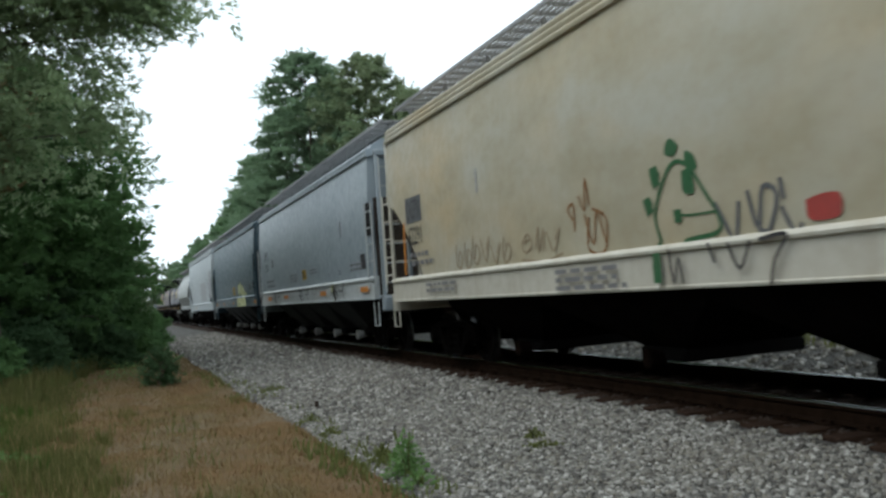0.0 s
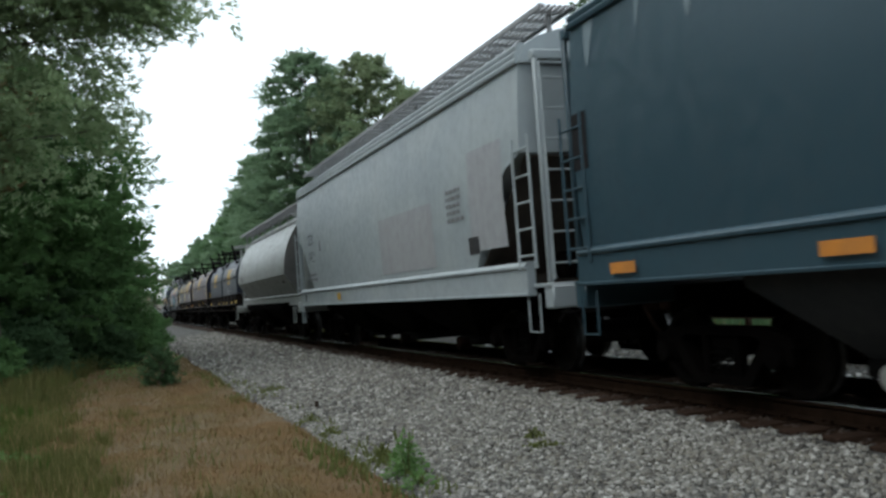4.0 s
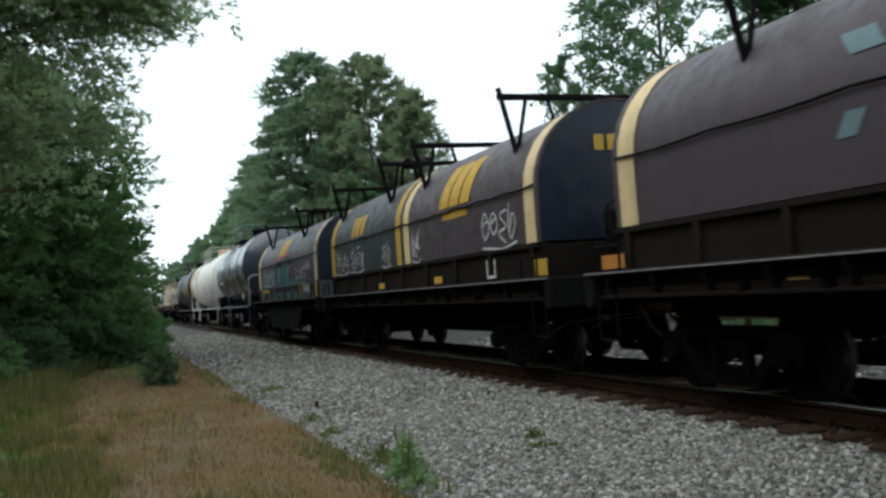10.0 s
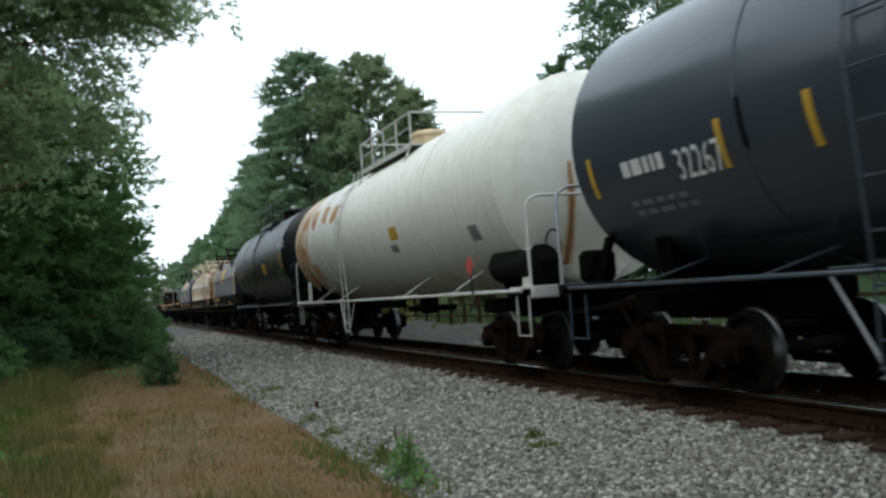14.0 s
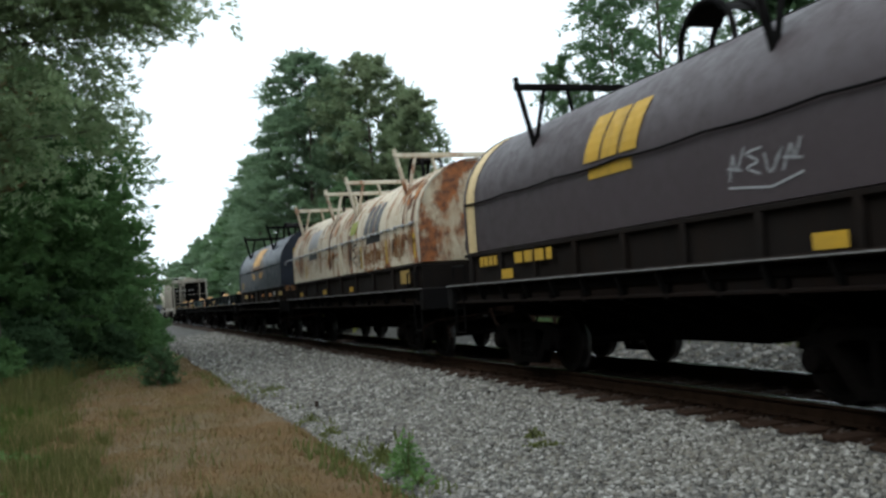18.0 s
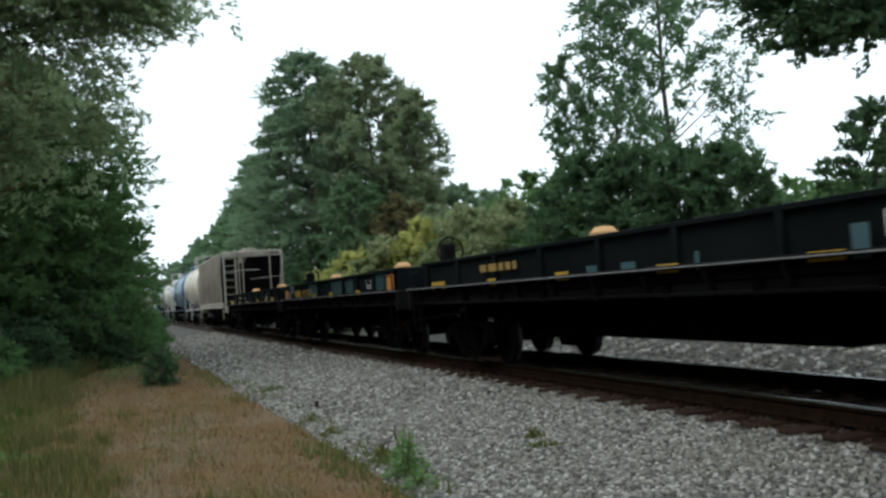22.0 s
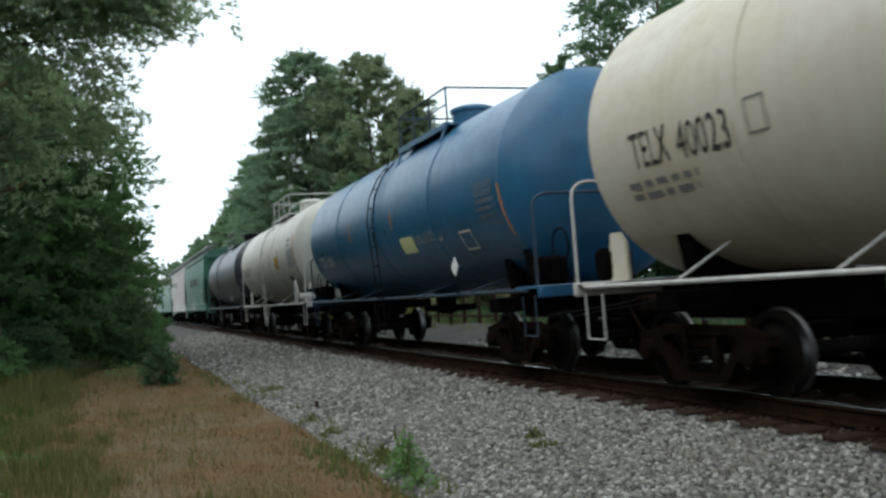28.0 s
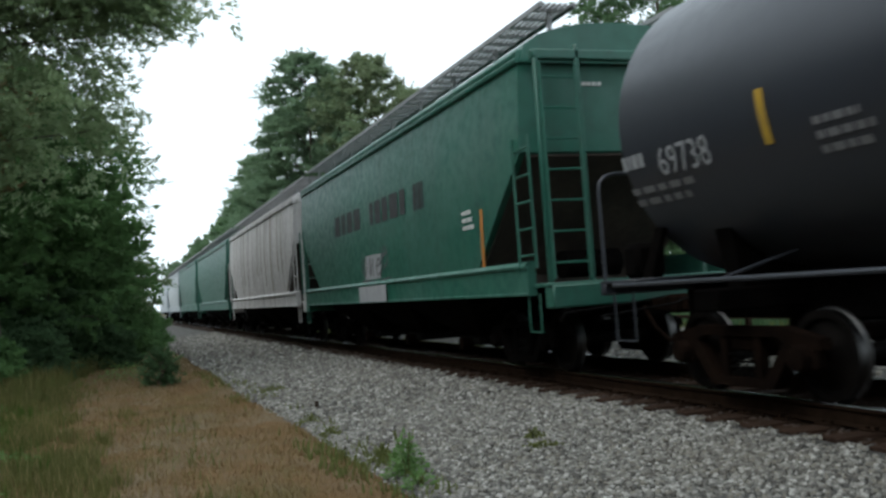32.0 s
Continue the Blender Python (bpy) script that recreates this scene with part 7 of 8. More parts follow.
draw(lid, -3.1, 3.35, 1.6, 0.62, [[(0.05, 0.2), (0.15, 0.6), (0.3, 0.7)], [(0.35, 0.1), (0.5, 0.05), (0.95, 0.7), (0.9, 0.95), (0.6, 0.8), (0.5, 0.4)], [(0.0, 0.75), (0.12, 0.9), (0.1, 0.6)]], 0.02, hood_surf, P_FADED)
strokes(lid, scrawl(65, -4.85, 2.75, 0.45, 0.22, 4), 0.02, hood_surf, BROWN_SPRAY, 0.02)
reflectors(car, [(-3.05, 0.1, 1.78, 0.48), (4.5, 0.1, 1.78, 0.4), (-5.3, 0.22, 1.75, 0.4)])
bars(car, 4.36, 1.74, 1.7, 0.22, 1, lambda q: -1.37, YELLOW, seed=26)

# dark slate tank car
car, body, surf, H = tank(139.05, 151.0, "dark slate tank car with white lettering", P_GREYTANK, P_GREYTANK, rail_mat=P_GREYTANK, plat_mat=P_FRAME, ladder_mat=P_GREYTANK, hoop_mat=P_FADED, brace=P_FADED, bands=(-0.4, 2.1, -3.1), dome_at=-0.6, platform_len=2.4, ladder_at=0.5)
bars(body, 4.06, 2.48, 0.85, 0.3, 1, surf, WHITE_MARK, seed=27)
lettering(body, "32267", 3.08, 2.46, 0.72, 0.3, surf, WHITE_MARK)
tank_stripes(body, (2.38, 1.23, -2.25, -0.5, 4.75), surf, YELLOW, 2.62, 2.17, 0.09)
tank_stripes(body, (-5.1,), surf, YELLOW, 2.6, 1.8, 0.12)
tank_stripes(body, (2.05,), surf, STEEL_DARK, 2.75, 2.3, 0.07)
patch(body, -2.27, 2.17, 0.6, 0.34, surf, YELLOW)
bars(body, 4.12, 2.06, 1.3, 0.2, 2, surf, GREY_MARK, seed=28)
bars(body, -4.18, 2.65, 0.7, 0.3, 3, surf, GREY_MARK, seed=29)
placard(car, -4.65, WHITE_MARK, 1.62)
for k, (z, n) in enumerate(((3.24, 4), (3.02, 5), (2.87, 5), (2.72, 5))):
    y0 = -H + 0.32 + 0.6 * (1 - math.sqrt(max(0, 1 - ((z - 2.8) / 1.59) ** 2 - 0.03))) - 0.012
    front_blocks(body, 0.12, 0.9 if k == 0 else 0.6, z, z + (0.14 if k == 0 else 0.06), n, y0, WHITE_MARK, "small_print")

# white tank car with rust
car, body, surf, H = tank(151.6, 168.5, "white tank car with orange rust patches", P_WHITETANK, WHITE_PIPE, bands=(4.2, -4.2), ladder_at=1.9, dome=P_RUSTSTAIN, dome_at=-0.5, platform_len=3.8)
rng = random.Random(70)


def ragged(y, z, w2, h2, n=16):
    """An uneven outline round a stain."""
    out = []
    for k in range(n):
        a = 2 * math.pi * k / n
        r = rng.uniform(0.62, 1.08)
        out.append((y - w2 / 2 + w2 / 2 * r * math.copysign(abs(math.cos(a)) ** 0.6, math.cos(a)), z - h2 / 2 + h2 / 2 * r * math.copysign(abs(math.sin(a)) ** 0.6, math.sin(a))))
    return out


for y, z, w2, h2 in ((6.7, 3.78, 0.8, 0.6), (5.6, 3.74, 0.85, 0.55), (4.3, 3.68, 0.75, 0.5), (3.1, 3.62, 0.7, 0.5), (7.3, 3.5, 0.6, 1.1), (6.9, 2.9, 0.9, 0.8), (7.2, 2.2, 1.0, 0.7), (5.9, 2.3, 0.8, 0.5)):
    blob(body, ragged(y, z, w2, h2), surf, P_RUSTSTAIN, 0.006, "rust_stain")
    for q in range(4):
        blob(body, ragged(y - rng.uniform(0, w2 * 0.7), z - rng.uniform(0, h2 * 0.6), rng.uniform(0.12, 0.45) * w2, rng.uniform(0.3, 0.7) * h2, 10), surf, P_RUSTPATCH, 0.009, "rust_patch")


def head_y(x, z, R=1.59, zc=2.80, head=0.6):
    """Where the front head of the tank stands at a place across and up."""
    a = math.asin(min(0.999, math.hypot(x, z - zc) / R) * math.sin(1.25))
    return -(H - 0.32) + head * (1 - math.cos(a)) / (1 - math.cos(1.25))


# rust that has run down the front head from a fitting
for mat, lift, top, wide in ((P_RUSTSTAIN, 0.008, 2.95, 0.20), (BROWN_SPRAY, 0.012, 2.75, 0.09)):
    sh = Shape()
    for k in range(13):
        z = top - (top - 1.5) * k / 12
        half = wide / 2 * (0.35 + 0.65 * k / 12) * rng.uniform(0.75, 1.15)
        sh.v += [(x, head_y(x, z) - lift, z) for x in (-0.62 - half, -0.62 + half)]
    sh.f += [(2 * k, 2 * k + 1, 2 * k + 3, 2 * k + 2) for k in range(12)]
    part("rust_run", sh, mat, body, smooth=0)
patch(body, -6.16, 2.23, 0.37, 0.24, surf, GREY_MARK)
patch(body, -1.90, 2.22, 0.47, 0.15, surf, GREY_MARK)
patch(body, -2.10, 2.56, 0.5, 0.25, surf, YELLOW)
placard(car, -6.35, RED_MARK, 1.6)
part("heater_tank", Shape().lathe([(-0.75, 0.1), (-0.7, 0.26), (0.7, 0.26), (0.75, 0.1)], "y", (-1.05, -7.2, 1.55), 18), STEEL_DARK, car)
for y, w2, lift in ((5.75, 0.35, 0.002), (6.25, 0.5, 0.003), (6.9, 0.6, 0.0035)):
    part("rust_stain", Shape().lathe([(y, 1.59 + lift * 0.2), (y + 0.03, 1.59 + lift), (y + w2, 1.59 + lift), (y + w2 + 0.03, 1.59 + lift * 0.2)], "y", (0, 0, 2.80), 64, False), P_RUSTSTAIN, body, smooth=60)

# black tank car
car, body, surf, H = tank(169.2, 183.0, "black tank car with yellow reflective strips", P_BLACKTANK, P_BLACKTANK, bands=(0.4, 3.0), dome_at=-0.4, platform_len=2.8)
lettering(body, "VINYL ACETATE", -5.14, 3.20, 1.35, 0.2, surf, WHITE_MARK)
patch(body, -1.77, 2.67, 0.7, 0.37, surf, YELLOW)
tank_stripes(body, (-3.83, 0.6, 3.12), surf, YELLOW, 2.92, 2.46, 0.1)
for y, z, w2, h2 in ((-4.65, 2.31, 0.45, 0.03), (-4.65, 2.03, 0.45, 0.03), (-4.65, 2.31, 0.03, 0.3), (-5.07, 2.31, 0.03, 0.3)):
    patch(body, y, z, w2, h2, surf, WHITE_MARK, n=2)
bars(body, -5.39, 2.9, 0.6, 0.6, 7, surf, YELLOW, seed=31)
lettering(body, "MTLX 205090", 5.25, 2.72, 1.75, 0.30, surf, FADED_YELLOW)
bars(body, 5.0, 2.32, 1.2, 0.3, 3, surf, DARK_HOLE, seed=32)
patch(body, 2.85, 3.02, 0.28, 0.36, surf, P_FADED, n=3)
patch(body, 2.81, 2.98, 0.2, 0.28, surf, P_BLACKTANK, 0.011, n=3)

# brown coil car
car, H, hd = coil(184.2, 195.1, "dark brown coil car with a cream-striped lid", [(184.8, 194.5, P_BROWN, P_NAVY, CREAM, (-2.4, 2.6), -0.3)])
emblem(hd[0], 0.72, 3.22, 1.25, 0.56, hood_surf, YELLOW)
strokes(hd[0], scrawl(33, -1.9, 2.05, 1.0, 0.3, 4), 0.022, hood_surf, P_FADED)
front_blocks(hd[0], -0.38, 0.46, 3.05, 3.27, 4, -4.90, YELLOW)
bars(car, 4.2, 1.72, 0.75, 0.26, 1, lambda q: -1.37, YELLOW, seed=34)
bars(car, 2.9, 1.72, 1.4, 0.28, 1, lambda q: -1.37, YELLOW, seed=35)
reflectors(car, [(3.4, 0.4, 1.5, 0.14), (-3.0, 0.4, 1.5, 0.14)])

# rusted white coil car
car, H, hd = coil(196.4, 210.2, "heavily rusted white coil car with two lids", [(197.06, 203.3, P_RUSTWHITE, P_RUSTEND, None, (-5.1, -1.0), -3.2), (203.38, 209.6, P_RUSTWHITE, P_RUSTEND, None, (1.3, 5.55), 3.2)], bar_mat=P_RUSTWHITE)
for k, (y, z) in enumerate(((-2.45, 3.26), (-2.9, 3.26), (-3.35, 3.26))):
    patch(hd[0], y, z, 0.34, 0.62, hood_surf, GREY_SPRAY, 0.010, "emblem", skew=0.2)
patch(hd[0], -2.55, 2.58, 1.15, 0.17, hood_surf, BLACK_MARK, 0.010, "emblem_bar")
for k in range(3):
    patch(hd[1], 3.9 - 0.42 * k, 3.2, 0.32, 0.5, hood_surf, P_FADED, 0.010, "emblem", skew=0.2)
patch(hd[1], 3.9, 2.55, 1.1, 0.15, hood_surf, GREY_SPRAY, 0.010, "emblem_bar")
strokes(hd[0], scrawl(36, -0.8, 1.95, 1.3, 0.6, 3), 0.045, hood_surf, BLACK_MARK)
strokes(hd[0], scrawl(37, -2.2, 1.9, 0.95, 0.5, 5) + scrawl(38, -3.25, 1.9, 0.8, 0.45, 5) + scrawl(39, -4.25, 1.95, 1.1, 0.42, 5), 0.04, hood_surf, BROWN_SPRAY)
patch(hd[0], -1.08, 3.03, 0.6, 0.3, hood_surf, OLIVE_SPRAY, 0.009, "graffiti", skew=0.3)
for y in (-1.95, -4.05, -5.95, 4.5):
    patch(hd[0] if y < 0 else hd[1], y, 2.4, 0.13, 0.5, hood_surf, YELLOW, 0.009, "tape")
rng = random.Random(40)
RUST_DARK = paint("dark_rust", (0.11, 0.045, 0.02), 0.85, 0.3, (0.05, 0.025, 0.012))
for lid in hd:
    for i in range(110):
        y = rng.uniform(-6.1, -0.2) if lid is hd[0] else rng.uniform(0.3, 6.2)
        z = rng.choice((3.5, 3.2, 2.55, 2.5, 2.3)) + rng.uniform(-0.2, 0.1)
        h2 = min(rng.uniform(0.08, 0.6), z - 1.9)
        w2 = rng.uniform(0.02, 0.07)
        blob(lid, [(y, z), (y - w2 * 0.5, z + 0.02), (y - w2, z), (y - w2 * 0.8, z - h2 * 0.5), (y - w2 * 0.4, z - h2), (y - w2 * 0.2, z - h2 * 0.5)], hood_surf, rng.choice((P_RUSTPATCH, RUST_DARK, RUST_DARK, BROWN_SPRAY)), 0.008, "rust_run")
    for i in range(26):
        y = rng.uniform(-6.2, -4.3) if lid is hd[0] else rng.choice((rng.uniform(0.4, 1.6), rng.uniform(5.0, 6.0)))
        z, w2, h2 = rng.choice((3.45, 3.2, 2.5, 2.4)) + rng.uniform(-0.1, 0.1), rng.uniform(0.1, 0.3), rng.uniform(0.12, 0.45)
        edge = [(y - w2 * (0.5 + 0.5 * math.cos(a) * rng.uniform(0.6, 1)), max(1.9, z - h2 * (0.5 - 0.5 * math.sin(a) * rng.uniform(0.6, 1)))) for a in (0, 0.8, 1.6, 2.4, 3.1, 3.9, 4.7, 5.5)]
        blob(lid, edge, hood_surf, rng.choice((P_RUSTPATCH, RUST_DARK, BROWN_SPRAY)), 0.009, "rust_blotch")
    for y in ((-5.9, -1.0) if lid is hd[0] else (1.3, 5.4)):
        patch(lid, y, 3.4, 0.16, 1.4, hood_surf, RUST_DARK, 0.007, "rust_run", n=6, skew=0.03)
reflectors(car, [(-5.2, 0.6, 1.7, 0.26)], FADED_YELLOW)
reflectors(car, [(-1.0, 0.3, 1.5, 0.12), (2.0, 0.4, 1.5, 0.12), (5.2, 0.4, 1.5, 0.12)])

# dark blue coil car with one long lid
car, H, hd = coil(211.5, 223.55, "dark blue coil car with one long lid", [(212.1, 222.95, P_NAVY, P_NAVY, None, (-2.9, 3.1), -0.9)])
lid = hd[0]
ORANGE_LOGO = paint("orange_emblem", (0.62, 0.32, 0.04), 0.45, 0.2)
for i in range(3):
    patch(lid, 1.0 - 0.62 * i, 3.42, 0.5, 0.68, hood_surf, ORANGE_LOGO, 0.010, "emblem", skew=0.25, n=6)
bars(lid, 1.15, 2.70, 2.1, 0.16, 1, hood_surf, BROWN_SPRAY, seed=41)
draw(lid, 1.62, 3.52, 0.25, 1.1, [[(0.9, 1.0), (0.3, 0.75), (0.05, 0.4), (0.05, 0.05), (0.9, 0.0)]], 0.06, hood_surf, ORANGE_LOGO, "emblem")
draw(lid, -1.05, 3.52, 0.35, 1.1, [[(0.0, 1.0), (0.4, 0.75), (0.75, 0.4), (0.75, 0.02), (0.2, 0.0)]], 0.06, hood_surf, ORANGE_LOGO, "emblem")
for y in (1.15, 0.88, -0.63, -0.95):
    ring = Shape().loft([[(-1.31, y + 0.12 * math.cos(a * math.pi / 8), 2.35 + 0.13 * math.sin(a * math.pi / 8)) for a in range(16)], [(-1.312, y + 0.12 * math.cos(a * math.pi / 8), 2.35 + 0.13 * math.sin(a * math.pi / 8)) for a in range(16)]])
    part("emblem", ring, ORANGE_LOGO, lid)
patch(lid, 4.6, 2.2, 0.33, 0.27, hood_surf, YELLOW)
patch(lid, 0.05, 2.1, 0.06, 0.12, hood_surf, YELLOW)
reflectors(car, [(-3.05, 0.45, 1.62, 0.12), (-1.3, 0.35, 1.62, 0.09), (1.6, 0.4, 1.62, 0.1)], ORANGE)
reflectors(car, [(-5.0, 0.8, 1.64, 0.14), (3.6, 1.0, 1.66, 0.14)], FADED_YELLOW)
patch(car, -4.1, 1.66, 0.25, 0.14, lambda q: -1.37, WHITE_MARK, 0.008, "panel_mark", n=1)

front_blocks(lid, -0.50, 0.42, 3.22, 3.46, 4, -5.46, YELLOW)
front_blocks(lid, -0.85, 0.55, 2.95, 3.09, 10, -5.46, YELLOW)
front_blocks(lid, -0.75, -0.2, 1.98, 2.10, 4, -5.46, YELLOW)
for k in range(3):
    front_blocks(lid, -1.2, 0.6, 1.78 - 0.07 * k, 1.82 - 0.07 * k, 9, -5.46, BROWN_SPRAY, "small_print")
part("hand_rail", Shape().tube([(-1.15, -5.45, 2.5), (-1.13, -5.52, 2.62), (-0.95, -5.54, 2.68), (1.0, -5.54, 2.68)], 0.018, 5), P_FADED, lid)

# three empty coil cars
COIL_PAD = paint("timber_cushion", (0.42, 0.24, 0.10), 0.7, 0.3, (0.25, 0.14, 0.06))
TEAL_PATCH = paint("teal_panel", (0.02, 0.055, 0.06), 0.6, 0.3, (0.02, 0.016, 0.013), spec=0.2)
TEAL_SCUFF = paint("scuffed_teal", (0.035, 0.085, 0.095), 0.6, 0.4, (0.10, 0.12, 0.12), spec=0.2)


def open_side(q):
    return -1.37


for s0, s1, lb, items, pads, box_at in (
        (224.1, 238.35, "empty open coil car with low dark sides and teal scuffs", [(6.0, 0.7, 1.41, 0.14), (3.4, 0.34, 1.38, 0.11), (1.1, 0.37, 1.38, 0.11), (-1.27, 0.39, 1.36, 0.11), (-3.5, 0.42, 1.35, 0.11), (-5.5, 0.78, 1.40, 0.11)], (0.46, -5.85), -4.35),
        (238.95, 252.35, "empty open coil car with low teal sides", [(4.02, 0.27, 1.40, 0.13), (1.99, 0.3, 1.41, 0.11), (-0.08, 0.36, 1.42, 0.14), (-2.9, 0.38, 1.41, 0.13)], (0.67, -5.5), -3.97),
        (252.95, 267.4, "empty open coil car with low dark sides", [(6.84, 0.85, 1.45, 0.12), (3.83, 0.36, 1.41, 0.13), (1.42, 0.38, 1.40, 0.13), (-1.5, 0.4, 1.43, 0.13), (-3.62, 0.38, 1.42, 0.12), (-5.02, 0.78, 1.45, 0.14)], (1.15, -5.22), -3.8)):
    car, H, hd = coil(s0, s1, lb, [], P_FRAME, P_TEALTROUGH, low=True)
    reflectors(car, items)
    for y in pads:
        sh = Shape().lathe([(1.62, 0.16), (1.66, 0.19), (1.83, 0.18), (1.90, 0.11), (1.91, 0.03)], "z", (-0.98, y, 0), 12)
        part("coil_cushion", sh, COIL_PAD, car, "rounded orange timber cushion")
        part("cushion_stand", Shape().box(-1.1, -0.86, y - 0.12, y + 0.12, 1.26, 1.64, 0.02), P_FRAME, car)
    for y in (-3.2, 3.2):
        part("cross_stop", Shape().box(-1.15, 1.15, y - 0.12, y + 0.12, 1.5, 1.72, 0.02), P_FRAME, car)
    # small white-lined stencil box
    for k in range(2):
        patch(car, box_at - 0.31 * k, 1.62, 0.025, 0.2, open_side, WHITE_MARK, 0.008, "panel_mark", n=1)
        patch(car, box_at, 1.44 + 0.05 * k, 0.335, 0.02, open_side, WHITE_MARK, 0.008, "panel_mark", n=1)
    if s0 < 230:
        for y, w2, z, h2 in ((-4.0, 0.18, 1.54, 0.3), (-1.95, 0.07, 1.46, 0.2), (0.25, 0.25, 1.42, 0.14), (-0.55, 0.3, 1.42, 0.12)):
            patch(car, y, z, w2, h2, open_side, TEAL_SCUFF, 0.005, "scuff", n=1)
        bars(car, 3.65, 1.60, 1.6, 0.2, 1, open_side, FADED_YELLOW, seed=44)
    elif s0 < 250:
        for y, w2 in ((-4.2, 1.2), (0.25, 1.9), (2.95, 1.2), (-1.45, 1.0)):
            patch(car, y, 1.70, w2, 0.34, lambda q: -1.304, TEAL_PATCH, 0.008, "side_panel", n=1)
        patch(car, -5.57, 1.66, 0.5, 0.32, open_side, ORANGE, 0.008, "panel_mark", n=1)
        patch(car, 6.47, 1.60, 0.6, 0.3, open_side, ORANGE, 0.008, "panel_mark", n=1)
        patch(car, 5.5, 1.74, 0.6, 0.24, open_side, TEAL_SCUFF, 0.006, "faded_panel", n=1)
        patch(car, 5.68, 1.54, 0.24, 0.22, open_side, GREY_MARK, 0.008, "panel_mark", n=1)
        for k in range(4):
            patch(car, 4.73 - 0.23 * k, 1.58, 0.15, 0.2, open_side, YELLOW, 0.008, "panel_mark", n=1)
        lettering(car, "497433", 3.6, 1.57, 1.4, 0.21, open_side, YELLOW)
    else:
        bars(car, 3.8, 1.62, 0.85, 0.16, 1, open_side, FADED_YELLOW, seed=42)
        bars(car, 2.04, 1.55, 0.55, 0.13, 1, open_side, GREY_MARK, seed=43)
        patch(car, 5.38, 1.6, 0.06, 0.2, open_side, GREY_MARK, 0.008, "panel_mark", n=1)
        patch(car, 0.1, 1.5, 0.06, 0.22, open_side, TEAL_SCUFF, 0.005, "scuff", n=1)

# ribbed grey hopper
# slope_mat: near-black sheets paint the shade inside the open end frame
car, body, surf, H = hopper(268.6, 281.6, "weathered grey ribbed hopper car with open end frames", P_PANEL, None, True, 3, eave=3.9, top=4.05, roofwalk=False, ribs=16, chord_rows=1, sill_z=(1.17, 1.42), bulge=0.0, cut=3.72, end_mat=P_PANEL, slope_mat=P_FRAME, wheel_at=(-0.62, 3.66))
for y, z, w2, h2, m in ((-3.48, 1.75, 0.3, 0.27, BLACK_MARK), (2.69, 3.17, 0.4, 0.41, BROWN_SPRAY), (-1.34, 2.92, 0.4, 0.43, BROWN_SPRAY), (-1.76, 1.95, 0.2, 0.52, GREY_SPRAY), (-4.28, 2.28, 0.15, 0.8, BROWN_SPRAY)):
    blob(body, ragged(y, z, w2 * 0.8, h2 * 1.1, 12), surf, m, 0.008, "stain")
part("hand_rail", Shape().tube([(-0.2, -H - 0.02, 2.55), (1.5, -H - 0.02, 2.62)], 0.013, 5), P_PANEL, car)
part("hand_rail", Shape().tube([(-1.4, -H - 0.04, 3.0), (0.3, -H - 0.04, 3.0)], 0.013, 5), WHITE_PIPE, car)
for x in (-0.72, -0.52):
    part("brake_channel", Shape().box(x - 0.03, x + 0.03, -H + 0.02, -H + 0.07, 1.25, 3.5, 0.01), P_PANEL, car)
part("end_panel", Shape().box(-1.5, 1.5, -H + 0.05, -H + 0.09, 3.68, 3.95, 0.01), P_PANEL, car)
front_blocks(car, 0.85, 1.35, 3.78, 3.87, 6, -H + 0.045, BLACK_MARK)

# beige tank car
car, body, surf, H = tank(282.4, 295.8, "beige tank car with black lettering and rust bands", P_BEIGE, WHITE_PIPE, bands=(3.2,), ladder_at=0.05, dome_at=-0.4)
lettering(body, "TELX", 4.94, 2.73, 0.68, 0.36, surf, BLACK_MARK)
lettering(body, "40023", 4.12, 2.70, 0.80, 0.36, surf, BLACK_MARK)
for y, z, w2, h2 in ((3.07, 2.72, 0.26, 0.02), (3.07, 2.42, 0.26, 0.02), (3.07, 2.72, 0.02, 0.3), (2.83, 2.72, 0.02, 0.3)):
    patch(body, y, z, w2, h2, surf, GREY_MARK, n=2)
bars(body, 5.15, 2.24, 1.5, 0.24, 2, surf, GREY_MARK, seed=45)
patch(body, -2.12, 2.85, 0.62, 0.37, surf, YELLOW)
patch(body, -2.24, 2.42, 0.5, 0.1, surf, GREY_MARK)
placard(car, -2.3, WHITE_MARK, 1.6)
tank_stripes(body, (-3.64,), surf, ORANGE, 2.55, 2.05, 0.1)
tank_stripes(body, (1.35, 3.26), surf, FADED_YELLOW, 2.55, 2.2, 0.07)
for y in (-1.2, -3.0):
    part("rust_band", Shape().lathe([(y - 0.03, 1.592), (y - 0.025, 1.598), (y + 0.025, 1.598), (y + 0.03, 1.592)], "y", (0, 0, 2.80), 64, False), BROWN_SPRAY if y > -2 else P_FADED, body)

# blue tank car
BAR_BLUE = paint("pale_blue_stencil", (0.075, 0.12, 0.17), 0.5, 0.3)
GRIME_BLUE = paint("dark_grime_on_blue", (0.012, 0.03, 0.05), 0.6, 0.4, (0.02, 0.02, 0.018))
car, body, surf, H = tank(296.6, 311.5, "blue tank car with a railed top platform", P_BLUE, P_BLUEDARK, bands=(0.1, 3.4, -3.4), ladder_at=0.1, ladder_mat=P_FRAME, plat_mat=P_BLUE, dome=P_BLUE, dome_at=-1.9, platform_len=2.8)
for k in range(6):
    patch(body, -5.55, 2.80 - 0.12 * k, 0.76, 0.014, surf, GREY_MARK, 0.009, "panel_line", n=1)
bars(body, -5.57, 2.775, 0.72, 0.57, 5, surf, BAR_BLUE, seed=46)
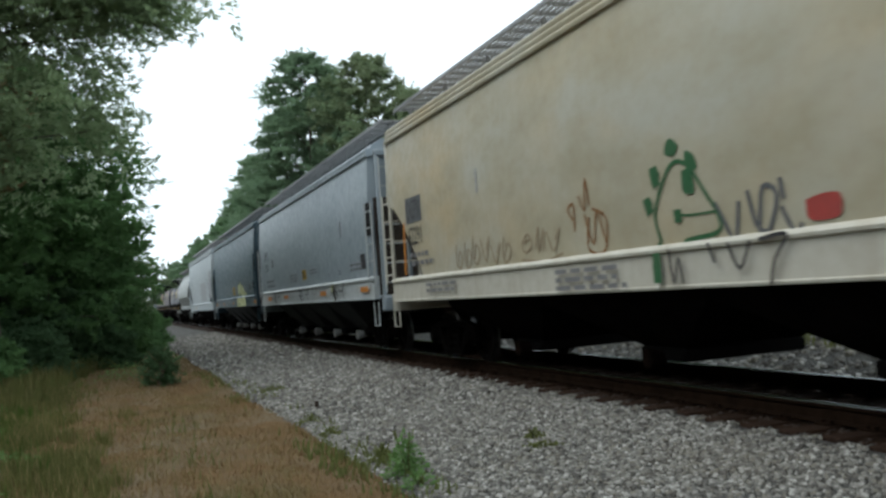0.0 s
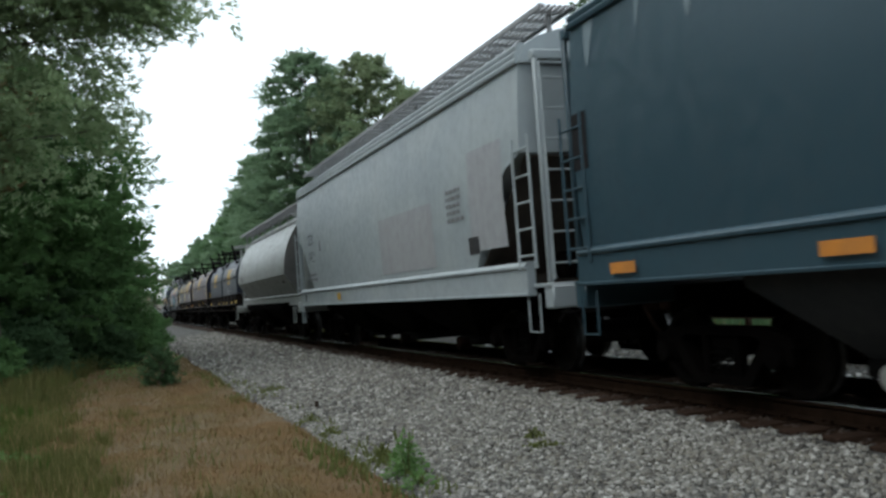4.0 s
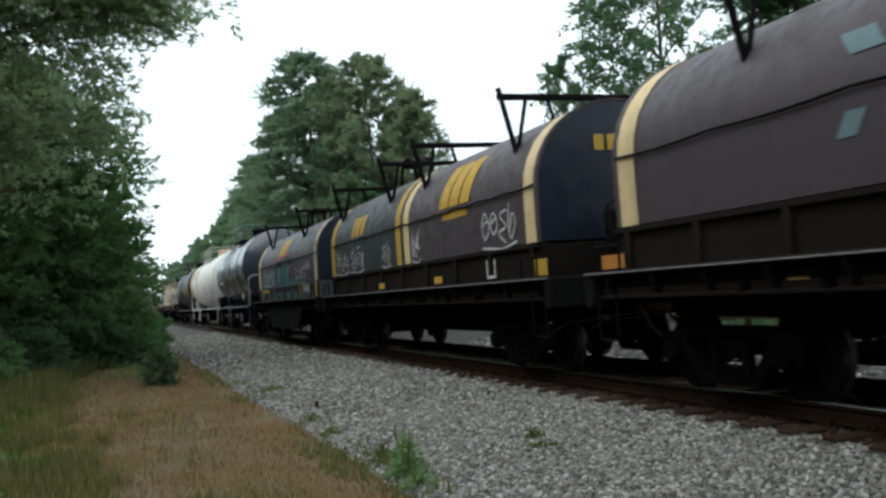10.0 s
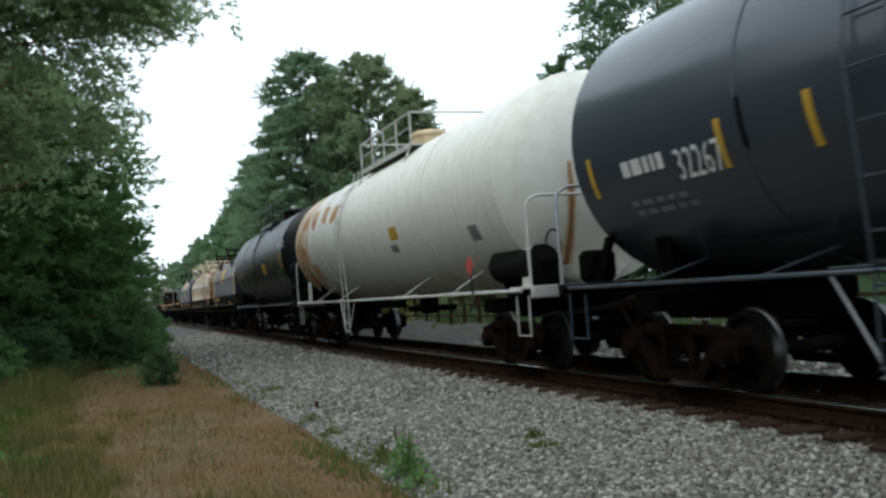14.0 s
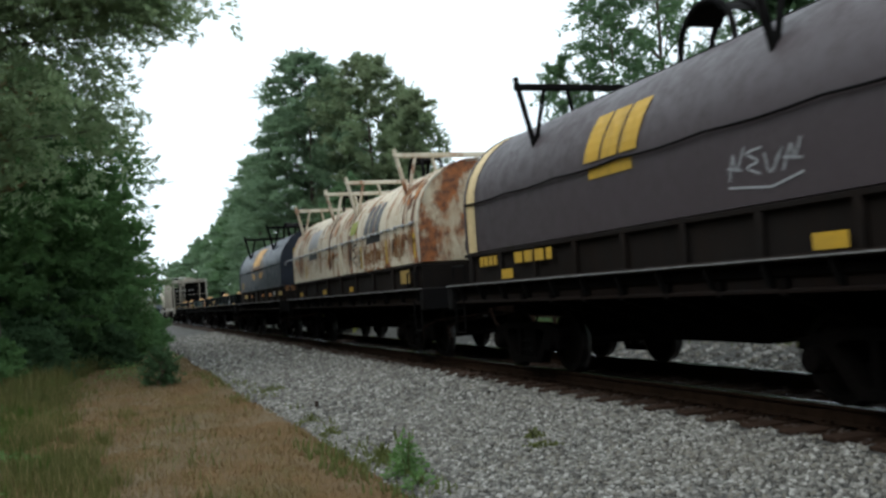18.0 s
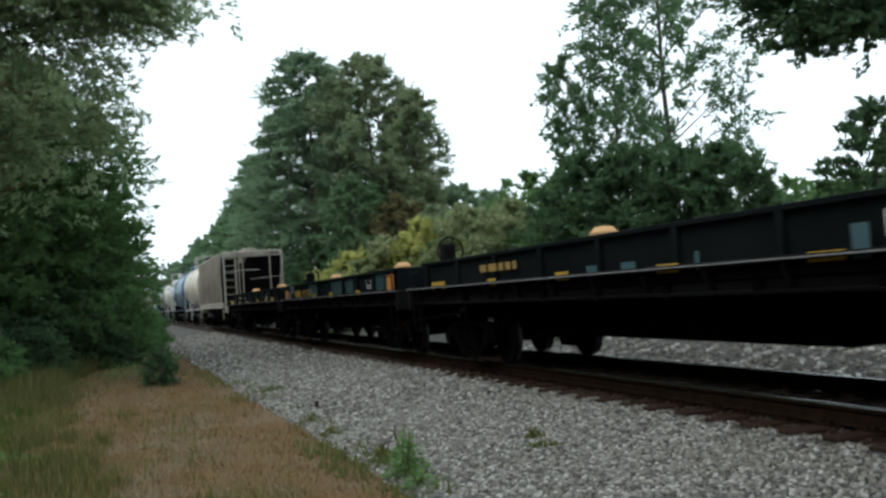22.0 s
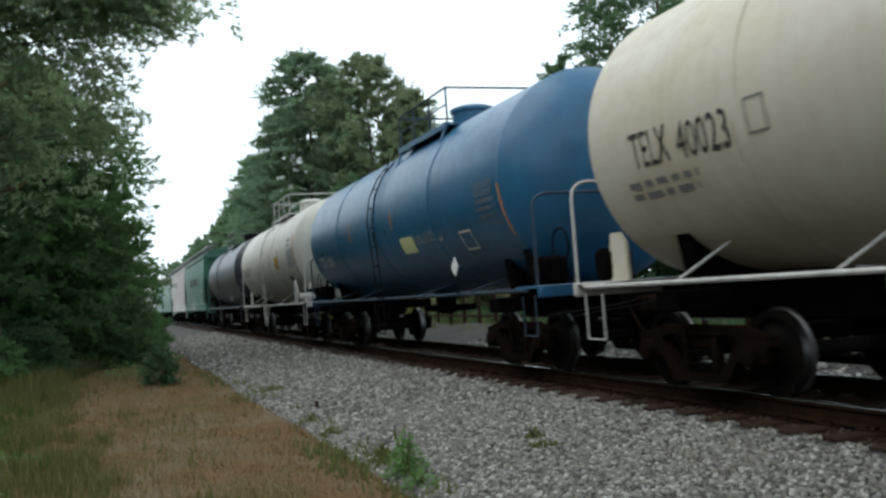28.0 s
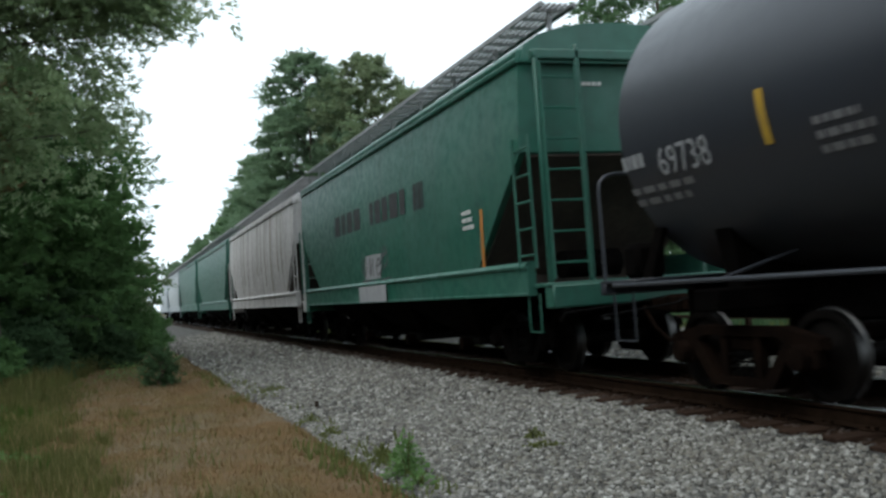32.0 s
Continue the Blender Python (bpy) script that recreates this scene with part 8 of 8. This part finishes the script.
draw(body, -2.2, 2.36, 1.5, 0.34, [[(0.0, 0.35), (0.05, 0.75), (0.12, 0.3), (0.18, 0.65), (0.24, 0.7), (0.26, 0.4), (0.2, 0.35)], [(0.3, 0.7), (0.33, 0.35), (0.42, 0.4), (0.44, 0.75)], [(0.52, 0.85), (0.5, 0.4), (0.56, 0.38)], [(0.7, 0.8), (0.62, 0.65), (0.64, 0.42), (0.74, 0.4)], [(0.68, 1.0), (0.76, 0.55), (0.9, 0.3), (1.0, 0.32), (0.98, 0.5)]], 0.032, surf, P_FADED)
for y, z, w2, h2 in ((0.35, 2.62, 0.5, 0.75), (-0.55, 2.55, 0.3, 0.25), (5.55, 2.45, 0.7, 0.16)):
    blob(body, ragged(y, z, w2 * 0.5, h2 * 0.5, 14), surf, GRIME_BLUE, 0.006, "stain")
patch(body, -1.39, 2.3, 0.8, 0.3, surf, LIME_SPRAY)
for y, z, w2, h2 in ((-4.51, 2.18, 0.5, 0.03), (-4.51, 1.9, 0.5, 0.03), (-4.51, 2.18, 0.03, 0.3), (-4.98, 2.18, 0.03, 0.3)):
    patch(body, y, z, w2, h2, surf, WHITE_MARK, n=2)
placard(car, -4.5, WHITE_MARK, 1.62)
lettering(body, "CCBX", 5.88, 2.36, 0.7, 0.28, surf, WHITE_MARK)
lettering(body, "6016", 5.03, 2.32, 0.62, 0.28, surf, WHITE_MARK)
patch(body, -6.46, 2.72, 0.07, 0.75, surf, P_RUSTPATCH, 0.008, "rust_run", n=6)
tank_stripes(body, (-1.12, 2.18), surf, ORANGE, 2.9, 2.5, 0.06)

# cream white tank car
car, body, surf, H = tank(312.2, 326.0, "cream white tank car with orange strips", P_CREAMTANK, WHITE_PIPE, bands=(2.6, -1.8), ladder_at=0.35, dome=P_CREAMTANK, dome_at=-1.4, platform_len=3.0)
bars(body, -4.69, 3.22, 0.5, 0.34, 2, surf, GREY_MARK, seed=48)
patch(body, -4.66, 2.87, 1.0, 0.55, surf, P_FADED, 0.006, "painted_patch")
patch(body, -2.33, 2.76, 0.62, 0.4, surf, YELLOW)
tank_stripes(body, (-5.75,), surf, ORANGE, 3.25, 2.4, 0.12)
tank_stripes(body, (-3.00, -1.30, 1.53, 3.35), surf, BROWN_SPRAY, 2.95, 2.5, 0.07)
patch(body, -4.08, 2.07, 0.49, 0.28, surf, GREY_SPRAY)
lettering(body, "DOWX 73867", 5.52, 2.70, 1.85, 0.36, surf, BLACK_MARK)
FAINT = paint("faint_stencil", (0.36, 0.355, 0.335), 0.6, 0.3)
bars(body, 5.3, 2.26, 1.5, 0.28, 3, surf, FAINT, seed=71)
bars(body, 2.05, 2.44, 1.35, 0.5, 4, surf, FAINT, seed=72)
for y, z, w2, h2 in ((3.42, 2.75, 0.24, 0.02), (3.42, 2.45, 0.24, 0.02), (3.42, 2.75, 0.02, 0.3), (3.2, 2.75, 0.02, 0.3), (3.38, 2.66, 0.14, 0.03), (3.38, 2.57, 0.14, 0.03)):
    patch(body, y, z, w2, h2, surf, FAINT, n=2)
part("saddle_plate", Shape().plate([(-5.0, 1.88), (-5.2, 1.92), (-5.61, 1.44), (-5.38, 1.2), (-5.11, 1.19), (-4.99, 1.49)], "x", -1.47, -1.43), WHITE_PIPE, car, "white steel saddle plate")
for a, b2 in (((-5.02, 1.5), (-5.14, 1.78)), ((-5.14, 1.78), (-5.28, 1.5)), ((-5.28, 1.5), (-5.14, 1.24)), ((-5.14, 1.24), (-5.02, 1.5))):
    strokes(car, [[a, b2]], 0.018, lambda q: -1.471, GREY_MARK, 0.004, "diamond_edge")
part("heater_tank", Shape().lathe([(-0.8, 0.06), (-0.76, 0.13), (0.76, 0.13), (0.8, 0.06)], "y", (-1.3, -5.9, 1.36), 18), WHITE_PIPE, car)

# charcoal tank car
car, body, surf, H = tank(326.7, 340.2, "charcoal tank car with faded white lettering", P_DARKTANK, P_DARKTANK, bands=(1.6,), ladder_at=0.9, dome_at=-1.1, platform_len=2.5)
bars(body, 5.86, 2.52, 0.55, 0.26, 1, surf, P_FADED, seed=49)
lettering(body, "69738", 5.21, 2.52, 0.83, 0.28, surf, P_FADED)
tank_stripes(body, (3.63,), surf, YELLOW, 2.75, 2.28, 0.1)
tank_stripes(body, (-5.24,), surf, BROWN_SPRAY, 2.9, 2.2, 0.1)
bars(body, 5.86, 2.18, 1.25, 0.24, 2, surf, GREY_MARK, seed=50)
bars(body, 3.05, 2.4, 0.6, 0.34, 3, surf, GREY_MARK, seed=51)
bars(body, -3.54, 2.6, 0.9, 0.3, 3, surf, GREY_MARK, seed=52)
placard(car, -4.2, P_FADED, 1.6)

# green hoppers and the rest
car, body, surf, H = hopper(341.3, 357.1, "green covered hopper car with dark lettering", P_GREEN, None, True, 3, eave=4.22, top=4.80, chord_rows=2)
for y, w2, k in ((3.3, 2.7, 53), (0.1, 2.6, 54), (-2.85, 0.75, 55)):
    bars(body, y, 3.18, w2, 0.85, 1, surf, BLACK_MARK, seed=k)
strokes(body, scrawl(56, 1.1, 1.62, 2.1, 0.55, 4), 0.05, surf, GREY_SPRAY)
patch(body, 0.7, 2.1, 1.2, 0.5, surf, P_FADED, 0.006, "graffiti", skew=0.4)
patch(car, 1.26, 1.46, 2.1, 0.34, sill, P_FADED, 0.007, "painted_patch", n=1)
patch(body, -5.95, 2.40, 0.10, 0.85, surf, ORANGE, 0.010, "reflective_strip", skew=0.15)
bars(body, -5.2, 2.44, 0.5, 0.34, 3, surf, WHITE_MARK, seed=57)
front_blocks(car, -0.62, -0.3, 3.9, 3.95, 4, -H + 0.44, WHITE_MARK, "small_print")
car, body, surf, H = hopper(357.5, 374.3, "streaked white covered hopper car with brown run-off", P_STRIPEWHITE, None, True, 3)
rng = random.Random(58)
for i in range(12):
    patch(body, 6.3 - i * 1.1 + rng.uniform(-0.3, 0.3), 4.15, rng.uniform(0.12, 0.35), rng.uniform(1.8, 2.6), surf, P_PANEL, 0.006, "stain", n=5)
hopper(374.9, 391.5, "green covered hopper car in the train's tail", P_GREEN, None, True, 3, eave=4.22, top=4.80)
hopper(392.1, 408.5, "dark green covered hopper car in the train's tail", P_GREEN, None, True, 3)
hopper(409.1, 425.5, "light grey covered hopper car in the train's tail", P_LIGHT, None, True, 3)
hopper(426.1, 442.5, "grey covered hopper car in the train's tail", P_GREY, None, True, 3)


def motions():
    times = [0.5 * i for i in range(65)]
    for car, mark in CARS:
        walk(car, [(t, pose(TRACK, mark - travel(t), 0)) for t in times])
    # the wheels roll without slipping
    steps = 960
    for q in (-1, 1):
        first = WHEELSETS[q][0]
        rows = []
        for i in range(steps + 1):
            t = 32.0 * i / steps
            rows.append((t, pose(0, q * 0.89, 0.42) @ Matrix.Rotation((travel(t) - travel(0)) / 0.42, 4, "X")))
        walk(first, rows)
        for w in WHEELSETS[q][1:]:
            w.rotation_mode = "QUATERNION"
            w.animation_data_create()
            w.animation_data.action = first.animation_data.action
            w.animation_data.action_slot = first.animation_data.action_slot


motions()
